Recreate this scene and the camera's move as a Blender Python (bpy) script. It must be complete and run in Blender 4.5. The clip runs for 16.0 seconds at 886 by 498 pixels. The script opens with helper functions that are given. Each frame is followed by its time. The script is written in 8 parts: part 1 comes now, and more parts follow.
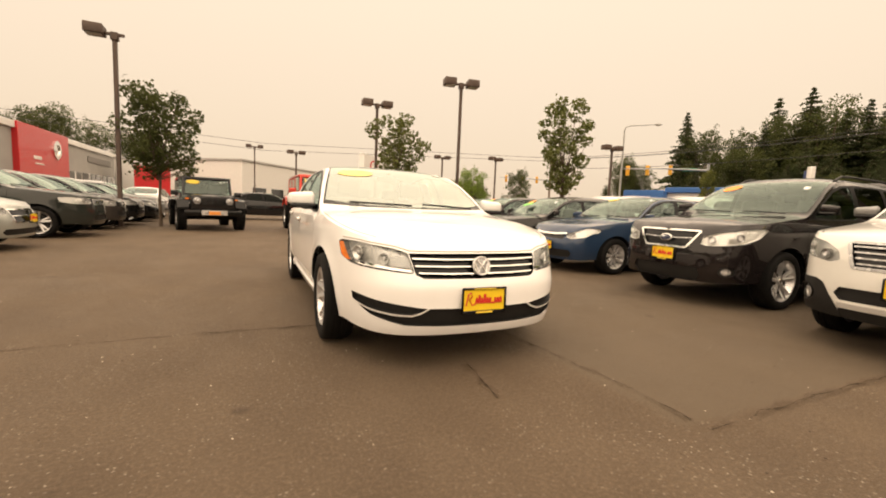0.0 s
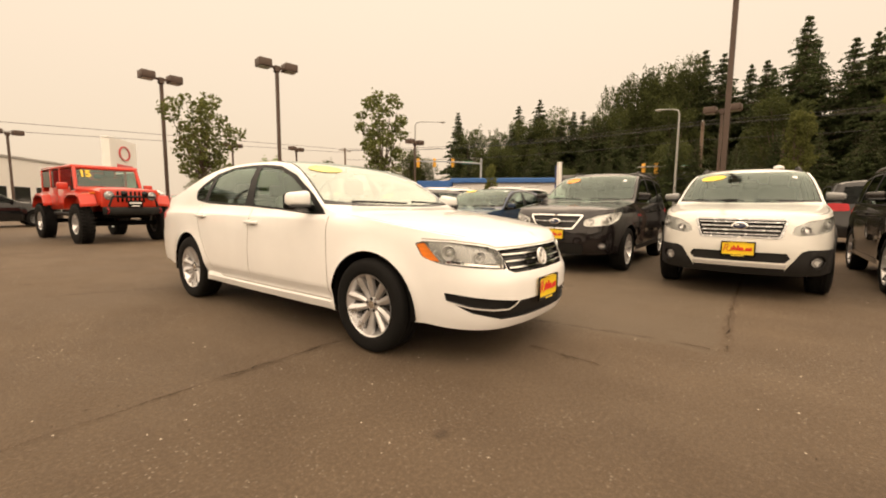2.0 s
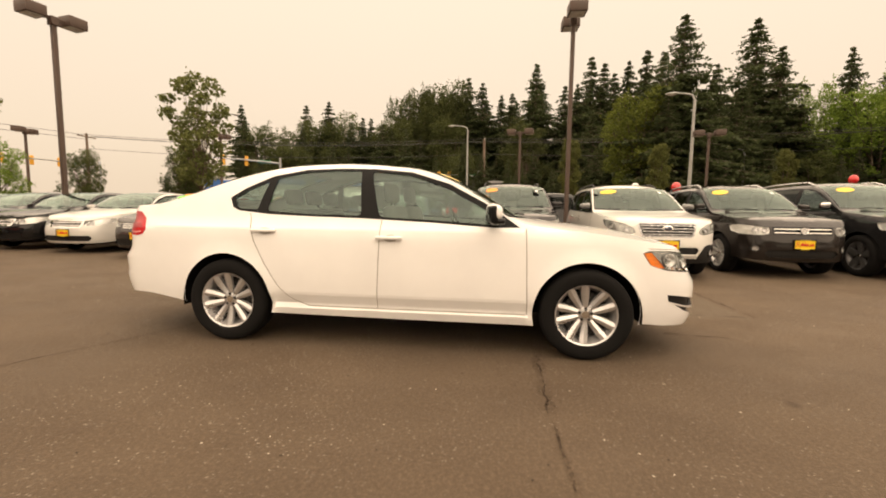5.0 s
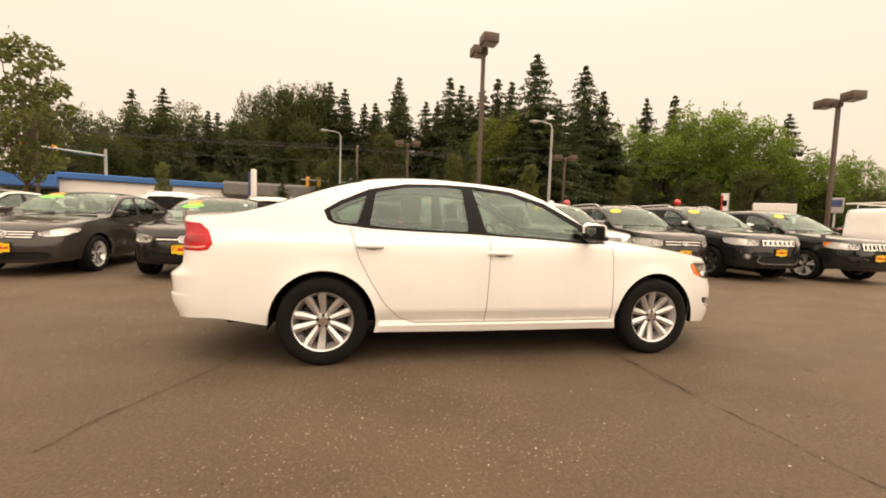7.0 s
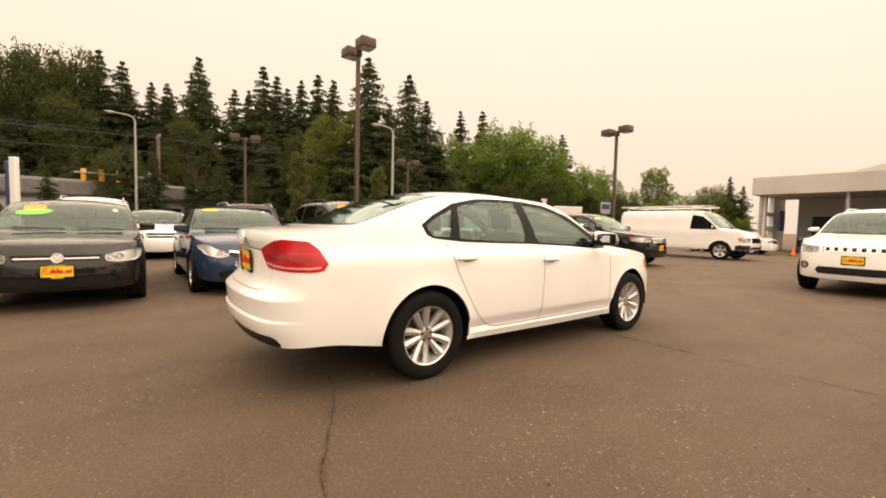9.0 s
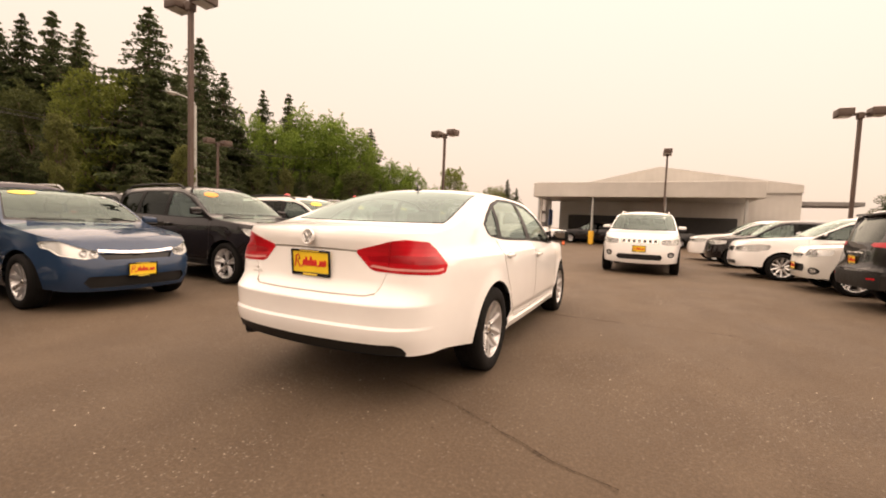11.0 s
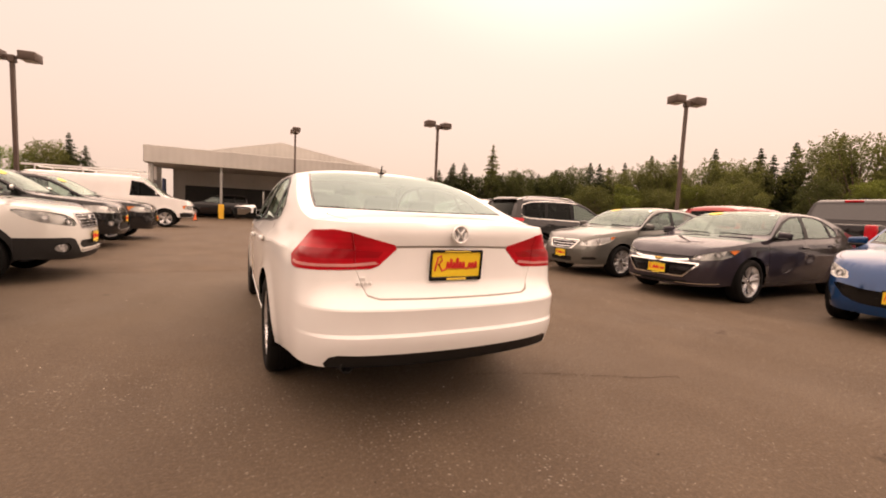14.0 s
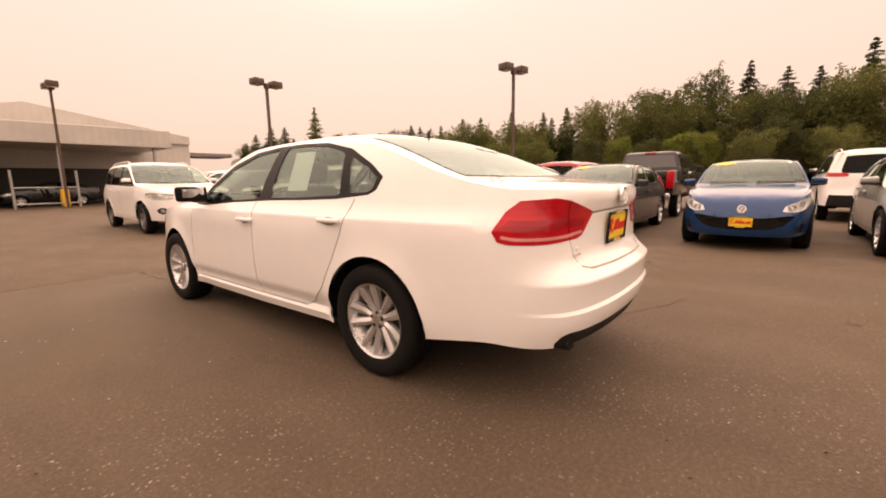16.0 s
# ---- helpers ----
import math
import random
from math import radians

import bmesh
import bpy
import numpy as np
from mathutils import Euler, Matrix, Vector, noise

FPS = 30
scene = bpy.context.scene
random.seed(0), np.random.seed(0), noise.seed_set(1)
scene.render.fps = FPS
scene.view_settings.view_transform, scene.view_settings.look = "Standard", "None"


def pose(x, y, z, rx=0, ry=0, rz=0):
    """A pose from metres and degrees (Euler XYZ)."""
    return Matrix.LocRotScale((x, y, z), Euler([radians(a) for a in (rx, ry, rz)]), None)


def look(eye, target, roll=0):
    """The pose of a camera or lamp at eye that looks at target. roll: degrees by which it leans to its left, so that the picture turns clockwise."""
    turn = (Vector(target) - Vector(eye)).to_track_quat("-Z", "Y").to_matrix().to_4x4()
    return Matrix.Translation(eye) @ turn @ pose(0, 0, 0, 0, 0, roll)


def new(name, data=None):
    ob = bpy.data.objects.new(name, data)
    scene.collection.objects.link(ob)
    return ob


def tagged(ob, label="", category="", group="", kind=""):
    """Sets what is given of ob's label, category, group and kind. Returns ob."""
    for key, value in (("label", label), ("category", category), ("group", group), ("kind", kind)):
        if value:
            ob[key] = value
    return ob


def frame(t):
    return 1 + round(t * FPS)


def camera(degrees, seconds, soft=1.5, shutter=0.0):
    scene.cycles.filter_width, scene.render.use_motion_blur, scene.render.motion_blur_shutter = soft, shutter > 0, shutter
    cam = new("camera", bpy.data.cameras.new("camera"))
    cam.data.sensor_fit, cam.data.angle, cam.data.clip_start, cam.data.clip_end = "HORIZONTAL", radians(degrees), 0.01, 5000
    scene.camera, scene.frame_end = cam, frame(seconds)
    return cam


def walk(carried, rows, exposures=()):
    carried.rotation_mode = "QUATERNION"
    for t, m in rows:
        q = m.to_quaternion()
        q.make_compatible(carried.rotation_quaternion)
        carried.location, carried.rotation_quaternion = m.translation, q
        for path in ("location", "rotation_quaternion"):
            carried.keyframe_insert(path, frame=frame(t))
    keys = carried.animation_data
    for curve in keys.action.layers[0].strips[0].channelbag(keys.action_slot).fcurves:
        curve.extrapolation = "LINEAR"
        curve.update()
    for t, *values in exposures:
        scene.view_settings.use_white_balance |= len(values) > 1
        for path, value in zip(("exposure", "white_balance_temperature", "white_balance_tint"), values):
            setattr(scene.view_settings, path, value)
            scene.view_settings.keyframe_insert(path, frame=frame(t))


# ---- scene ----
# ---------------- camera ----------------
cam = camera(93.1, 16.0, soft=1.9)
PATH = [
    (0, (-1.36, -4.654, 1.039), (-0.535, -2.843, 0.844), 2.4),
    (0.5, (-1.726, -4.431, 1.037), (-0.686, -2.738, 0.809), 2.6),
    (1, (-2.154, -4.211, 1.027), (-0.914, -2.662, 0.776), 2.2),
    (1.5, (-2.5, -3.915, 1.039), (-1.067, -2.541, 0.796), 1.0),
    (2, (-2.863, -3.542, 1.041), (-1.275, -2.345, 0.829), 0.5),
    (2.5, (-3.157, -3.108, 1.043), (-1.504, -2.007, 0.803), -2.1),
    (3, (-3.405, -2.649, 1.044), (-1.657, -1.699, 0.84), -1.1),
    (3.5, (-3.609, -2.19, 1.049), (-1.781, -1.408, 0.832), -1.1),
    (4, (-3.75, -1.702, 1.059), (-1.856, -1.098, 0.843), -0.6),
    (6.5, (-4.117, 0.657, 1.113), (-2.137, 0.422, 0.969), 1.8),
    (7, (-4.055, 1.192, 1.113), (-2.104, 0.774, 0.977), 2.0),
    (7.5, (-4.028, 1.761, 1.117), (-2.129, 1.15, 0.976), 2.1),
    (8, (-3.887, 2.264, 1.139), (-2.061, 1.457, 1.012), 1.1),
    (8.5, (-3.685, 2.762, 1.147), (-1.966, 1.751, 1.001), 1.7),
    (9, (-3.421, 3.195, 1.159), (-1.825, 1.995, 1.047), 1.3),
    (11.5, (-1.449, 4.742, 1.151), (-0.854, 2.839, 0.993), 2.0),
    (12, (-0.922, 4.836, 1.141), (-0.631, 2.868, 0.936), 1.5),
    (12.5, (-0.392, 4.816, 1.137), (-0.417, 2.828, 0.918), 2.0),
    (13, (0.14, 4.826, 1.138), (-0.236, 2.872, 0.943), 1.9),
    (13.5, (0.646, 4.685, 1.155), (0.04, 2.789, 0.958), 2.8),
    (14, (1.115, 4.502, 1.153), (0.212, 2.726, 0.98), 2.7),
    (14.5, (1.5, 4.186, 1.147), (0.377, 2.545, 0.933), 3.0),
    (15, (1.897, 3.868, 1.144), (0.571, 2.391, 0.899), 2.0),
    (15.5, (2.185, 3.505, 1.136), (0.733, 2.166, 0.823), 1.2),
    (16, (2.462, 3.176, 1.131), (0.915, 1.95, 0.81), -0.9),
]
walk(cam, [(t, look(eye, target, roll)) for t, eye, target, roll in PATH],
     [(0, 1.06, 6620, 12), (4, 1.06, 6620, 12), (7, 1.20, 6350, 13), (9, 1.20, 6350, 14), (11.5, 1.23, 6400, 22), (12.5, 1.25, 6450, 24), (13.5, 1.12, 6550, 28), (14.5, 1.07, 6650, 29), (16, 1.07, 6780, 31)])

# ---------------- world and light ----------------
world = bpy.data.worlds.new("hazy_sky")
world.use_nodes = True
scene.world = world
wn = world.node_tree
wn.nodes.clear()
sky = wn.nodes.new("ShaderNodeTexSky")
sky.sky_type, sky.sun_disc = "NISHITA", False
sky.sun_elevation, sky.sun_rotation = radians(55.6), radians(225)
sky.air_density, sky.dust_density, sky.ozone_density = 1.5, 6.0, 1.0
haze = wn.nodes.new("ShaderNodeMix")
haze.data_type, haze.blend_type = "RGBA", "MIX"
haze.inputs[0].default_value = 0.95
wtc = wn.nodes.new("ShaderNodeTexCoord")
wsep = wn.nodes.new("ShaderNodeSeparateXYZ")
wn.links.new(wtc.outputs["Generated"], wsep.inputs[0])
SUN_DIR = (-0.40, -0.40, 0.825)
wramp = wn.nodes.new("ShaderNodeValToRGB")              # smoke-laden overcast, brighter towards the zenith
wramp.color_ramp.elements[0].position, wramp.color_ramp.elements[0].color = 0.0, (3.55, 2.84, 2.05, 1)
wramp.color_ramp.elements[1].position, wramp.color_ramp.elements[1].color = 1.0, (5.3, 4.45, 3.4, 1)
wn.links.new(wsep.outputs["Z"], wramp.inputs[0])
wdot = wn.nodes.new("ShaderNodeVectorMath")             # the smoke glows round the hidden sun
wdot.operation = "DOT_PRODUCT"
wdot.inputs[1].default_value = SUN_DIR
wn.links.new(wtc.outputs["Generated"], wdot.inputs[0])
wglow = wn.nodes.new("ShaderNodeMapRange")
wglow.interpolation_type = "SMOOTHSTEP"
wglow.inputs[1].default_value, wglow.inputs[2].default_value = 0.78, 1.0
wglow.inputs[3].default_value, wglow.inputs[4].default_value = 1.0, 1.65
wn.links.new(wdot.outputs["Value"], wglow.inputs[0])
wmul = wn.nodes.new("ShaderNodeVectorMath")
wmul.operation = "SCALE"
wn.links.new(wramp.outputs[0], wmul.inputs[0])
wn.links.new(wglow.outputs[0], wmul.inputs["Scale"])
wn.links.new(wmul.outputs[0], haze.inputs[7])
wbg = wn.nodes.new("ShaderNodeBackground")
wbg.inputs[1].default_value = 0.12
wout = wn.nodes.new("ShaderNodeOutputWorld")
wn.links.new(sky.outputs[0], haze.inputs[6])
wn.links.new(haze.outputs[2], wbg.inputs[0])
wn.links.new(wbg.outputs[0], wout.inputs[0])
sun = new("sun", bpy.data.lights.new("sun", "SUN"))
sun.data.energy, sun.data.angle, sun.data.color = 1.75, radians(150), (1.0, 0.76, 0.52)
sun.matrix_world = look((0, 0, 40), (4, 3, 0))

# ---------------- materials ----------------
MATS = {}


def nodes_of(name):
    mat = bpy.data.materials.new(name)
    mat.use_nodes = True
    nt = mat.node_tree
    return mat, nt, nt.nodes["Principled BSDF"]


def link(nt, a, b):
    nt.links.new(a, b)


def coords(nt, scale=1.0, kind="Object"):
    tc = nt.nodes.new("ShaderNodeTexCoord")
    mp = nt.nodes.new("ShaderNodeMapping")
    s = scale if isinstance(scale, tuple) else (scale,) * 3
    mp.inputs["Scale"].default_value = s
    link(nt, tc.outputs[kind], mp.inputs["Vector"])
    return mp.outputs["Vector"]


def noise_tex(nt, vec, scale, detail=4.0, rough=0.55):
    n = nt.nodes.new("ShaderNodeTexNoise")
    n.inputs["Scale"].default_value, n.inputs["Detail"].default_value = scale, detail
    n.inputs["Roughness"].default_value = rough
    link(nt, vec, n.inputs["Vector"])
    return n.outputs["Fac"]


def ramp(nt, fac, stops):
    r = nt.nodes.new("ShaderNodeValToRGB")
    el = r.color_ramp.elements
    while len(el) < len(stops):
        el.new(0.5)
    for e, (p, c) in zip(el, stops):
        e.position = p
        e.color = (*c, 1) if isinstance(c, tuple) else (c, c, c, 1)
    link(nt, fac, r.inputs[0])
    return r.outputs[0]


def mixc(nt, fac, a, b, blend="MIX"):
    m = nt.nodes.new("ShaderNodeMix")
    m.data_type, m.blend_type = "RGBA", blend
    for i, v in ((0, fac), (6, a), (7, b)):
        if isinstance(v, (int, float)):
            m.inputs[i].default_value = v
        elif isinstance(v, tuple):
            m.inputs[i].default_value = (*v, 1)
        else:
            link(nt, v, m.inputs[i])
    return m.outputs[2]


def bump(nt, height, strength, dist, bsdf):
    b = nt.nodes.new("ShaderNodeBump")
    b.inputs["Strength"].default_value, b.inputs["Distance"].default_value = strength, dist
    link(nt, height, b.inputs["Height"])
    link(nt, b.outputs[0], bsdf.inputs["Normal"])


def plain(name, col, rough=0.6, metal=0.0, coat=0.0, vary=0.12, scale=6.0, spec=0.5, bumpy=0.0, fine=60.0):
    """A surface of one colour with mottling at two scales."""
    if name in MATS:
        return MATS[name]
    mat, nt, p = nodes_of(name)
    v = coords(nt)
    n1, n2 = noise_tex(nt, v, scale), noise_tex(nt, v, fine, 3)
    lo = tuple(c * (1 - vary) for c in col)
    hi = tuple(min(1, c * (1 + vary)) for c in col)
    a = ramp(nt, n1, [(0.3, lo), (0.7, hi)])
    b = mixc(nt, 0.25, a, ramp(nt, n2, [(0.35, lo), (0.65, hi)]))
    link(nt, b, p.inputs["Base Color"])
    r = ramp(nt, n1, [(0.3, max(0.0, rough - 0.06)), (0.7, min(1.0, rough + 0.06))])
    link(nt, r, p.inputs["Roughness"])
    p.inputs["Metallic"].default_value = metal
    p.inputs["Specular IOR Level"].default_value = spec
    p.inputs["Coat Weight"].default_value = coat
    p.inputs["Coat Roughness"].default_value = 0.04
    if bumpy:
        bump(nt, n2, bumpy, 0.01, p)
    MATS[name] = mat
    return mat


def paint(name, col, metal=0.0, rough=0.35, flake=0.0):
    """Car paint: a clear coat over a base that carries a little road film."""
    key = "paint_" + name
    if key in MATS:
        return MATS[key]
    mat, nt, p = nodes_of(key)
    v = coords(nt)
    n1, n2 = noise_tex(nt, v, 1.6, 5), noise_tex(nt, v, 900, 2)
    dusty = tuple(c * 0.93 + 0.004 for c in col)
    base = ramp(nt, n1, [(0.35, dusty), (0.65, col)])
    if flake:
        base = mixc(nt, flake, base, ramp(nt, n2, [(0.4, tuple(c * 0.5 for c in col)), (0.6, tuple(min(1, c * 1.6) for c in col))]))
    link(nt, base, p.inputs["Base Color"])
    p.inputs["Metallic"].default_value, p.inputs["Roughness"].default_value = metal, rough
    deep = max(col) < 0.12
    if deep:
        p.inputs["Metallic"].default_value, p.inputs["Roughness"].default_value = metal * 0.4, 0.5
    p.inputs["Specular IOR Level"].default_value = 0.04 if deep else 0.25
    p.inputs["Coat Weight"].default_value, p.inputs["Coat Roughness"].default_value = 0.9, 0.02
    p.inputs["Coat IOR"].default_value = 1.52 if deep else 1.42
    MATS[key] = mat
    return mat


def window_glass(name, tint, gloss=1.0, ior=1.9, sheen=(0.90, 0.97, 0.92)):
    if name in MATS:
        return MATS[name]
    mat, nt, p = nodes_of(name)
    nt.nodes.remove(p)
    out = nt.nodes["Material Output"]
    tr, gl = nt.nodes.new("ShaderNodeBsdfTransparent"), nt.nodes.new("ShaderNodeBsdfGlossy")
    tr.inputs[0].default_value = (*tint, 1)
    gl.inputs[0].default_value = (*(gloss * c for c in sheen), 1)
    gl.inputs["Roughness"].default_value = 0.0
    lw = nt.nodes.new("ShaderNodeLayerWeight")
    lw.inputs[0].default_value = 0.5
    pw = nt.nodes.new("ShaderNodeMath")
    pw.operation = "POWER"
    pw.inputs[1].default_value = 5.0
    link(nt, lw.outputs["Facing"], pw.inputs[0])
    fr = nt.nodes.new("ShaderNodeMapRange")                # more gloss towards grazing
    fr.inputs[3].default_value, fr.inputs[4].default_value = ((ior - 1) / (ior + 1)) ** 2, 1.0
    link(nt, pw.outputs[0], fr.inputs[0])
    mx = nt.nodes.new("ShaderNodeMixShader")
    link(nt, fr.outputs[0], mx.inputs[0])
    link(nt, tr.outputs[0], mx.inputs[1])
    link(nt, gl.outputs[0], mx.inputs[2])
    link(nt, mx.outputs[0], out.inputs[0])
    MATS[name] = mat
    return mat


def lens_mat(name, col, rough=0.12):
    """Coloured lamp lens with moulded ribs under a smooth outer face."""
    if name in MATS:
        return MATS[name]
    mat, nt, p = nodes_of(name)
    v = coords(nt, (1, 1, 1))
    w = nt.nodes.new("ShaderNodeTexWave")
    w.bands_direction = "Z"
    w.inputs["Scale"].default_value, w.inputs["Distortion"].default_value = 11.0, 0.4
    link(nt, v, w.inputs["Vector"])
    n = noise_tex(nt, v, 5, 2)
    c1 = ramp(nt, w.outputs["Fac"], [(0.2, tuple(c * 0.88 for c in col)), (0.8, col)])
    c2 = mixc(nt, 0.35, c1, ramp(nt, n, [(0.4, tuple(c * 0.55 for c in col)), (0.65, tuple(min(1, c * 1.25) for c in col))]))
    link(nt, c2, p.inputs["Base Color"])
    p.inputs["Roughness"].default_value = rough + 0.2
    p.inputs["Specular IOR Level"].default_value = 0.15
    p.inputs["Coat Weight"].default_value, p.inputs["Coat Roughness"].default_value = 0.6, 0.03
    p.inputs["Coat IOR"].default_value = 1.4
    bump(nt, w.outputs["Fac"], 0.05, 0.003, p)
    MATS[name] = mat
    return mat


def leaf_mat(name, c1, c2):
    if name in MATS:
        return MATS[name]
    mat, nt, p = nodes_of(name)
    geo = nt.nodes.new("ShaderNodeNewGeometry")
    oi = nt.nodes.new("ShaderNodeObjectInfo")
    v = coords(nt)
    n = noise_tex(nt, v, 0.45, 3)
    a = ramp(nt, geo.outputs["Random Per Island"], [(0.0, c1), (1.0, c2)])
    b = mixc(nt, 0.45, a, ramp(nt, n, [(0.35, c1), (0.65, c2)]))
    hsv = nt.nodes.new("ShaderNodeHueSaturation")
    mr = nt.nodes.new("ShaderNodeMapRange")
    mr.inputs[3].default_value, mr.inputs[4].default_value = 0.82, 1.22
    link(nt, oi.outputs["Random"], mr.inputs[0])
    link(nt, mr.outputs[0], hsv.inputs["Value"])
    link(nt, b, hsv.inputs["Color"])
    link(nt, hsv.outputs[0], p.inputs["Base Color"])
    p.inputs["Roughness"].default_value = 0.7
    p.inputs["Specular IOR Level"].default_value = 0.15
    thin = nt.nodes.new("ShaderNodeBsdfTranslucent")        # light that passes through the leaves
    link(nt, hsv.outputs[0], thin.inputs[0])
    mx = nt.nodes.new("ShaderNodeMixShader")
    mx.inputs[0].default_value = 0.42
    link(nt, p.outputs[0], mx.inputs[1])
    link(nt, thin.outputs[0], mx.inputs[2])
    link(nt, mx.outputs[0], nt.nodes["Material Output"].inputs[0])
    MATS[name] = mat
    return mat


def asphalt():
    mat, nt, p = nodes_of("asphalt")
    v = coords(nt)
    big, mid = noise_tex(nt, v, 0.10, 5, 0.6), noise_tex(nt, v, 0.7, 6, 0.62)
    fine, grit = noise_tex(nt, v, 48, 6, 0.8), noise_tex(nt, v, 210, 3, 0.6)
    base = ramp(nt, big, [(0.3, (0.088, 0.059, 0.036)), (0.7, (0.123, 0.086, 0.053))])
    base = mixc(nt, 0.38, base, ramp(nt, mid, [(0.34, (0.059, 0.039, 0.024)), (0.66, (0.148, 0.104, 0.065))]))
    base = mixc(nt, 0.62, base, ramp(nt, fine, [(0.36, (0.030, 0.020, 0.0125)), (0.5, (0.096, 0.067, 0.042)), (0.64, (0.228, 0.159, 0.102))]))
    # tyre-polished lanes, long and faint
    lane = noise_tex(nt, coords(nt, (0.5, 0.06, 1)), 1.0, 4, 0.5)
    base = mixc(nt, 0.25, base, ramp(nt, lane, [(0.35, (0.070, 0.048, 0.031)), (0.65, (0.134, 0.092, 0.057))]))
    # pale stones in the binder, in worn patches
    vo = nt.nodes.new("ShaderNodeTexVoronoi")
    vo.inputs["Scale"].default_value = 46.0
    wob = nt.nodes.new("ShaderNodeTexNoise")
    wob.inputs["Scale"].default_value, wob.inputs["Detail"].default_value = 60.0, 3.0
    link(nt, v, wob.inputs["Vector"])
    off = nt.nodes.new("ShaderNodeVectorMath")
    off.operation = "MULTIPLY_ADD"
    off.inputs[1].default_value = (0.024, 0.022, 0.019)
    link(nt, wob.outputs["Color"], off.inputs[0])
    link(nt, v, off.inputs[2])
    link(nt, off.outputs[0], vo.inputs["Vector"])
    spots = ramp(nt, vo.outputs["Distance"], [(0.12, 1.0), (0.33, 0.0)])
    rare = ramp(nt, noise_tex(nt, v, 0.55, 6, 0.75), [(0.42, 0.10), (0.60, 1.0)])
    pick = nt.nodes.new("ShaderNodeSeparateColor")
    link(nt, vo.outputs["Color"], pick.inputs[0])
    few = ramp(nt, pick.outputs[0], [(0.52, 0.0), (0.86, 1.0)])
    # a smoother, younger patch with ragged edges
    sep = nt.nodes.new("ShaderNodeSeparateXYZ")
    link(nt, v, sep.inputs[0])
    rag = noise_tex(nt, v, 5.0, 5, 0.7)
    sides = []
    for out_, c in (("X", 0.60), ("Y", -3.34)):
        ad = nt.nodes.new("ShaderNodeMath")
        ad.operation = "MULTIPLY_ADD"
        ad.inputs[1].default_value = 0.16
        link(nt, rag, ad.inputs[0])
        link(nt, sep.outputs[out_], ad.inputs[2])
        mr = nt.nodes.new("ShaderNodeMapRange")
        mr.inputs[1].default_value, mr.inputs[2].default_value = c + 0.05, c + 0.11
        link(nt, ad.outputs[0], mr.inputs[0])
        sides.append(mr.outputs[0])
    far = nt.nodes.new("ShaderNodeMapRange")
    far.inputs[1].default_value, far.inputs[2].default_value = -0.6, 0.6
    far.inputs[3].default_value, far.inputs[4].default_value = 1.0, 0.0
    link(nt, sep.outputs["Y"], far.inputs[0])
    patch = mixc(nt, 1.0, mixc(nt, 1.0, sides[0], sides[1], "MULTIPLY"), far.outputs[0], "MULTIPLY")
    # soft blotches of dust and damp
    blot = noise_tex(nt, coords(nt, (1.0, 0.6, 1)), 1.7, 5, 0.55)
    base = mixc(nt, 0.30, base, ramp(nt, blot, [(0.35, (0.067, 0.052, 0.036)), (0.65, (0.139, 0.108, 0.075))]))
    base = mixc(nt, mixc(nt, 1.0, patch, (0.45, 0.45, 0.45), "MULTIPLY"), base, (0.121, 0.096, 0.068))
    calm = mixc(nt, patch, (1.0, 1.0, 1.0), (0.122, 0.116, 0.104))
    rare = mixc(nt, 1.0, rare, calm, "MULTIPLY")
    both = mixc(nt, 1.0, mixc(nt, 1.0, spots, rare, "MULTIPLY"), few, "MULTIPLY")
    base = mixc(nt, both, base, (0.33, 0.284, 0.226))
    # old oil stains
    st = ramp(nt, noise_tex(nt, v, 0.45, 6, 0.68), [(0.60, 0.0), (0.72, 1.0)])
    base = mixc(nt, mixc(nt, 1.0, st, (0.5, 0.5, 0.5), "MULTIPLY"), base, (0.053, 0.035, 0.021))
    spot = ramp(nt, noise_tex(nt, v, 2.3, 2, 0.5), [(0.72, 0.0), (0.76, 1.0)])
    base = mixc(nt, mixc(nt, 1.0, spot, (0.6, 0.6, 0.6), "MULTIPLY"), base, (0.037, 0.024, 0.016))
    link(nt, base, p.inputs["Base Color"])
    link(nt, ramp(nt, mid, [(0.3, 0.70), (0.7, 0.88)]), p.inputs["Roughness"])
    p.inputs["Specular IOR Level"].default_value = 0.3
    bump(nt, mixc(nt, 0.5, fine, grit), 1.0, 0.012, p)
    MATS["asphalt"] = mat
    return mat


def ridged(name, col, step=0.3, rough=0.55, axis="X", metal=0.0, depth=0.3):
    """Sheet cladding with upright ribs."""
    if name in MATS:
        return MATS[name]
    mat, nt, p = nodes_of(name)
    v = coords(nt)
    w = nt.nodes.new("ShaderNodeTexWave")
    w.bands_direction = axis
    w.inputs["Scale"].default_value = 0.314 / step
    link(nt, v, w.inputs["Vector"])
    n = noise_tex(nt, v, 0.7, 5)
    c = ramp(nt, n, [(0.3, tuple(x * 0.85 for x in col)), (0.7, col)])
    link(nt, c, p.inputs["Base Color"])
    p.inputs["Roughness"].default_value, p.inputs["Metallic"].default_value = rough, metal
    bump(nt, w.outputs["Fac"], depth, 0.03, p)
    MATS[name] = mat
    return mat


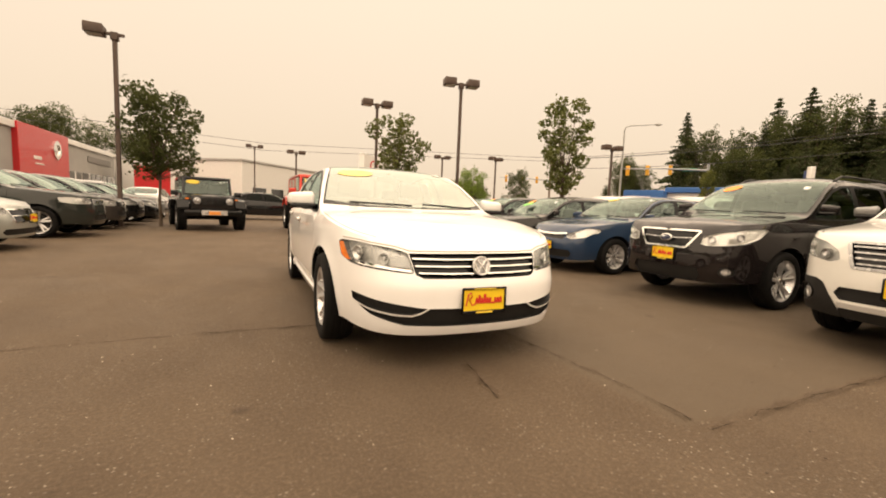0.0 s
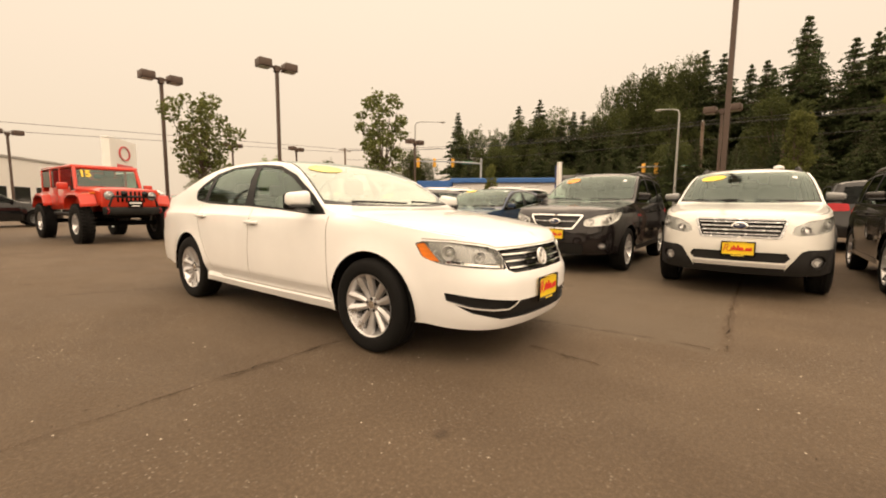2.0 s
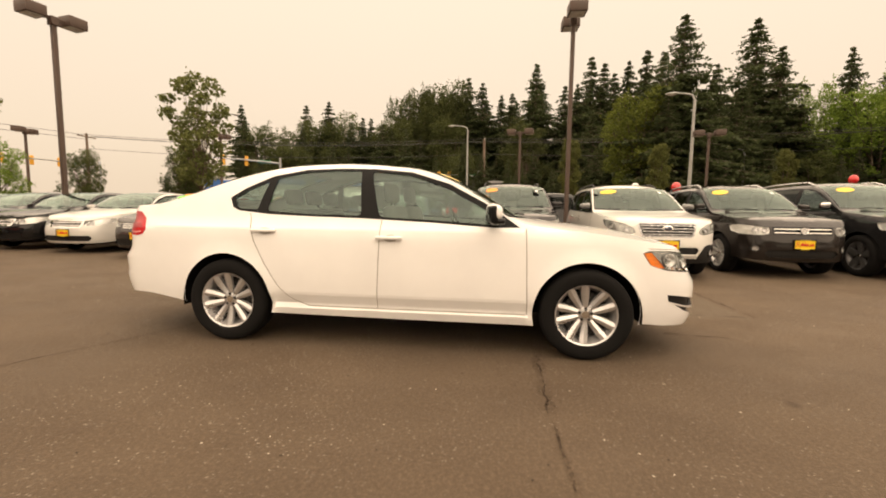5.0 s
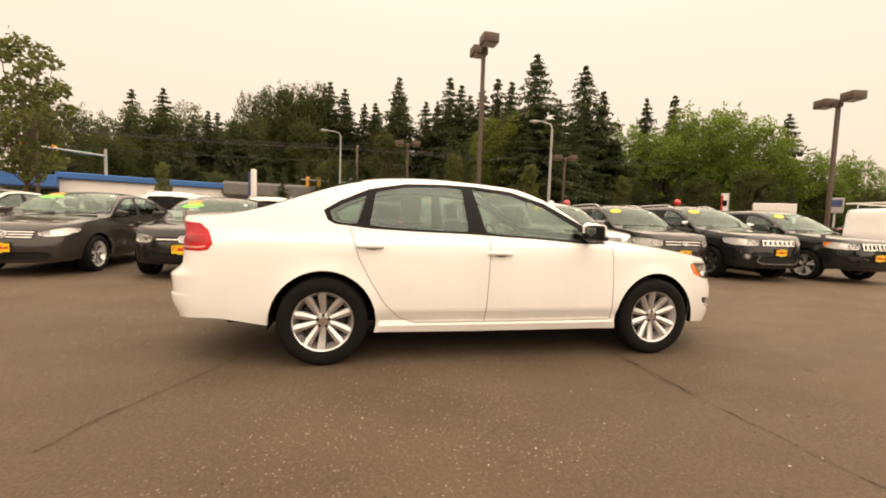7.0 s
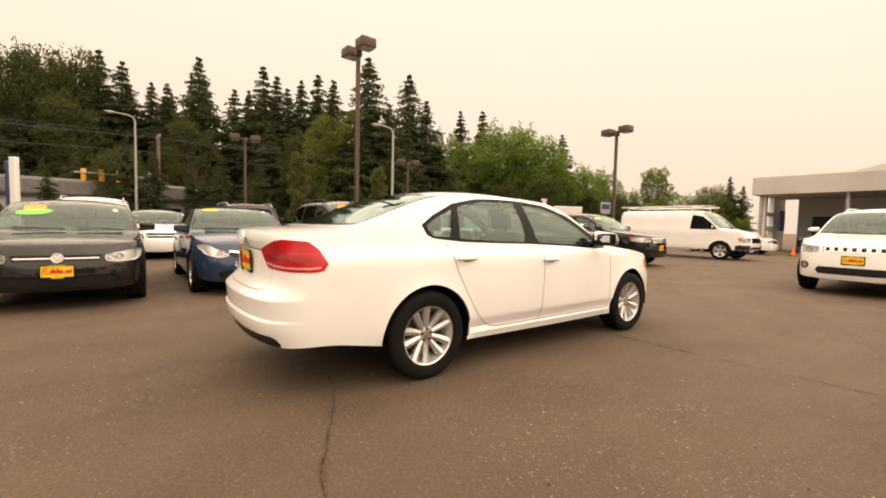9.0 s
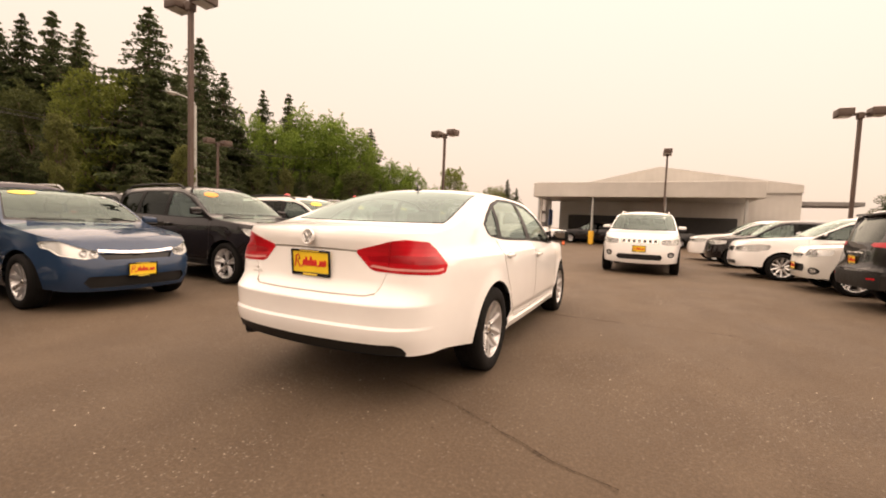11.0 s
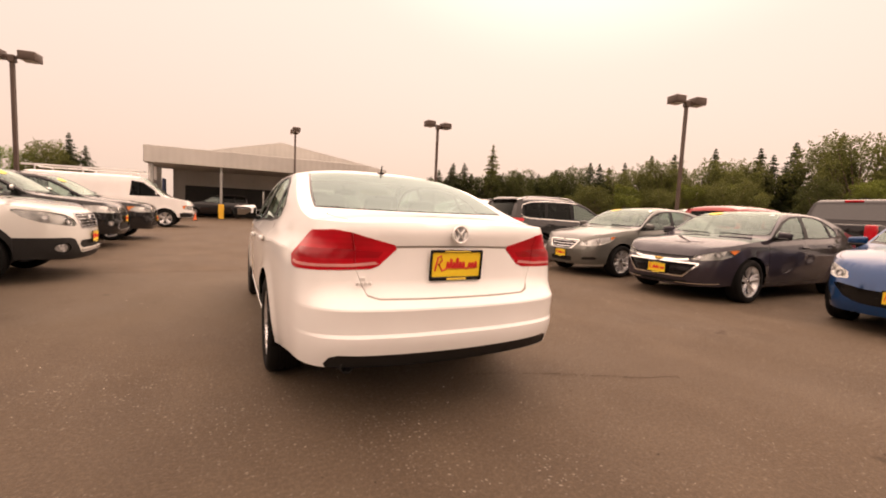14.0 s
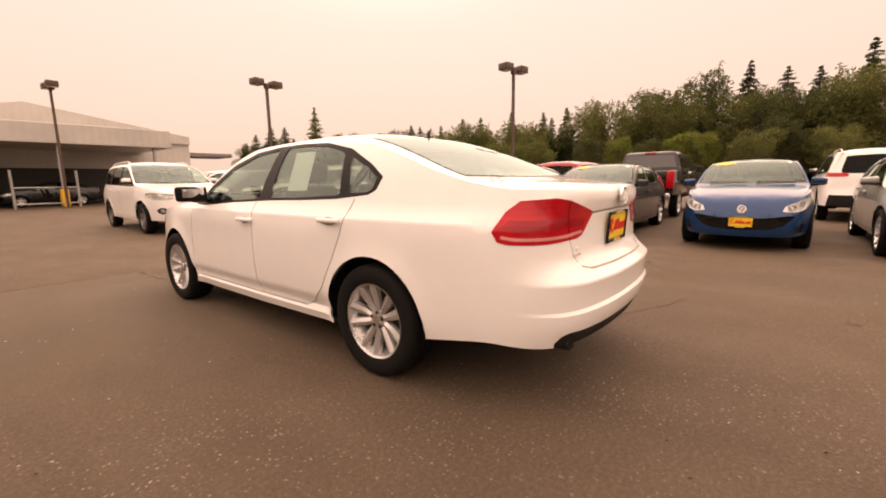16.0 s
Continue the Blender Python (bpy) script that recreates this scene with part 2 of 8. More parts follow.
RUBBER = plain("tyre_rubber", (0.006, 0.0056, 0.0052), 0.85, vary=0.3, scale=9, bumpy=0.2, spec=0.2)
TRIM = plain("black_trim", (0.011, 0.0105, 0.010), 0.55, vary=0.25, scale=14, spec=0.3)
PILLAR = plain("pillar_black", (0.006, 0.006, 0.006), 0.42, vary=0.2, spec=0.14)
GLOSSBLK = plain("gloss_black", (0.005, 0.005, 0.005), 0.14, coat=0.0, vary=0.2, spec=0.35)
UNDER = plain("underbody", (0.005, 0.0048, 0.0045), 0.9, vary=0.3, spec=0.1)
GAP = plain("panel_gap", (0.03, 0.028, 0.026), 0.8, vary=0.1)
GAPW = plain("panel_gap_pale", (0.36, 0.33, 0.29), 0.8, vary=0.1)
CHROME = plain("chrome", (0.82, 0.81, 0.79), 0.1, metal=1.0, vary=0.05)
MIRROR = plain("mirror_silver", (0.42, 0.43, 0.43), 0.04, metal=1.0, vary=0.03)
ALLOY = plain("alloy_silver", (0.60, 0.59, 0.585), 0.30, metal=0.75, coat=0.3, vary=0.08)
ALLOYDK = plain("alloy_grey", (0.13, 0.13, 0.13), 0.35, metal=0.7, vary=0.1)
STEEL = plain("brake_steel", (0.035, 0.033, 0.031), 0.6, metal=0.5, vary=0.2, scale=20, spec=0.3)
YELLOW = plain("plate_yellow", (0.86, 0.60, 0.02), 0.4, vary=0.06)
STICKER = plain("sticker_yellow", (0.82, 0.58, 0.05), 0.5, vary=0.08)
# pale because the windshield's glare over the yellow is put into the colour
STICKER_GLARE = plain("sticker_yellow_with_glare", (0.82, 0.66, 0.20), 0.45, vary=0.08)
STICKERG = plain("sticker_green", (0.18, 0.62, 0.08), 0.5, vary=0.08)
STICKERO = plain("sticker_orange", (0.85, 0.30, 0.03), 0.5, vary=0.08)
REDINK = plain("red_ink", (0.62, 0.03, 0.02), 0.5, vary=0.08)
WHITEP = plain("white_paper", (0.78, 0.78, 0.74), 0.7, vary=0.05)
PLASTW = plain("white_moulding", (0.72, 0.71, 0.68), 0.4, vary=0.06)
HEADDK = plain("lamp_bezel", (0.36, 0.36, 0.355), 0.25, metal=0.6, vary=0.18, scale=14)
HEADGY = plain("lamp_reflector_grey", (0.36, 0.36, 0.35), 0.2, metal=0.6, vary=0.25, scale=14)
BOWL = plain("lamp_bowl_grey", (0.42, 0.42, 0.42), 0.25, metal=0.6, vary=0.3, scale=20)
BADGEW = plain("badge_silver", (0.78, 0.77, 0.75), 0.35, metal=0.4, vary=0.05)
HEADSV = plain("lamp_reflector", (0.74, 0.74, 0.73), 0.22, metal=0.55, vary=0.08, scale=10)
REDDEEP = lens_mat("deep_red_lens", (0.31, 0.003, 0.007))
AMBER = lens_mat("amber_lens", (0.80, 0.22, 0.03))
REDLENS = lens_mat("red_lens", (0.47, 0.006, 0.012))
REDCLR = lens_mat("pale_red_lens", (0.66, 0.30, 0.27))
SEATBG = plain("seat_cloth_grey", (0.14, 0.13, 0.12), 0.9, vary=0.12, bumpy=0.2)
SEATDK = plain("seat_cloth_dark", (0.035, 0.034, 0.033), 0.85, vary=0.2)
DASH = plain("dashboard_plastic", (0.06, 0.057, 0.053), 0.7, vary=0.15)
GLASS = window_glass("side_glass", (0.58, 0.69, 0.63), ior=1.85, sheen=(0.80, 0.97, 0.92))
GLASSW = window_glass("windshield_glass", (0.58, 0.68, 0.62), ior=1.9, sheen=(0.82, 0.97, 0.90))
GLASSH = window_glass("bright_windshield_glass", (0.60, 0.64, 0.58), ior=4.6)
GLASSR = window_glass("rear_screen_glass", (0.30, 0.38, 0.35), ior=2.0, sheen=(0.78, 0.95, 0.92))
GLASST = window_glass("privacy_glass", (0.05, 0.055, 0.055), ior=1.22)
LENSC = window_glass("clear_lens", (0.93, 0.93, 0.92), ior=1.5)
ASPHALT = asphalt()

# ---------------- mesh helpers ----------------
from mathutils.geometry import delaunay_2d_cdt


def make_mesh(name, verts, faces, mat, smooth=40):
    me = bpy.data.meshes.new(name)
    me.from_pydata([tuple(map(float, v)) for v in verts], [], [tuple(map(int, f)) for f in faces])
    me.materials.append(mat)
    if smooth:
        me.shade_smooth()
        me.set_sharp_from_angle(angle=radians(smooth))
    me.update()
    return me


def part(name, geo, mat, parent=None, label="", smooth=40, at=None):
    """One mesh object out of (verts, faces), or out of a mesh, under a thing or a part."""
    me = geo if isinstance(geo, bpy.types.Mesh) else make_mesh(name, geo[0], geo[1], mat, smooth)
    ob = new(name, me)
    if parent is not None:
        ob.parent = parent
    if at is not None:
        ob.matrix_basis = at
    if label:
        tagged(ob, label)
    return ob


def thing(name, label, category, at=None, group="", kind=""):
    ob = new(name)
    ob.empty_display_size = 0.2
    tagged(ob, label, category, group, kind)
    if at is not None:
        ob.matrix_basis = at
    return ob


def gather(*geos):
    vs, fs, n = [], [], 0
    for v, f in geos:
        vs.extend([tuple(p) for p in v])
        fs.extend([tuple(i + n for i in q) for q in f])
        n += len(v)
    return vs, fs


def moved(geo, m):
    return [tuple(m @ Vector(p)) for p in geo[0]], geo[1]


def rbox(cx, cy, cz, sx, sy, sz, r=0.01, seg=2):
    """A box with rounded edges, by its middle and size."""
    bm = bmesh.new()
    bmesh.ops.create_cube(bm, size=1.0)
    bmesh.ops.scale(bm, vec=(sx, sy, sz), verts=bm.verts)
    if r > 0:
        bmesh.ops.bevel(bm, geom=bm.edges[:], offset=min(r, 0.49 * min(sx, sy, sz)), segments=seg, affect="EDGES", profile=0.5)
    bm.verts.index_update()
    geo = [(v.co.x + cx, v.co.y + cy, v.co.z + cz) for v in bm.verts], [[v.index for v in f.verts] for f in bm.faces]
    bm.free()
    return geo


def lathe(profile, n=32, axis="x", close=False):
    """Turns a list of (radius, height) round an axis."""
    vs, fs, m = [], [], len(profile)
    for i in range(n):
        a = 2 * math.pi * i / n
        c, s = math.cos(a), math.sin(a)
        for r, h in profile:
            vs.append((h, r * c, r * s) if axis == "x" else (r * c, r * s, h))
    for i in range(n):
        k = (i + 1) % n
        for j in range(m - 1 + (1 if close else 0)):
            q = (j + 1) % m
            f = (i * m + j, i * m + q, k * m + q, k * m + j)
            fs.append(f if axis != "x" else f)
    return vs, fs


def tube(pts, radius, n=8, cap=True):
    """A round bar along points; radius is one number or one for each point."""
    pts = [Vector(p) for p in pts]
    rad = radius if isinstance(radius, (list, tuple)) else [radius] * len(pts)
    vs, fs = [], []
    for i, p in enumerate(pts):
        d = (pts[min(i + 1, len(pts) - 1)] - pts[max(i - 1, 0)]).normalized()
        side = d.cross(Vector((0, 0, 1)))
        if side.length < 0.05:
            side = d.cross(Vector((0, 1, 0)))
        side.normalize()
        upv = side.cross(d)
        for k in range(n):
            a = 2 * math.pi * k / n
            vs.append(tuple(p + rad[i] * (math.cos(a) * side + math.sin(a) * upv)))
    for i in range(len(pts) - 1):
        for k in range(n):
            q = (k + 1) % n
            fs.append((i * n + k, i * n + q, (i + 1) * n + q, (i + 1) * n + k))
    if cap:
        fs.append(tuple(range(n))[::-1])
        fs.append(tuple(range((len(pts) - 1) * n, len(pts) * n)))
    return vs, fs


def ball(cx, cy, cz, rx, ry, rz, seg=14, rings=8):
    vs, fs = [], []
    for i in range(rings + 1):
        p = math.pi * i / rings
        for j in range(seg):
            a = 2 * math.pi * j / seg
            vs.append((cx + rx * math.sin(p) * math.cos(a), cy + ry * math.sin(p) * math.sin(a), cz + rz * math.cos(p)))
    for i in range(rings):
        for j in range(seg):
            q = (j + 1) % seg
            fs.append((i * seg + j, (i + 1) * seg + j, (i + 1) * seg + q, i * seg + q))
    return vs, fs


def smooth_curve(pts):
    """A smooth function through (x, y) knots that never overshoots them."""
    px = np.array([p[0] for p in pts], float)
    py = np.array([p[1] for p in pts], float)
    h = np.diff(px)
    d = np.diff(py) / h
    m = np.zeros(len(px))
    m[0], m[-1] = d[0], d[-1]
    for i in range(1, len(px) - 1):
        if d[i - 1] * d[i] > 0:
            w1, w2 = 2 * h[i] + h[i - 1], h[i] + 2 * h[i - 1]
            m[i] = (w1 + w2) / (w1 / d[i - 1] + w2 / d[i])

    def fn(x):
        x = np.clip(np.asarray(x, float), px[0], px[-1])
        i = np.clip(np.searchsorted(px, x) - 1, 0, len(px) - 2)
        t = (x - px[i]) / h[i]
        return (py[i] * (1 + 2 * t) * (1 - t) ** 2 + m[i] * h[i] * t * (1 - t) ** 2
                + py[i + 1] * t * t * (3 - 2 * t) + m[i + 1] * h[i] * t * t * (t - 1))
    return fn


def spline(ctrl, n=14):
    """A dense smooth line through 2D points; both ends meet their mirror image."""
    c = np.array(ctrl, float)
    c = np.vstack([[-c[1, 0], c[1, 1]], c, [-c[-2, 0], c[-2, 1]]])
    out = []
    for i in range(1, len(c) - 2):
        for t in np.linspace(0, 1, n, endpoint=False):
            a, b, e, f = c[i - 1], c[i], c[i + 1], c[i + 2]
            out.append(0.5 * (2 * b + (e - a) * t + (2 * a - 5 * b + 4 * e - f) * t * t + (3 * b - a - 3 * e + f) * t ** 3))
    out.append(c[-2])
    return np.array(out)


def inside(poly, pts):
    """Which of the points lie in a closed 2D line."""
    poly, pts = np.asarray(poly, float), np.asarray(pts, float)
    x, y = pts[:, 0], pts[:, 1]
    hit = np.zeros(len(pts), bool)
    x2, y2 = poly[-1]
    for x1, y1 in poly:
        if y1 != y2:
            cross = ((y1 > y) != (y2 > y)) & (x < (x2 - x1) * (y - y1) / (y2 - y1) + x1)
            hit ^= cross
        x2, y2 = x1, y1
    return hit


def resample(poly, step):
    out = []
    for i, a in enumerate(poly):
        b = poly[(i + 1) % len(poly)]
        k = max(1, int(math.hypot(b[0] - a[0], b[1] - a[1]) / step))
        out += [(a[0] + (b[0] - a[0]) * j / k, a[1] + (b[1] - a[1]) * j / k) for j in range(k)]
    return out


def round_poly(poly, r=0.25, n=3):
    """Cuts the corners of a polygon round."""
    out = []
    m = len(poly)
    for i in range(m):
        p0, p1, p2 = np.array(poly[i - 1]), np.array(poly[i]), np.array(poly[(i + 1) % m])
        a, b = p1 + (p0 - p1) * r, p1 + (p2 - p1) * r
        for t in np.linspace(0, 1, n + 1):
            out.append(tuple((1 - t) ** 2 * a + 2 * t * (1 - t) * p1 + t * t * b))
    return out


def stroke(pts, w):
    """The outline of a line of width w."""
    p = np.array(pts, float)
    d = np.gradient(p, axis=0)
    d /= np.linalg.norm(d, axis=1)[:, None] + 1e-9
    n = np.stack([-d[:, 1], d[:, 0]], 1) * w / 2
    return [tuple(q) for q in p + n] + [tuple(q) for q in (p - n)[::-1]]


def cut_sheet(outer, polys, step):
    """Triangles of a flat sheet whose edges follow all the given outlines, and for each the last outline that holds it (-1: none)."""
    vs = [tuple(p) for p in outer]
    es = [(i, (i + 1) % len(vs)) for i in range(len(vs))]
    for poly in polys:
        q = resample(poly, step)
        n = len(vs)
        vs += q
        es += [(n + i, n + (i + 1) % len(q)) for i in range(len(q))]
    fixed = np.array(vs)
    lo, hi = fixed[:len(outer)].min(0), fixed[:len(outer)].max(0)
    gx, gy = np.meshgrid(np.arange(lo[0] + step / 2, hi[0], step), np.arange(lo[1] + step / 2, hi[1], step))
    gx = gx + (np.arange(gx.shape[0]) % 2)[:, None] * step / 2
    grid = np.stack([gx.ravel(), gy.ravel()], 1)
    grid = grid[inside(outer, grid)]
    keep = np.ones(len(grid), bool)
    for i in range(0, len(fixed), 400):
        d = np.abs(grid[:, None, :] - fixed[None, i:i + 400, :]).max(2).min(1)
        keep &= d > step * 0.4
    vs += [tuple(p) for p in grid[keep]]
    v2, _, f2, *_ = delaunay_2d_cdt([Vector(v) for v in vs], es, [], 0, 1e-5)
    v2 = np.array([tuple(v) for v in v2])
    f2 = np.array([tuple(f) for f in f2])
    mid = v2[f2].mean(1)
    own = np.full(len(f2), -1)
    for k, poly in enumerate(polys):
        own[inside(poly, mid)] = k
    ok = inside(outer, mid)
    a, b, c = v2[f2[:, 0]], v2[f2[:, 1]], v2[f2[:, 2]]
    area = (b[:, 0] - a[:, 0]) * (c[:, 1] - a[:, 1]) - (b[:, 1] - a[:, 1]) * (c[:, 0] - a[:, 0])
    f2[area < 0] = f2[area < 0][:, ::-1]
    ok &= np.abs(area) > 1e-9
    return v2, f2[ok], own[ok]


def take(verts, faces):
    """The used vertices alone."""
    faces = np.asarray(faces)
    used, inv = np.unique(faces.ravel(), return_inverse=True)
    return verts[used], inv.reshape(faces.shape)


def islands(geo):
    """The connected pieces of a mesh."""
    vs, fs = geo
    root = list(range(len(vs)))
    seen = {}
    for i, v in enumerate(vs):
        root[i] = seen.setdefault(tuple(round(float(q), 4) for q in v), i)

    def top(i):
        while root[i] != i:
            root[i] = root[root[i]]
            i = root[i]
        return i
    for f in fs:
        for q in f[1:]:
            root[top(q)] = top(f[0])
    sets = {}
    for f in fs:
        sets.setdefault(top(f[0]), []).append(f)
    out = []
    for g in sets.values():
        used = sorted({int(q) for f in g for q in f})
        at = {q: i for i, q in enumerate(used)}
        out.append(([tuple(float(c) for c in vs[q]) for q in used], [tuple(at[int(q)] for q in f) for f in g]))
    return out


def mirror(geo):
    v = np.array(geo[0], float) * (-1, 1, 1)
    return v, [tuple(f)[::-1] for f in geo[1]]


def welded(name, geo, mat, smooth=40, dist=0.0015):
    bm = bmesh.new()
    vs = [bm.verts.new(tuple(map(float, v))) for v in geo[0]]
    for f in geo[1]:
        try:
            bm.faces.new([vs[i] for i in f])
        except ValueError:
            pass
    bmesh.ops.remove_doubles(bm, verts=bm.verts, dist=dist)
    me = bpy.data.meshes.new(name)
    bm.to_mesh(me)
    bm.free()
    me.materials.append(mat)
    me.shade_smooth()
    me.set_sharp_from_angle(angle=radians(smooth))
    return me


# ---------------- cars ----------------
SEDAN = dict(
    L=4.868, W=1.835, H=1.487,
    outline=[(0, -2.328), (0.30, -2.315), (0.54, -2.258), (0.70, -2.14), (0.80, -1.94), (0.862, -1.65), (0.898, -1.2), (0.912, -0.5), (0.9175, 0.2),
             (0.914, 0.9), (0.902, 1.4), (0.882, 1.8), (0.850, 2.12), (0.795, 2.36), (0.655, 2.495), (0.38, 2.56), (0, 2.58)],
    side=[(0.17, -0.105), (0.21, -0.070), (0.250, -0.043), (0.30, -0.028), (0.35, -0.018), (0.42, -0.008), (0.60, 0), (0.74, -0.003), (0.84, -0.012), (0.90, -0.028),
          (0.97, -0.055), (1.03, -0.075), (1.2, -0.14), (1.35, -0.218), (1.41, -0.265), (1.45, -0.33)],
    nose=[(0.17, -0.10), (0.215, -0.055), (0.25, -0.03), (0.30, -0.012), (0.40, 0), (0.52, 0), (0.575, -0.012), (0.61, -0.035), (0.70, -0.075),
          (0.76, -0.115), (0.80, -0.17), (0.84, -0.27), (0.90, -0.4)],
    tail=[(0.24, -0.12), (0.30, -0.075), (0.40, -0.034), (0.445, -0.016), (0.470, -0.001), (0.53, 0), (0.60, -0.004), (0.66, -0.020), (0.695, -0.055), (0.735, -0.10), (0.86, -0.112),
          (0.94, -0.112), (1.0, -0.098), (1.05, -0.088), (1.08, -0.10), (1.12, -0.15)],
    top=[("x", 0, 0.80), ("x", 0.4, 0.80), ("x", 0.62, 0.812), ("y", -2.0, 0.845), ("y", -1.75, 0.885), ("y", -1.4, 0.932), ("y", -1.05, 0.968), ("y", -0.88, 1.006),
         ("y", -0.62, 1.172), ("y", -0.38, 1.310), ("y", -0.1, 1.400), ("y", 0.2, 1.422), ("y", 0.6, 1.432), ("y", 1.0, 1.405), ("y", 1.3, 1.345),
         ("y", 1.6, 1.25), ("y", 1.85, 1.165), ("y", 2.05, 1.115), ("y", 2.25, 1.088), ("r", 0.6, 1.085), ("r", 0.3, 1.093), ("r", 0, 1.095)],
    low=[("x", 0, 0.228), ("x", 0.5, 0.235), ("y", -2.0, 0.25), ("y", -1.8, 0.27), ("y", -1.0, 0.235), ("y", 1.0, 0.245), ("y", 1.8, 0.31), ("y", 2.2, 0.36), ("r", 0.6, 0.35), ("r", 0, 0.34)],
    ridge=[(-2.2, 0.805), (-2.0, 0.868), (-1.7, 0.93), (-1.4, 0.972), (-1.1, 1.005), (-0.99, 1.022), (-0.55, 1.262), (-0.15, 1.418), (0.15, 1.462), (0.55, 1.485),
           (0.9, 1.472), (1.2, 1.428), (1.5, 1.338), (1.8, 1.214), (1.96, 1.15), (2.12, 1.128), (2.3, 1.118), (2.5, 1.09)],
    screen=(-0.99, -0.80, -0.03, 0.11), rear_screen=(1.965, 1.895, 1.22, 1.12),
    surround=[(-0.915, 0.958), (-0.70, 1.112), (-0.38, 1.282), (-0.08, 1.372), (0.22, 1.400), (0.50, 1.405), (0.80, 1.393), (1.08, 1.338), (1.30, 1.238),
              (1.42, 1.16), (1.385, 1.085), (1.33, 1.058), (1.05, 1.030), (0.70, 1.018), (0.3, 1.010), (-0.26, 0.985), (-0.72, 0.955)],
    panes=[[(-0.80, 0.985), (-0.66, 1.085), (-0.36, 1.25), (-0.07, 1.345), (0.245, 1.378), (0.150, 1.022), (-0.26, 1.003), (-0.72, 0.975)],
           [(0.295, 1.028), (0.335, 1.381), (0.50, 1.386), (0.79, 1.372), (1.03, 1.318), (1.075, 1.055), (0.7, 1.036)],
           [(1.165, 1.066), (1.100, 1.292), (1.28, 1.215), (1.375, 1.155), (1.35, 1.09), (1.31, 1.072)]],
    doors=[-0.98, 0.155, 1.02], handles=[(0.055, 0.868), (1.065, 0.905)], mirror_at=(-0.73, 0.998), wheel_y=(-1.4015, 1.4015), wheel_r=0.333, arch=0.385,
    hatch=False)
SUV = dict(
    L=4.82, W=1.93, H=1.755,
    outline=[(0, -2.39), (0.38, -2.37), (0.68, -2.27), (0.84, -2.07), (0.92, -1.7), (0.955, -1.2), (0.965, -0.3), (0.965, 0.7), (0.96, 1.4), (0.94, 1.9),
             (0.88, 2.23), (0.7, 2.37), (0.4, 2.42), (0, 2.43)],
    side=[(0.24, -0.07), (0.30, -0.035), (0.34, -0.02), (0.5, -0.01), (0.7, 0), (0.9, -0.004), (1.0, -0.018), (1.08, -0.045), (1.15, -0.07), (1.4, -0.135),
          (1.58, -0.20), (1.66, -0.25), (1.70, -0.32)],
    nose=[(0.24, -0.10), (0.32, -0.04), (0.45, 0), (0.6, 0), (0.70, -0.018), (0.85, -0.045), (0.94, -0.085), (1.0, -0.16), (1.06, -0.3)],
    tail=[(0.3, -0.08), (0.4, -0.02), (0.55, 0), (0.68, 0), (0.72, -0.04), (0.9, -0.07), (1.1, -0.10), (1.3, -0.18), (1.55, -0.30), (1.66, -0.36), (1.72, -0.40)],
    top=[("x", 0, 0.985), ("x", 0.5, 0.99), ("x", 0.7, 1.0), ("y", -1.9, 1.035), ("y", -1.3, 1.095), ("y", -0.97, 1.14), ("y", -0.62, 1.33), ("y", -0.28, 1.53),
         ("y", 0.02, 1.635), ("y", 0.5, 1.672), ("y", 1.2, 1.67), ("y", 1.8, 1.645), ("y", 2.15, 1.61), ("r", 0.6, 1.635), ("r", 0, 1.66)],
    low=[("x", 0, 0.30), ("x", 0.6, 0.31), ("y", -2.0, 0.33), ("y", -1.0, 0.31), ("y", 1.0, 0.32), ("y", 2.0, 0.40), ("r", 0.6, 0.39), ("r", 0, 0.38)],
    ridge=[(-2.25, 0.99), (-2.0, 1.055), (-1.5, 1.115), (-1.15, 1.15), (-1.05, 1.165), (-0.55, 1.47), (-0.2, 1.645), (0.15, 1.725), (0.7, 1.755), (1.4, 1.745), (1.9, 1.71), (2.1, 1.675)],
    screen=(-1.04, -0.86, -0.20, -0.02), rear_screen=None,
    surround=[(-0.93, 1.115), (-0.60, 1.315), (-0.26, 1.505), (0.03, 1.592), (0.5, 1.622), (1.2, 1.618), (1.75, 1.585), (2.02, 1.50), (2.05, 1.20), (1.9, 1.165), (0.6, 1.14), (-0.4, 1.112)],
    panes=[[(-0.78, 1.15), (-0.56, 1.30), (-0.24, 1.475), (0.03, 1.563), (0.27, 1.585), (0.28, 1.148), (-0.4, 1.132)],
           [(0.40, 1.152), (0.39, 1.592), (0.8, 1.60), (1.16, 1.593), (1.22, 1.168)],
           [(1.32, 1.172), (1.27, 1.588), (1.72, 1.556), (1.95, 1.478), (1.98, 1.20)]],
    doors=[-1.0, 0.33, 1.28], handles=[(0.19, 1.0), (1.13, 1.02)], mirror_at=(-0.70, 1.19), wheel_y=(-1.455, 1.455), wheel_r=0.365, arch=0.415,
    hatch=True)


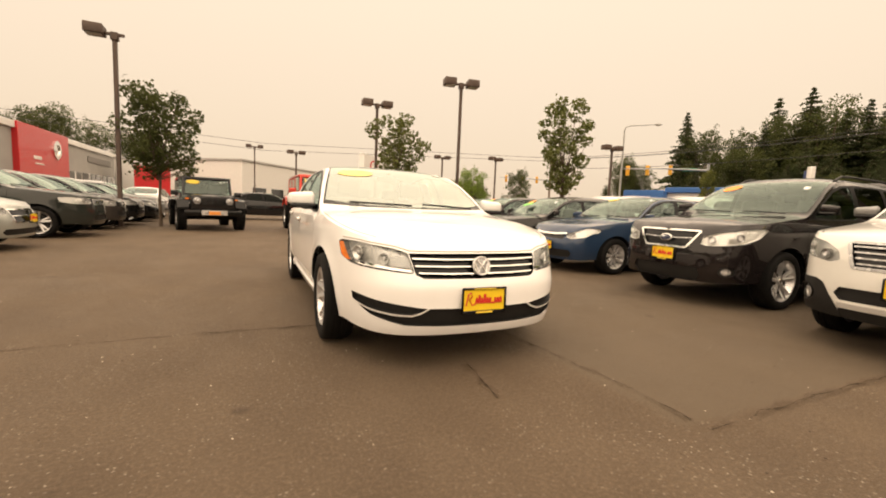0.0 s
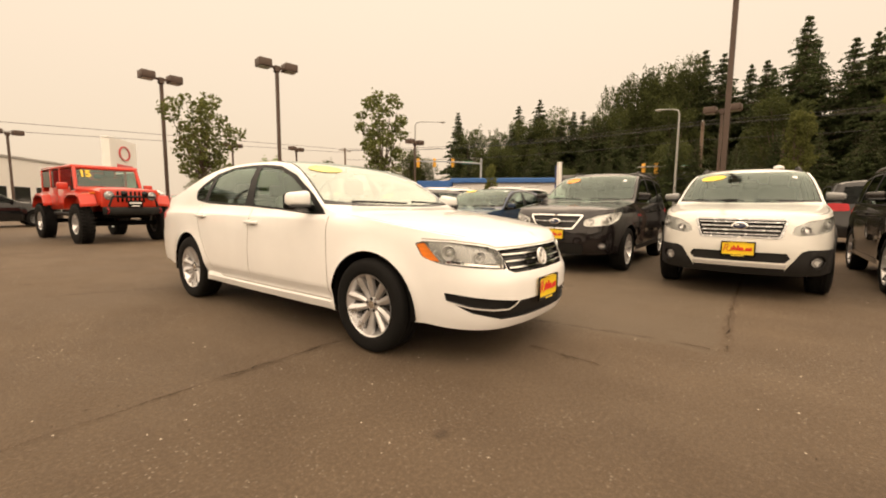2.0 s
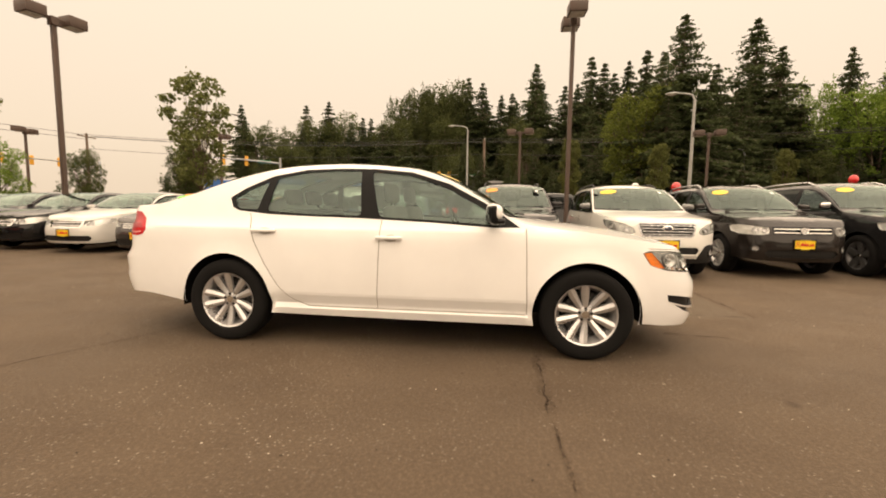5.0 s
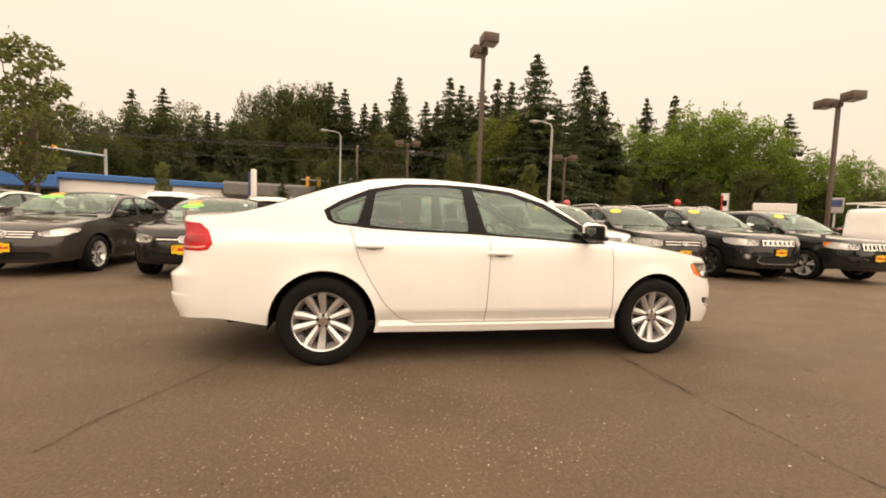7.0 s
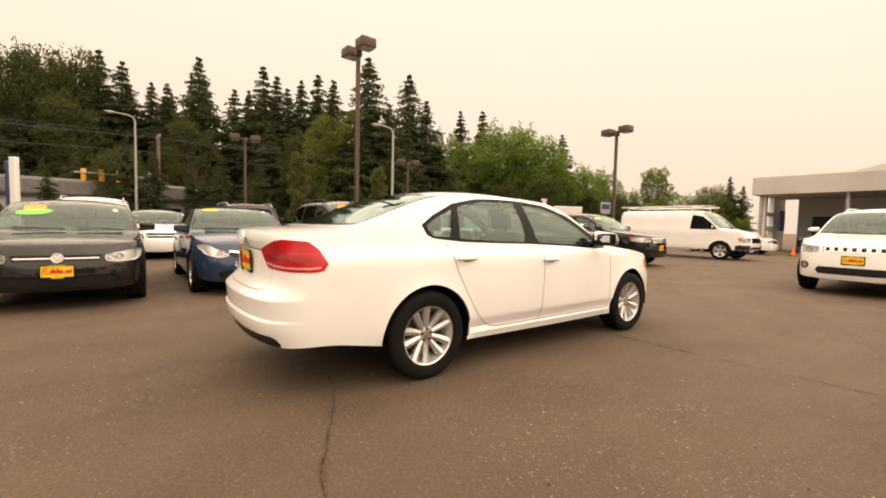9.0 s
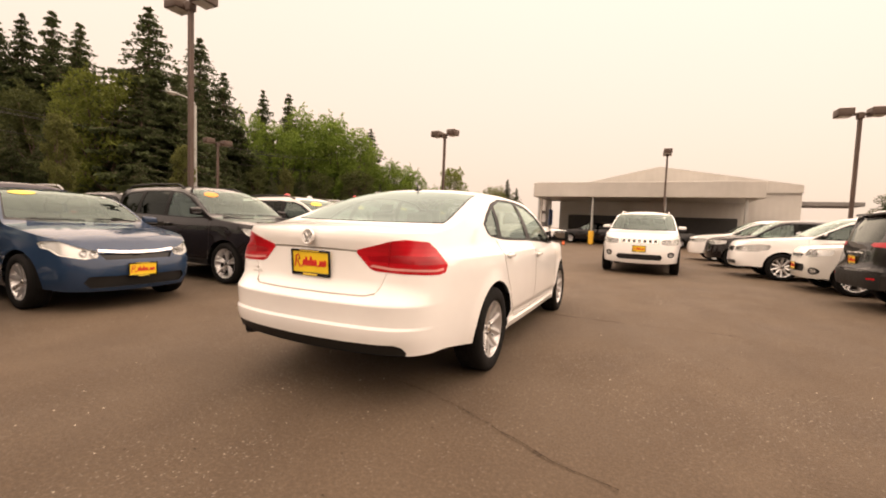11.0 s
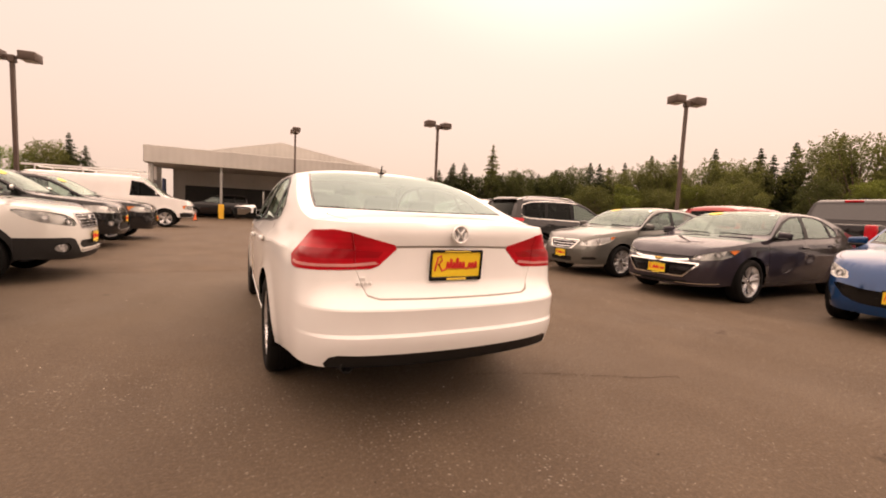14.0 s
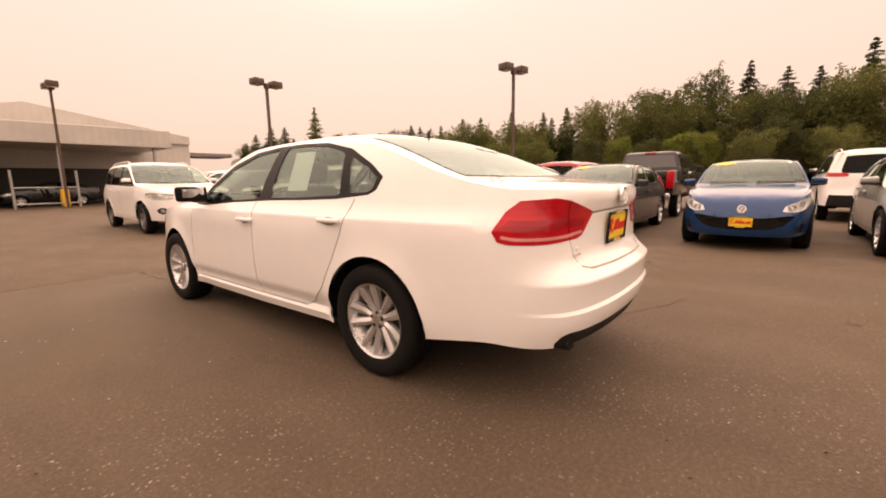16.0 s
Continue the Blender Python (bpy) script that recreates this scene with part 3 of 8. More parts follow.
def scaled(base, L, W, H, wheel_y=None, wheel_r=None, **over):
    """A body of other size, drawn from one of the two above."""
    kx, ky, kz = W / base["W"], L / base["L"], H / base["H"]
    sp = dict(base, L=L, W=W, H=H)
    sp["outline"] = [(x * kx, y * ky) for x, y in base["outline"]]
    for k in ("side", "nose", "tail"):
        sp[k] = [(z * kz, d * kx) for z, d in base[k]]
    for k in ("top", "low"):
        sp[k] = [(a, v * (ky if a == "y" else kx), z * kz) for a, v, z in base[k]]
    for k in ("ridge", "surround", "handles"):
        sp[k] = [(y * ky, z * kz) for y, z in base[k]]
    sp["panes"] = [[(y * ky, z * kz) for y, z in p] for p in base["panes"]]
    sp["doors"] = [y * ky for y in base["doors"]]
    sp["screen"] = tuple(y * ky for y in base["screen"])
    if base["rear_screen"]:
        sp["rear_screen"] = tuple(y * ky for y in base["rear_screen"])
    sp["mirror_at"] = (base["mirror_at"][0] * ky, base["mirror_at"][1] * kz)
    sp["wheel_y"] = wheel_y or tuple(y * ky for y in base["wheel_y"])
    sp["wheel_r"] = wheel_r or base["wheel_r"] * kz
    sp["arch"] = sp["wheel_r"] * 1.155
    sp.update(over)
    return sp


class Shell:
    """The half skin of a car (x above 0): its flanks, nose and tail over (way round, height), its top over (x, y)."""

    def __init__(self, sp):
        self.sp = sp
        p = spline(sp["outline"])
        d = np.gradient(p, axis=0)
        d /= np.linalg.norm(d, axis=1)[:, None]
        self.X, self.Y = p[:, 0], p[:, 1]
        self.NX, self.NY = d[:, 1], -d[:, 0]
        self.S = np.concatenate([[0], np.cumsum(np.linalg.norm(np.diff(p, axis=0), axis=1))])
        self.side, self.nose, self.tail = (smooth_curve(sp[k]) for k in ("side", "nose", "tail"))
        self.wide = int(np.argmax(self.X))
        self.ztop = smooth_curve([(self.at(a, v), z) for a, v, z in sp["top"]])
        self.zlow = smooth_curve([(self.at(a, v), z) for a, v, z in sp["low"]])
        self.ridge = smooth_curve(sp["ridge"])
        n = int(self.S[-1] / sp.get("step", 0.06)) + 1
        self.es = np.linspace(0, self.S[-1], n)
        self.E = self.flank(self.es, self.ztop(self.es))
        ey = np.maximum.accumulate(self.E[:, 1] + np.arange(n) * 1e-7)
        self.ey = ey

    def at(self, axis, v):
        """Way round of a place: by x on the nose, by y on the flank, by x on the tail."""
        w = self.wide
        if axis == "x":
            return float(np.interp(v, self.X[:w], self.S[:w]))
        if axis == "r":
            return float(np.interp(-v, -self.X[w:], self.S[w:]))
        return float(np.interp(v, self.Y, self.S))

    def flank(self, s, z, off=0.0):
        s, z = np.asarray(s, float), np.asarray(z, float)
        X, Y, NX, NY = (np.interp(s, self.S, a) for a in (self.X, self.Y, self.NX, self.NY))
        d = NX ** 2 * self.side(z) + NY ** 2 * np.where(NY < 0, self.nose(z), self.tail(z)) + off
        if "sill" in self.sp:                                # the flank tucks in above the sill, between the wheels
            zs, ds = zip(*self.sp["sill"])
            d = d + np.interp(z, zs, ds) * (np.abs(Y) < self.sp["wheel_y"][1] - 0.3) * NX ** 2
        for yw in self.sp["wheel_y"]:
            r = np.hypot(Y - yw, z - self.sp["wheel_r"])
            d = d + 0.014 * np.exp(-((r - self.sp["arch"]) / 0.05) ** 2) * NX ** 2
        return np.stack([np.maximum(X + NX * d, 0), Y + NY * d, z], -1)

    def cap(self, x, y, off=0.0):
        x, y = np.asarray(x, float), np.asarray(y, float)
        xe, ze = np.interp(y, self.ey, self.E[:, 0]), np.interp(y, self.ey, self.E[:, 2])
        zc = np.maximum(self.ridge(y), ze)
        q = np.clip(x / np.maximum(xe, 1e-3), 0, 1)
        return np.stack([x, y, zc - (zc - ze) * q ** 2.7 + off], -1)

    def edge_x(self, y):
        return np.interp(y, self.ey, self.E[:, 0])


def screen_poly(sh, lo_mid, lo_edge, hi_mid, hi_edge, inset):
    """Half a windscreen seen from above."""
    xa, xb = float(sh.edge_x(lo_edge)) - inset, float(sh.edge_x(hi_edge)) - inset
    out = [(x, lo_mid + (lo_edge - lo_mid) * (x / xa) ** 2.2) for x in np.linspace(0, xa, 10)]
    ys = np.linspace(lo_edge, hi_edge, 12)[1:-1]
    out += [(float(sh.edge_x(y)) - inset, float(y)) for y in ys]
    out += [(x, hi_mid + (hi_edge - hi_mid) * (x / xb) ** 2.5) for x in np.linspace(xb, 0, 8)]
    return out


def skin(sp, regions):
    """Cuts the regions out of the skin. A region: name, surface (F flank, T top), outline, material, depth, how (both: left and right are
    two meshes; one: a single mesh; hole), label. Gives the body's mesh data and a list of (region, meshes' data)."""
    sh = Shell(sp)
    step = sp.get("step", 0.06)
    body, made = [], []
    es = sh.es
    zt, zl = sh.ztop(es), sh.zlow(es)
    k = 12
    fl_outer = [(s, z) for s, z in zip(es, zl)] + [(es[-1], zl[-1] + (zt[-1] - zl[-1]) * i / k) for i in range(1, k)] \
        + [(s, z) for s, z in zip(es[::-1], zt[::-1])] + [(0.0, zt[0] + (zl[0] - zt[0]) * i / k) for i in range(1, k)]
    E = sh.E.copy()
    ys = np.arange(E[-1, 1] - step, E[0, 1] + step / 2, -step)
    tp_outer = [(x, y) for x, y in E[:, :2]] + [(0.0, y) for y in ys]
    lookup = {(round(x, 4), round(y, 4)): z for x, y, z in E}
    for surf, outer in (("F", fl_outer), ("T", tp_outer)):
        regs = [r for r in regions if r["surf"] == surf]
        v2, f2, own = cut_sheet(outer, [r["poly"] for r in regs], step)

        def place(off, v2=v2, surf=surf):
            if surf == "F":
                return sh.flank(v2[:, 0], v2[:, 1], off)
            p = sh.cap(v2[:, 0], v2[:, 1], off)
            for i, (x, y) in enumerate(v2):
                z = lookup.get((round(x, 4), round(y, 4)))
                if z is not None:
                    p[i, 2] = z + off
            return p
        flat = place(0.0)
        body.append(take(flat, f2[own == -1]))
        for j, r in enumerate(regs):
            fs = f2[own == j]
            if r["how"] == "hole" or not len(fs):
                continue
            off = r.get("off", 0.0)
            v = place(off)
            geo = take(v, fs)
            if abs(off) > 0.0015:
                # side walls from the skin down to the sunk sheet
                count = {}
                for a, b, c in fs:
                    for e in ((a, b), (b, c), (c, a)):
                        count[tuple(sorted(e))] = count.get(tuple(sorted(e)), 0) + 1
                wv, wf = [], []
                for a, b, c in fs:
                    for p, q in ((a, b), (b, c), (c, a)):
                        if count[tuple(sorted((p, q)))] == 1 and not (flat[p][0] < 1e-4 and flat[q][0] < 1e-4):
                            i = len(wv)
                            wv += [v[p], v[q], flat[q], flat[p]]
                            wf.append((i, i + 3, i + 2, i + 1))
                if wv:
                    geo = gather(geo, (wv, wf))
            made.append((r, geo))
            if r["name"] == "headlight":
                made.append((dict(r, name="headlight_lens", mat=LENSC, label=""), take(place(0.001), fs)))
    half = gather(*body)
    return sh, half, made


WHEELS = {}


def wheel_set(r, spokes, style):
    """The meshes of one wheel, its middle at the origin and its outer face towards +x."""
    key = (round(r, 3), spokes, style)
    if key in WHEELS:
        return WHEELS[key]
    rim_r = r * 0.66 if style != "big" else r * 0.70
    if style == "mud":
        rim_r = r * 0.52
    w = 0.108 if style != "mud" else 0.14
    prof = [(rim_r, -w * 0.82), (rim_r + 0.012, -w * 0.95), (r * 0.86, -w * 1.04), (r * 0.955, -w * 0.95), (r * 0.99, -w * 0.78), (r, -w * 0.45), (r, -w * 0.40), (r - 0.008, -w * 0.39),
            (r - 0.008, -w * 0.34), (r, -w * 0.33), (r + 0.001, -0.01), (r - 0.008, -0.009), (r - 0.008, 0.009), (r + 0.001, 0.01), (r, w * 0.33), (r - 0.008, w * 0.34), (r - 0.008, w * 0.39),
            (r, w * 0.40), (r, w * 0.45), (r * 0.99, w * 0.78), (r * 0.955, w * 0.95), (r * 0.86, w * 1.04), (rim_r + 0.03, w * 1.0), (rim_r + 0.012, w * 0.95), (rim_r, w * 0.82)]
    tyre = lathe(prof, 48)
    if style == "mud":
        lugs = []
        for i in range(34):
            a = 2 * math.pi * i / 34
            for sx in (-1, 1):
                lugs.append(moved(rbox(sx * w * 0.62, 0, r + 0.006, w * 0.62, 0.045, 0.03, 0.004, 1), Matrix.Rotation(a + (0.06 if sx > 0 else 0), 4, "X")))
        tyre = gather(tyre, *lugs)
    barrel = lathe([(rim_r, -w * 0.82), (rim_r * 0.86, -w * 0.6), (rim_r * 0.80, -w * 0.1), (rim_r * 0.83, w * 0.22), (rim_r * 0.93, w * 0.58), (rim_r * 0.965, w * 0.84), (rim_r * 1.01, w * 0.90), (rim_r * 1.012, w * 0.80)], 48)
    sp = []
    twin = 2 if style == "big" and spokes == 5 else 1
    for i in range(spokes * twin):
        a = 2 * math.pi * (i // twin) / spokes + (0.17 if i % 2 else -0.17) * (twin - 1)
        # each spoke: wide at the rim, waisted near the hub, ridge along its middle
        hw1, hw0 = rim_r * 1.62 / spokes, rim_r * 0.80 / spokes
        if style == "big":
            hw1, hw0 = rim_r * 1.3 / spokes, rim_r * 1.0 / spokes
            if twin == 2:
                hw1, hw0 = rim_r * 0.105, rim_r * 0.075
        vs, fs = [], []
        for t in np.linspace(0, 1, 6):
            rr = rim_r * (0.16 + 0.80 * t)
            hw = hw0 + (hw1 - hw0) * t ** 0.8
            if t > 0.9:
                hw *= 0.82
            xo = w * (0.52 + 0.30 * t ** 1.5)
            tw = 0.10 * t if style == "ten" and i % 2 else (-0.10 * t if style == "ten" else 0)
            c = tw * rr * 0.6
            vs += [(xo - 0.030, -hw + c, rr), (xo - 0.006, -hw * 0.86 + c, rr), (xo + 0.004, c, rr), (xo - 0.006, hw * 0.86 + c, rr), (xo - 0.030, hw + c, rr)]
        for k in range(5):
            for q in range(4):
                fs.append((k * 5 + q, k * 5 + q + 1, k * 5 + 6 + q, k * 5 + 5 + q))
        sp.append(moved((vs, fs), Matrix.Rotation(a, 4, "X")))
    hub = lathe([(rim_r * 0.27, w * 0.40), (rim_r * 0.25, w * 0.55), (rim_r * 0.15, w * 0.60), (rim_r * 0.14, w * 0.56), (0.0005, w * 0.57)], 24)
    lug = []
    for i in range(5):
        a = 2 * math.pi * i / 5 + 0.3
        lug.append(moved(lathe([(0.012, w * 0.45), (0.012, w * 0.60), (0.0005, w * 0.61)], 8), Matrix.Translation((0, rim_r * 0.20 * math.cos(a), rim_r * 0.20 * math.sin(a)))))
    disc = gather(lathe([(0.0005, 0.0), (rim_r * 0.74, 0.0), (rim_r * 0.74, 0.025), (rim_r * 0.38, 0.026), (rim_r * 0.36, 0.05), (0.0005, 0.05)], 32),
                  lathe([(rim_r * 0.84, -w * 0.6), (0.0005, -w * 0.6)], 32))
    capm = lathe([(rim_r * 0.135, w * 0.57), (rim_r * 0.125, w * 0.615), (0.0005, w * 0.63)], 20)
    rimmat = {"ten": ALLOY, "big": ALLOY, "dark": ALLOYDK, "mud": ALLOY, "plain": ALLOY}[style]
    WHEELS[key] = (make_mesh("wheel", *disc, STEEL), make_mesh("tyre", *tyre, RUBBER, 50), make_mesh("rim", *gather(barrel, *sp, hub), rimmat, 35),
                   make_mesh("hub_cap", *capm, CHROME), [make_mesh("lug_nut", *q, STEEL) for q in lug])
    return WHEELS[key]


def add_wheel(parent, x, y, r, spokes, style, steer=0.0, nuts=False):
    disc, tyre, rim, capm, lug = wheel_set(r, spokes, style)
    w = part("wheel", disc, None, parent, at=pose(x, y, r, 0, 0, (0 if x > 0 else 180) + steer))
    part("tyre", tyre, None, w)
    part("rim", rim, None, w)
    part("hub_cap", capm, None, w)
    for q in (lug if nuts else ()):
        part("lug_nut", q, None, w)


SEATS = {}


def seat_meshes(dark):
    if dark not in SEATS:
        m = SEATDK if dark else SEATBG
        fs = gather(rbox(0, 0, 0.10, 0.50, 0.50, 0.18, 0.06, 3), moved(rbox(0, 0, 0.32, 0.48, 0.13, 0.62, 0.055, 3), pose(0, 0.27, 0.12, -14)),
                    moved(rbox(0, 0, 0.0, 0.26, 0.09, 0.17, 0.04, 3), pose(0, 0.44, 0.84, -8)), tube([(-0.06, 0.42, 0.70), (-0.06, 0.43, 0.82)], 0.008, 6), tube([(0.06, 0.42, 0.70), (0.06, 0.43, 0.82)], 0.008, 6))
        rs = gather(rbox(0, 0, 0.10, 1.30, 0.48, 0.18, 0.06, 3), moved(rbox(0, 0, 0.30, 1.30, 0.13, 0.60, 0.055, 3), pose(0, 0.27, 0.12, -18)),
                    *[moved(rbox(x, 0, 0.0, 0.25, 0.08, 0.14, 0.035, 3), pose(0, 0.46, 0.80, -10)) for x in (-0.4, 0, 0.4)])
        SEATS[dark] = make_mesh("front_seat", *fs, m), make_mesh("rear_bench", *rs, m)
    return SEATS[dark]


PLATE = {}


def add_plate(parent, x, y, z, yaw, tilt=0.0, name="dealer_plate"):
    """A dealer's yellow plate in a black frame; its script is a row of plain red strokes."""
    if not PLATE:
        PLATE["frame"] = make_mesh("plate_frame", *gather(rbox(0, -0.004, 0.077, 0.322, 0.014, 0.015, 0.004, 1), rbox(0, -0.004, -0.0755, 0.322, 0.014, 0.021, 0.004, 1),
                                                          rbox(-0.156, -0.004, 0, 0.014, 0.014, 0.165, 0.004, 1), rbox(0.156, -0.004, 0, 0.014, 0.014, 0.165, 0.004, 1)), GLOSSBLK)
        PLATE["sheet"] = make_mesh("plate_sheet", *rbox(0, 0, 0, 0.305, 0.004, 0.150, 0.001, 1), YELLOW)
        bars = [rbox(0, -0.0115, 0.077, 0.16, 0.002, 0.006, 0, 1), rbox(0, -0.0115, -0.0755, 0.12, 0.002, 0.012, 0, 1)]
        PLATE["bars"] = [make_mesh("frame_lettering", *q, STICKER) for q in bars]
        pen = [(-0.118, -0.028), (-0.104, 0.030), (-0.088, 0.038), (-0.080, 0.016), (-0.098, 0.002), (-0.078, -0.028), (-0.06, -0.020)]
        for i, h in enumerate((0.012, 0.026, 0.010, 0.030, 0.012, 0.012, -0.016, 0.010, 0.010, 0.014)):
            bx = -0.056 + i * 0.0175
            pen += [(bx, -0.020), (bx + 0.005, h), (bx + 0.010, h - 0.004), (bx + 0.011, -0.016)]
        ink = [tube([(x * 1.12, -0.004, z * 1.25 + 0.004) for x, z in pen], 0.0050, 5)]
        PLATE["ink"] = make_mesh("plate_script", *gather(*ink), REDINK)
    f = part(name, PLATE["sheet"], None, parent, "yellow plate with a red script mark in a black frame", at=pose(x, y, z, tilt, 0, yaw))
    part("plate_frame", PLATE["frame"], None, f)
    for q in PLATE["bars"]:
        part("frame_lettering", q, None, f)
    part("plate_script", PLATE["ink"], None, f)


def emblem(parent, x, y, z, yaw, r, kind, tilt=0.0):
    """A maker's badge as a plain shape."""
    if kind == "ring":
        geo = gather(moved(lathe([(r, 0), (r, 0.010), (r * 0.95, 0.016), (r * 0.84, 0.014), (r * 0.82, 0.004)], 32, "z"), pose(0, 0, 0, 90)),
                     tube([(-r * 0.55, -0.009, r * 0.62), (0, -0.009, -r * 0.02), (r * 0.55, -0.009, r * 0.62)], r * 0.12, 6),
                     tube([(-r * 0.78, -0.009, r * 0.2), (-r * 0.42, -0.009, -r * 0.68), (0, -0.009, r * 0.02), (r * 0.42, -0.009, -r * 0.68), (r * 0.78, -0.009, r * 0.2)], r * 0.12, 6))
        e = part("badge", geo, BADGEW, parent, "round chrome badge", at=pose(x, y, z, tilt, 0, yaw))
        part("badge_disc", moved(lathe([(r * 0.9, 0.0), (r * 0.9, 0.004), (0.0005, 0.006)], 28, "z"), pose(0, 0, 0, 90)), BOWL, e)
    elif kind == "oval":
        e = part("badge", ball(0, 0, 0, r * 1.7, 0.008, r * 0.95, 18), CHROME, parent, "oval badge", at=pose(x, y, z, tilt, 0, yaw))
        part("badge_disc", ball(0, -0.003, 0, r * 1.45, 0.009, r * 0.74, 18), plain("badge_navy", (0.012, 0.018, 0.05), 0.25, coat=0.5), e)
        part("badge_mark", ball(-r * 0.5, -0.010, r * 0.12, r * 0.5, 0.005, r * 0.16, 10), BADGEW, e)
    elif kind == "gold":
        part("badge", rbox(0, 0, 0, r * 2.6, 0.016, r * 0.85, 0.012), plain("gold_badge", (0.62, 0.42, 0.12), 0.25, metal=0.8), parent, "gold coloured badge", at=pose(x, y, z, tilt, 0, yaw))
    elif kind == "bar":
        part("badge", rbox(0, 0, 0, r * 2.6, 0.006, r * 0.45, 0.003), CHROME, parent, "chrome badge strip", at=pose(x, y, z, tilt, 0, yaw))


def build_car(name, label, sp, colour, at, wheels=(10, "ten"), seats_dark=False, group="", feats=None, glass=None, plate=None, rear_plate=None, badge=None, sticker=None,
              arch_trim=None, rails=False, steer=0.0, tint_rear=False, detail=True, rear_badge=None, category="car"):
    """A whole car, nose towards -y, wheels on z = 0. feats: more regions of the skin, each (name, surface, outline, material, depth, how, label)
    with places as ('x'|'y'|'r', value, height) on the flank or (x, y) on the top."""
    car = thing(name, label, category, at, group)
    gapmat = GAPW if colour.name.startswith("paint_white") else GAP
    sh0 = Shell(sp)
    regions = []

    def fpoly(pts):
        return [(sh0.at(a, v), z) for a, v, z in pts]

    def add(nm, surf, poly, mat, off=0.0, how="one", lab=""):
        regions.append(dict(name=nm, surf=surf, poly=poly, mat=mat, off=off, how=how, label=lab))
    r, ar = sp["wheel_r"], sp["arch"]
    gaps_f, gaps_t = [], []
    W2 = sp["W"] / 2
    # shut lines of the doors
    if detail:
        d0, d1, d2 = sp["doors"]
        zb = float(sh0.zlow(sh0.at("y", 0))) + 0.075
        belt_at = smooth_curve(sorted({round(y, 3): z for y, z in sp["surround"][len(sp["surround"]) * 11 // 17:]}.items()))
        for yd in (d0, d1):
            gaps_f.append(stroke([(sh0.at("y", yd - (0.03 if yd == d1 else -0.02) * t), zb + (float(belt_at(yd)) - 0.004 - zb) * t) for t in np.linspace(0, 1, 9)], 0.007))
        yw = sp["wheel_y"][1]
        gaps_f.append(stroke([(sh0.at("y", y), z) for y, z in ((d2 - 0.30, zb), (d2 - 0.175, zb + 0.05), (yw - ar - 0.06, r + 0.14), (yw - ar * 0.875, r + ar * 0.815),
                                                               (yw - ar * 0.65, r + ar * 1.255), (d2 + 0.20, float(belt_at(d2 + 0.20)) - 0.01))], 0.007))
        gaps_f.append(stroke([(sh0.at("y", y), zb) for y in np.linspace(d0 + 0.01, d2 - 0.30, 14)], 0.008))
        gaps_t.append(stroke([(float(sh0.edge_x(y)) - 0.02 - 0.02 * t, y) for t, y in zip(np.linspace(0, 1, 12), np.linspace(sp["screen"][0] - 0.06, sp["outline"][0][1] * 0.93 + 0.12, 12))], 0.009))
    # wheel openings
    for yw in sp["wheel_y"]:
        ang = np.linspace(math.radians(-40), math.radians(220), 30)
        if arch_trim:
            ring2 = [(sh0.at("y", yw + (ar + 0.065) * math.cos(a)), r + (ar + 0.065) * math.sin(a)) for a in ang]
            add("arch_trim", "F", ring2, arch_trim, 0.012, "both")
    for yw in sp["wheel_y"]:
        ang = np.linspace(math.radians(-40), math.radians(220), 30)
        regions_tail = [(sh0.at("y", yw + ar * math.cos(a)), r + ar * math.sin(a)) for a in ang]
        add("opening", "F", regions_tail, None, 0, "hole")
    holes = [q for q in regions if q["how"] == "hole"]
    regions = [q for q in regions if q["how"] != "hole"]
    # windows
    add("window_trim", "F", [(sh0.at("y", y), z) for y, z in sp["surround"]], PILLAR, 0.001, "both")
    gm = glass or GLASS
    for i, pane in enumerate(sp["panes"]):
        mat = GLASST if (tint_rear and i > 0) else gm
        add("side_window", "F", [(sh0.at("y", y), z) for y, z in round_poly(pane, 0.10)], mat, -0.006, "both")
    a, b, c, d = sp["screen"]
    add("windshield_trim", "T", screen_poly(sh0, a - 0.03, b - 0.03, c + 0.012, d + 0.012, 0.030), GLOSSBLK, 0.0)
    add("windshield", "T", screen_poly(sh0, a + 0.025, b + 0.02, c, d, 0.048), sp.get("screen_glass", GLASSW), 0.003)
    if sp["rear_screen"]:
        a, b, c, d = sp["rear_screen"]
        add("rear_window_trim", "T", screen_poly(sh0, a + 0.02, b + 0.02, c - 0.012, d - 0.012, 0.082), GLOSSBLK, 0.0)
        add("rear_window", "T", screen_poly(sh0, a - 0.004, b - 0.004, c, d, 0.098), GLASSR, 0.003)
    else:
        h = sp["H"]
        add("rear_window", "F", [(sh0.at("r", x), z) for x, z in ((0, 0.655 * h), (0.62 * W2, 0.655 * h), (0.70 * W2, 0.69 * h), (0.64 * W2, 0.885 * h), (0, 0.90 * h))], GLASST, -0.004)
    for nm, surf, pts, mat, off, how, lab in (feats or []):
        poly = fpoly(pts) if surf == "F" else pts
        add(nm, surf, round_poly(poly, 0.09 if nm == "tail_lamp" else 0.16, 3) if nm in ("headlight", "tail_lamp", "grille_surround") else poly, mat, off, how, lab)
    for g in gaps_f:
        add("panel_gap", "F", g, gapmat, -0.004, "one")
    for g in gaps_t:
        add("hood_gap", "T", g, gapmat, -0.003, "one")
    sh, half, made = skin(sp, regions + holes)
    part("body", welded("body", gather(half, mirror(half)), colour, 42, 0.002), None, car)
    grouped = {}
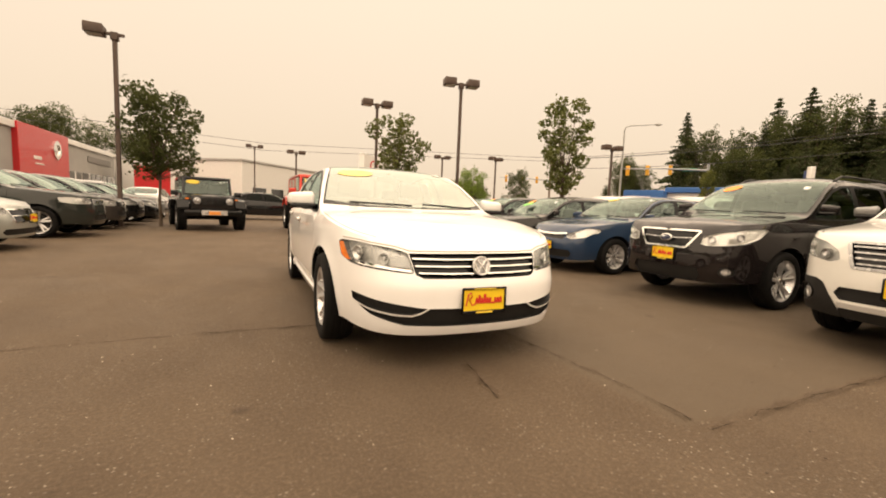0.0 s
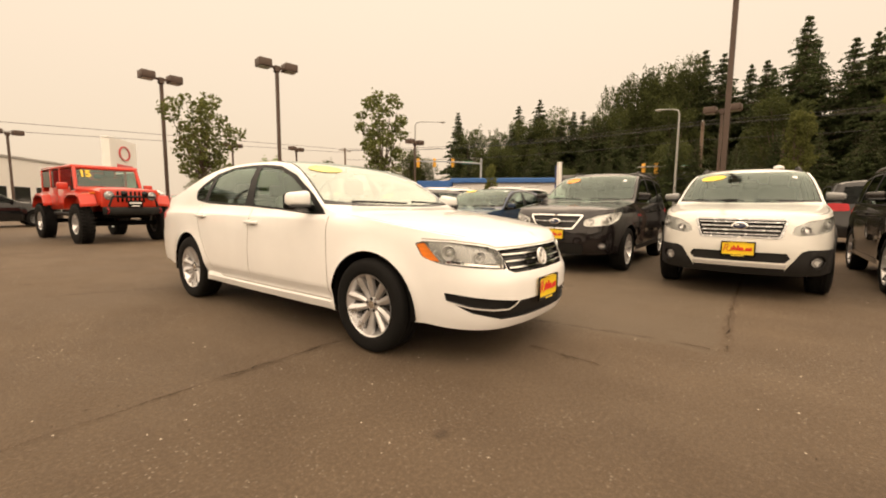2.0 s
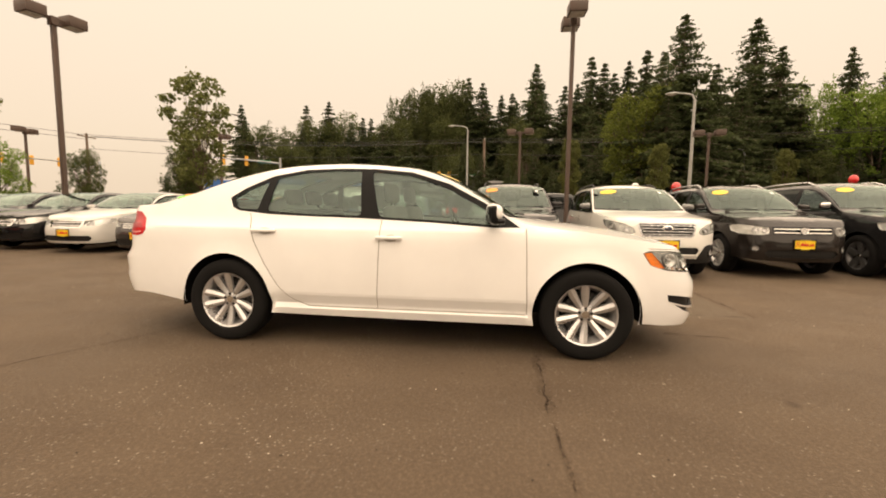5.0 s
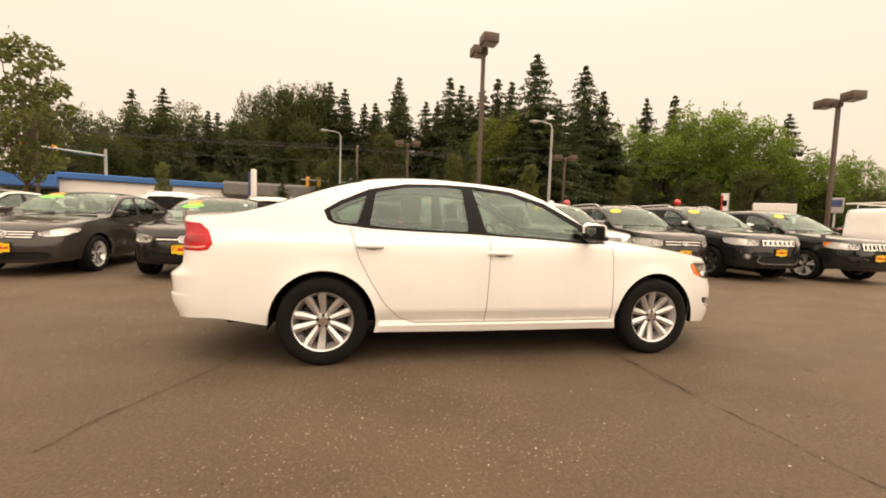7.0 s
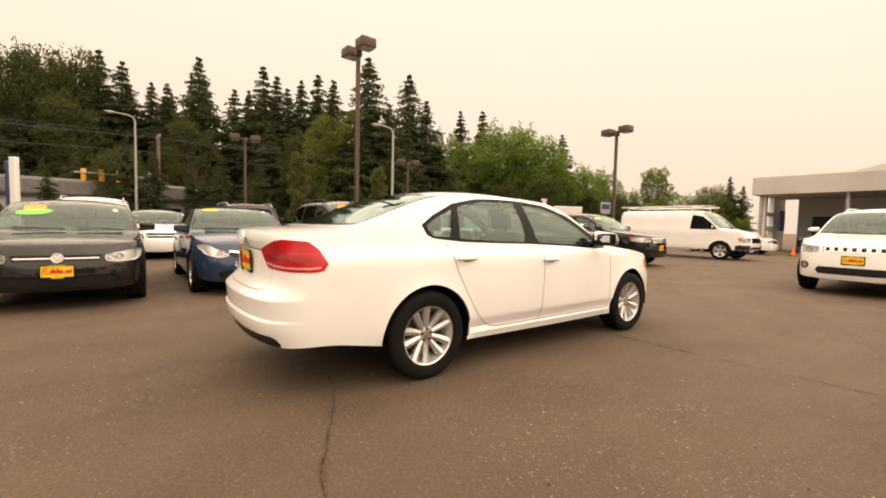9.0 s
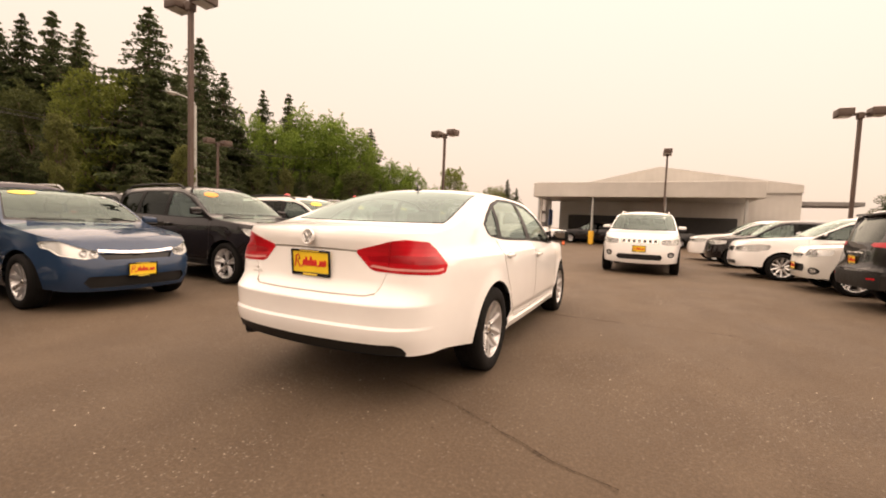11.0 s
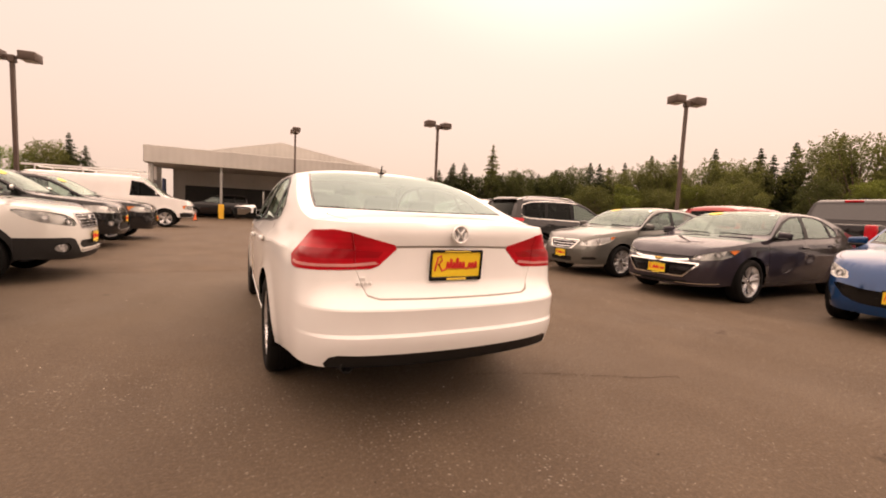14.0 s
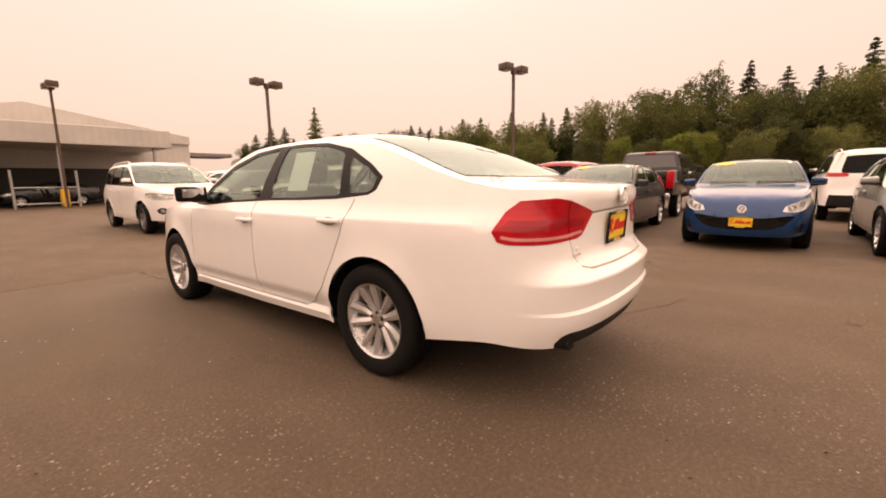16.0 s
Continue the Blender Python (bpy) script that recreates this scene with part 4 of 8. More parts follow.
    for reg, geo in made:
        if reg["name"].endswith("_gap"):
            for bit in islands(geo):
                if min(v[0] for v in bit[0]) > 0.02:
                    part(reg["name"], bit, reg["mat"], car)
                    part(reg["name"], mirror(bit), reg["mat"], car)
                else:
                    part(reg["name"], welded(reg["name"], gather(bit, mirror(bit)), reg["mat"], 40, 0.0008), None, car)
        elif reg["how"] == "both":
            me = make_mesh(reg["name"], *geo, reg["mat"])
            me2 = make_mesh(reg["name"], *mirror(geo), reg["mat"])
            for m_ in (me, me2):
                part(reg["name"], m_, None, car, reg["label"])
        else:
            grouped.setdefault((reg["name"], reg["mat"].name), [reg, []])[1].append(geo)
    for (nm, _), (reg, geos) in grouped.items():
        al = gather(*geos)
        part(nm, welded(nm, gather(al, mirror(al)), reg["mat"], 40, 0.0008), None, car, reg["label"])
    # under the skin
    y0, y1 = sp["outline"][0][1], sp["outline"][-1][1]
    zl = float(sh.zlow(sh.at("y", 0)))
    floor_geo = gather(rbox(0, (y0 + y1) / 2 - 0.06, zl + 0.08, 2 * W2 - 0.62, (y1 - y0) - 0.72, 0.10, 0.03, 1), rbox(0, 0, zl + 0.05, 2 * W2 - 0.16, sp["wheel_y"][1] * 2 - 2 * ar - 0.04, 0.07, 0.03, 1))
    part("underbody", floor_geo, UNDER, car)
    for yw in sp["wheel_y"]:
        for sx in (-1, 1):
            ang = np.linspace(math.radians(-8), math.radians(188), 22)
            vs, fs = [], []
            xo = float(np.interp(yw, sh.Y, sh.X)) - 0.012
            for t in ang:
                yy, zz = yw + (ar + 0.004) * math.cos(t), r + (ar + 0.004) * math.sin(t)
                vs += [(sx * (xo - 0.34), yy, zz), (sx * xo, yy, zz)]
            fs += [(2 * i, 2 * i + 1, 2 * i + 3, 2 * i + 2) for i in range(len(ang) - 1)]
            n = len(vs)
            vs.append((sx * (xo - 0.34), yw, r))
            fs += [(2 * i, 2 * i + 2, n) for i in range(len(ang) - 1)]
            part("wheel_liner", (vs, fs), UNDER, car)
            add_wheel(car, sx * (W2 - 0.125), yw, r, wheels[0], wheels[1], steer if yw < 0 else 0, sp.get("step", 0.1) < 0.05)
    # inside
    zs = zl + 0.10
    k = sp["H"] / 1.487
    fsm, rbm = seat_meshes(seats_dark)
    for sx in (-0.37, 0.37):
        part("front_seat", fsm, None, car, at=pose(sx, sp["doors"][1] - 0.42, zs + (0.04 if k < 1.1 else 0.22)))
    part("rear_bench", rbm, None, car, at=pose(0, sp["doors"][2] - 0.42, zs + (0.04 if k < 1.1 else 0.22)))
    ym, zm = sp["screen"][0], float(sh.ridge(sp["screen"][0]))
    part("dashboard", gather(rbox(0, ym + 0.28, zm - 0.13, 2 * W2 - 0.36, 0.55, 0.16, 0.06, 3), rbox(0, ym + 0.40, zm - 0.32, 2 * W2 - 0.40, 0.35, 0.30, 0.05, 2)), DASH, car)
    if detail:
        sw = [moved(lathe([(0.185 + 0.015 * math.cos(q), 0.015 * math.sin(q)) for q in np.linspace(0, 2 * math.pi, 8)], 24, "z"), pose(0.37, ym + 0.66, zm - 0.10, 65))]
        sw.append(moved(rbox(0, 0, 0, 0.34, 0.06, 0.03, 0.012), pose(0.37, ym + 0.66, zm - 0.10, 65)))
        part("steering_wheel", gather(*sw), SEATDK, car)
    if sp["rear_screen"]:
        a = sp["rear_screen"]
        part("parcel_shelf", rbox(0, (a[0] + a[2]) / 2 + 0.05, float(sh.ztop(sh.at("y", a[1]))) - 0.13, 2 * W2 - 0.55, a[0] - a[2], 0.03, 0.01, 1), SEATDK, car)
    # outside fittings
    my, mz = sp["mirror_at"]
    km = 1.0 if sp.get("step", 0.1) < 0.05 else 0.86
    xm = float(sh.flank(sh.at("y", my), mz)[0])
    for sx in (-1, 1):
        hv, hf = rbox(0, 0, 0.006, 0.240, 0.100, 0.116, 0.040, 5)
        hg = [(x, (y - 0.035 * (abs(x) / 0.117) ** 2 * (1 if y < 0 else 0) * -1) * (1 - 0.22 * sx * x / 0.117), (z + 0.012) * (1 - 0.16 * sx * x / 0.117)) for x, y, z in hv], hf
        mr = part("side_mirror", hg, sp.get("mirror_paint", colour), car, at=pose(sx * (xm + 0.13 * km), my - 0.01, mz + 0.055 * km, 0, 0, -12 * sx) @ Matrix.Diagonal((km, km, km, 1)))
        part("mirror_arm", gather(rbox(-sx * 0.08, 0.0, -0.05, 0.16, 0.08, 0.05, 0.02)), GLOSSBLK, mr)
        part("mirror_base", rbox(-sx * 0.012, -0.002, -0.043, 0.228, 0.098, 0.044, 0.019, 3), GLOSSBLK, mr)
        part("mirror_rim", rbox(0, 0.030, 0.002, 0.234, 0.052, 0.122, 0.022, 3), PILLAR, mr)
        part("mirror_glass", moved(rbox(0, 0, 0, 0.14, 0.004, 0.070, 0.001, 1), pose(0, 0.060, 0.006, -9, 0, 6 * sx)), MIRROR, mr)
        if detail:
            for hy, hz in sp["handles"]:
                p = sh.flank(sh.at("y", hy), hz)
                hd = part("door_handle", gather(rbox(0, 0, 0, 0.030, 0.205, 0.030, 0.012, 3)), colour, car, at=pose(sx * (float(p[0]) + 0.022), hy, hz))
                # ellipsoid in the gap colour, standing for the shade in the handle's recess
                part("recess_shade", ball(-sx * 0.016, -0.01, -0.004, 0.010, 0.060, 0.026, 12, 8), gapmat, hd)
    if rails:
        for sx in (-1, 1):
            pts = []
            for y in np.linspace(sp["screen"][3] + 0.12, y1 * 0.86, 9):
                q = sh.cap(float(sh.edge_x(y)) - 0.07, y)
                lift = 0.055 if 0.02 < (y - sp["screen"][3] - 0.12) / (y1 * 0.86 - sp["screen"][3] - 0.12) < 0.98 else 0.0
                pts.append((sx * float(q[0]), float(y), float(q[2]) + lift))
            part("roof_rail", tube(pts, 0.017, 8), TRIM if rails == "dark" else ALLOY, car)
    if plate:
        px, pz = plate
        p = sh.flank(sh.at("x", abs(px)), pz)
        add_plate(car, px, float(p[1]) - 0.014, pz, 0)
    if rear_plate:
        p = sh.flank(sh.at("r", 0.0), rear_plate)
        add_plate(car, 0, float(p[1]) + 0.012, rear_plate, 180, 4)
    if badge:
        bz, br, bk = badge
        p = sh.flank(sh.at("x", 0.0), bz)
        emblem(car, 0, float(p[1]) - 0.014, bz, 0, br, bk, -12)
    if rear_badge:
        bz, br, bk = rear_badge
        p = sh.flank(sh.at("r", 0.0), bz)
        emblem(car, 0, float(p[1]) + 0.012, bz, 180, br, bk, -4)
    if sticker:
        for sx_, w_, mat, dy in sticker:
            a, b, c, d = sp["screen"]
            yy = c + (a - c) * dy
            pts = [(sx_ + w_ * math.cos(t), yy + 0.085 * math.sin(t)) for t in np.linspace(0, 2 * math.pi, 20, endpoint=False)]
            v = [tuple(sh.cap(abs(x), y, 0.0085)) for x, y in pts]
            v = [(math.copysign(q[0], x), q[1], q[2]) for q, (x, y) in zip(v, pts)]
            part("windshield_sticker", (v, [tuple(range(20))]), mat, car)
    if detail:
        a, b, c, d = sp["screen"]
        ym2 = c + (a - c) * 0.16
        zm2 = float(sh.cap(0.0, ym2)[2])
        rv = part("rear_view_mirror", rbox(0, ym2 + 0.075, zm2 - 0.085, 0.23, 0.035, 0.065, 0.014, 2), SEATDK, car)
        part("mirror_stalk", tube([(0, ym2 + 0.07, zm2 - 0.07), (0, ym2 + 0.02, zm2 - 0.012)], 0.014, 6), SEATDK, rv)
        y3 = c + (a - c) * 0.20
        pts = [(0.50, y3 - 0.03), (0.56, y3 - 0.03), (0.56, y3 + 0.04), (0.50, y3 + 0.04)]
        part("inspection_tag", ([tuple(float(q) for q in sh.cap(x, y, 0.0085)) for x, y in pts], [(0, 1, 2, 3)]), WHITEP, car)
    wb = []
    for x0, x1 in ((0.10, 0.62), (-0.58, -0.02)):
        a = sp["screen"][0]
        pts = [sh.cap(abs(x), a + 0.005 + 0.10 * (x / W2) ** 2 + 0.05 * (1 - t), 0.022) for t, x in zip(np.linspace(0, 1, 6), np.linspace(x0, x1, 6))]
        wb.append(tube([(x, float(q[1]), float(q[2])) for q, x in zip(pts, np.linspace(x0, x1, 6))], 0.009, 5))
    for g in wb:
        part("wiper", g, TRIM, car)
    return car, sh


def stroke_pts(pts, w):
    """The outline of a line along the skin, by places on it; the width is upright."""
    return [(a, v, z + w / 2) for a, v, z in pts] + [(a, v, z - w / 2) for a, v, z in pts[::-1]]

# ---------------- ground ----------------
def plane_geo(x0, y0, x1, y1, z):
    return [(x0, y0, z), (x1, y0, z), (x1, y1, z), (x0, y1, z)], [(0, 1, 2, 3)]


ground = part("ground", plane_geo(-900, -900, 900, 900, 0.0), ASPHALT, None, smooth=0)
tagged(ground, "worn dark grey asphalt of a dealer's lot", "ground", kind="structure")

WHITE = paint("white", (0.86, 0.85, 0.83))
# ---------------- the white sedan ----------------
HERO = dict(SEDAN, step=0.045, side=[(0.17, -0.105), (0.21, -0.070), (0.250, -0.043), (0.30, -0.028), (0.35, -0.018), (0.42, -0.008), (0.60, 0), (0.74, -0.003), (0.84, -0.008), (0.905, -0.017), (0.925, -0.023),
                                     (0.97, -0.060), (1.03, -0.082), (1.2, -0.142), (1.35, -0.218), (1.41, -0.265), (1.45, -0.33)], tail=[(0.24, -0.12), (0.30, -0.085), (0.40, -0.034), (0.445, -0.012), (0.500, 0.0), (0.512, -0.001), (0.528, -0.014), (0.60, -0.008), (0.648, 0.0), (0.658, -0.003),
                                     (0.70, -0.052), (0.735, -0.10), (0.86, -0.112), (0.94, -0.112), (1.0, -0.098), (1.05, -0.088), (1.08, -0.10), (1.12, -0.15)],
             screen_glass=GLASSH, sill=[(0.296, 0), (0.312, -0.026), (0.334, -0.028), (0.408, -0.003), (0.43, 0)])
F, T = "F", "T"
hero_feats = [
    # nose
    ("headlight", F, [("x", 0.455, 0.622), ("x", 0.505, 0.748), ("x", 0.60, 0.772), ("y", -2.02, 0.805), ("y", -1.84, 0.808), ("y", -1.785, 0.792), ("y", -1.84, 0.705),
                      ("y", -1.96, 0.665), ("x", 0.66, 0.640)], HEADDK, -0.035, "both", "swept headlamp with grey bezel"),
    ("lamp_sweep", F, [("x", 0.475, 0.632), ("x", 0.60, 0.645), ("x", 0.68, 0.655), ("y", -1.98, 0.672), ("y", -1.99, 0.690), ("x", 0.68, 0.672), ("x", 0.58, 0.662), ("x", 0.485, 0.655)], CHROME, -0.020, "both", "bright reflector sweep"),
    ("turn_signal", F, [("y", -1.795, 0.788), ("y", -1.85, 0.796), ("y", -1.955, 0.682), ("y", -1.905, 0.684), ("y", -1.845, 0.708)], AMBER, -0.004, "both", "amber side lens"),
    ("grille", F, [("x", 0, 0.592), ("x", 0.40, 0.596), ("x", 0.450, 0.618), ("x", 0.500, 0.746), ("x", 0, 0.746)], GLOSSBLK, -0.03, "one", "black grille opening"),
    ("grille_bar", F, stroke_pts([("x", 0.0, 0.625), ("x", 0.20, 0.625), ("x", 0.43, 0.630)], 0.0095), CHROME, 0.002, "one", "chrome grille bar"),
    ("grille_bar_mid", F, stroke_pts([("x", 0.0, 0.668), ("x", 0.20, 0.668), ("x", 0.455, 0.672)], 0.0095), CHROME, 0.002, "one", "chrome grille bar"),
    ("grille_bar_top", F, stroke_pts([("x", 0.0, 0.711), ("x", 0.20, 0.711), ("x", 0.475, 0.716)], 0.0095), CHROME, 0.002, "one", "chrome grille bar"),
    ("lower_intake", F, [("x", 0, 0.405), ("x", 0.38, 0.412), ("x", 0.60, 0.445), ("y", -2.06, 0.478), ("y", -1.985, 0.486), ("y", -1.995, 0.44), ("x", 0.70, 0.36), ("x", 0.52, 0.305), ("x", 0.30, 0.295), ("x", 0, 0.292)],
     TRIM, -0.03, "one", "black lower air intake"),
    ("intake_trim", F, stroke_pts([("y", -2.0, 0.430), ("x", 0.70, 0.392), ("x", 0.58, 0.372), ("x", 0.47, 0.366), ("x", 0.41, 0.385), ("x", 0.365, 0.412)], 0.012), BADGEW, 0.0, "both", "thin silver accent"),
    ("panel_gap", F, stroke_pts([("x", 0.0, 0.757), ("x", 0.25, 0.757), ("x", 0.50, 0.760), ("x", 0.60, 0.784), ("y", -2.02, 0.815), ("y", -1.83, 0.822)], 0.007), GAPW, -0.004, "one", ""),
    # tail
    ("tail_lamp", F, [("y", 2.165, 0.895), ("y", 2.215, 0.985), ("y", 2.285, 1.035), ("r", 0.70, 1.046), ("r", 0.60, 1.033), ("r", 0.365, 0.972), ("r", 0.355, 0.952), ("r", 0.455, 0.862), ("r", 0.50, 0.847),
                      ("r", 0.66, 0.842), ("y", 2.25, 0.840), ("y", 2.195, 0.850)], REDLENS, 0.003, "both", "large red tail lamp wrapping the corner"),
    ("lamp_band", F, [("y", 2.20, 0.905), ("y", 2.24, 0.948), ("r", 0.66, 0.950), ("r", 0.60, 0.945), ("r", 0.43, 0.935), ("r", 0.455, 0.905), ("r", 0.60, 0.900), ("y", 2.26, 0.898)], REDDEEP, 0.0035, "both", "darker red band in the tail lamp"),
    ("lamp_seam", F, [("r", 0.578, 0.846), ("r", 0.586, 0.846), ("r", 0.608, 1.030), ("r", 0.600, 1.028)], REDDEEP, 0.001, "both", "dark seam in the tail lamp"),
    ("reversing_strip", F, [("y", 2.215, 0.880), ("y", 2.27, 0.872), ("r", 0.62, 0.872), ("r", 0.47, 0.885), ("r", 0.455, 0.872), ("r", 0.60, 0.858), ("y", 2.27, 0.858), ("y", 2.21, 0.866)], REDCLR, 0.004, "both", "pale strip in the tail lamp"),
    ("panel_gap", F, stroke_pts([("r", 0.60, 1.045), ("r", 0.585, 0.95), ("r", 0.575, 0.842), ("r", 0.54, 0.76), ("r", 0.51, 0.715), ("r", 0.45, 0.700), ("r", 0.2, 0.697), ("r", 0.0, 0.697)], 0.008), GAPW, -0.004, "one", ""),
    ("panel_gap", F, stroke_pts([("r", 0.36, 0.962), ("r", 0.15, 0.966), ("r", 0.0, 0.966)], 0.012), GAPW, -0.006, "one", ""),
    ("lower_valance", F, [("r", 0, 0.30), ("r", 0.70, 0.30), ("r", 0.725, 0.375), ("r", 0.695, 0.410), ("r", 0.650, 0.424), ("r", 0.55, 0.420), ("r", 0, 0.414)], TRIM, -0.006, "one", "black lower bumper valance"),
    ("bumper_crease", F, stroke_pts([("y", 2.00, 0.530), ("y", 2.10, 0.528), ("y", 2.35, 0.523), ("r", 0.55, 0.520), ("r", 0.0, 0.520)], 0.016), WHITE, 0.0, "one", ""),
    ("bumper_shoulder", F, stroke_pts([("y", 2.20, 0.668), ("y", 2.35, 0.660), ("r", 0.55, 0.654), ("r", 0.0, 0.653)], 0.010), WHITE, 0.0, "one", ""),
    ("shoulder_line", F, stroke_pts([("y", y, 0.920) for y in np.linspace(-0.95, 2.05, 18)], 0.012), WHITE, 0.0, "both", ""),
    ("sill_step", F, stroke_pts([("y", y, 0.315) for y in np.linspace(-0.99, 0.99, 12)], 0.038), WHITE, 0.0, "both", ""),
    ("door_crease", F, stroke_pts([("y", y, 0.418) for y in np.linspace(-0.97, 0.90, 12)], 0.022), WHITE, 0.0, "both", ""),
    # deck lid seam
    ("panel_gap", T, stroke([(0.575, 2.40), (0.60, 2.25), (0.63, 2.06), (0.60, 2.02), (0.40, 2.05), (0.0, 2.075)], 0.007), GAPW, -0.003, "one", ""),
]
hero, hsh = build_car("white_sedan", "white four-door sedan parked alone on the open asphalt", HERO, WHITE, pose(0, 0, 0), (10, "ten"), False, "", hero_feats, GLASS,
                      plate=(0.0, 0.458), rear_plate=0.868, badge=(0.672, 0.063, "ring"), rear_badge=(1.037, 0.049, "ring"), sticker=[(-0.41, 0.18, STICKER_GLARE, 0.33)], category="car")
for sx in (-1, 1):
    for a, v, z, rr in (("y", -2.005, 0.735, 0.046), ("x", 0.655, 0.708, 0.036)):
        p = hsh.flank(hsh.at(a, v), z, -0.03)
        q = hsh.flank(hsh.at(a, v), z, 0.0)
        turn = math.degrees(math.atan2(float(q[0] - p[0]), -float(q[1] - p[1])))
        bowl = part("lamp_reflector", moved(lathe([(rr, 0.012), (rr * 1.06, 0.020), (rr * 0.98, 0.021), (rr * 0.75, 0.004), (rr * 0.45, -0.010), (0.0005, -0.014)], 22, "z"), pose(0, 0, 0, 90)), HEADSV, hero,
                    at=pose(sx * float(p[0]), float(p[1]), z, 0, 0, sx * turn))
        part("lamp_bulb", ball(0, -0.004, 0, rr * 0.42, 0.016, rr * 0.42, 14, 8), BOWL, bowl)
part("roof_aerial", gather(rbox(0, 0, 0.004, 0.04, 0.07, 0.012, 0.004), tube([(0, 0.0, 0.0), (0, 0.03, 0.065)], [0.009, 0.004], 6)), TRIM, hero, at=pose(0, 1.10, 1.447))
part("exhaust_tip", moved(lathe([(0.030, 0.0), (0.034, 0.10), (0.030, 0.105), (0.026, 0.09), (0.026, 0.02), (0.0005, 0.02)], 20, "z"), pose(0, 0, 0, -80)), STEEL, hero, at=pose(0.59, 2.36, 0.335))
part("trim_badge", gather(*[rbox(0.46 + 0.022 * i, 0, 0.775, 0.016, 0.006, 0.016, 0.002, 1) for i in range(4)], rbox(0.50, 0, 0.80, 0.026, 0.006, 0.020, 0.004, 1)), BADGEW, hero, at=pose(0.02, 2.452, 0.0))
part("window_paper", moved(rbox(0, 0, 0, 0.004, 0.23, 0.28, 0.001, 1), pose(0.735, 0.56, 1.21, 0, -20, 0)), WHITEP, hero)

# ---------------- the other cars ----------------
def face_low(intake, fog):
    """Lower intake and fog lamps of a nose."""
    out = []
    if intake:
        a, b, w = intake
        out.append(("lower_intake", F, [("x", 0, a), ("x", w * 0.9, a), ("x", w, (a + b) / 2), ("x", w * 0.92, b), ("x", 0, b)], TRIM, -0.025, "one", "dark lower intake"))
    if fog:
        fx, fz, fr = fog
        out.append(("fog_lamp_recess", F, [("x", fx + fr * 1.7 * math.cos(t), fz + fr * 1.5 * math.sin(t)) for t in np.linspace(0, 2 * math.pi, 14, endpoint=False)], TRIM, -0.012, "both", ""))
        out.append(("fog_lamp", F, [("x", fx + fr * math.cos(t), fz + fr * math.sin(t)) for t in np.linspace(0, 2 * math.pi, 14, endpoint=False)], BOWL, 0.0, "both", "round fog lamp"))
        out.append(("fog_bulb", F, [("x", fx + fr * 0.45 * math.cos(t), fz + fr * 0.45 * math.sin(t)) for t in np.linspace(0, 2 * math.pi, 10, endpoint=False)], HEADSV, -0.006, "both", ""))
    return out


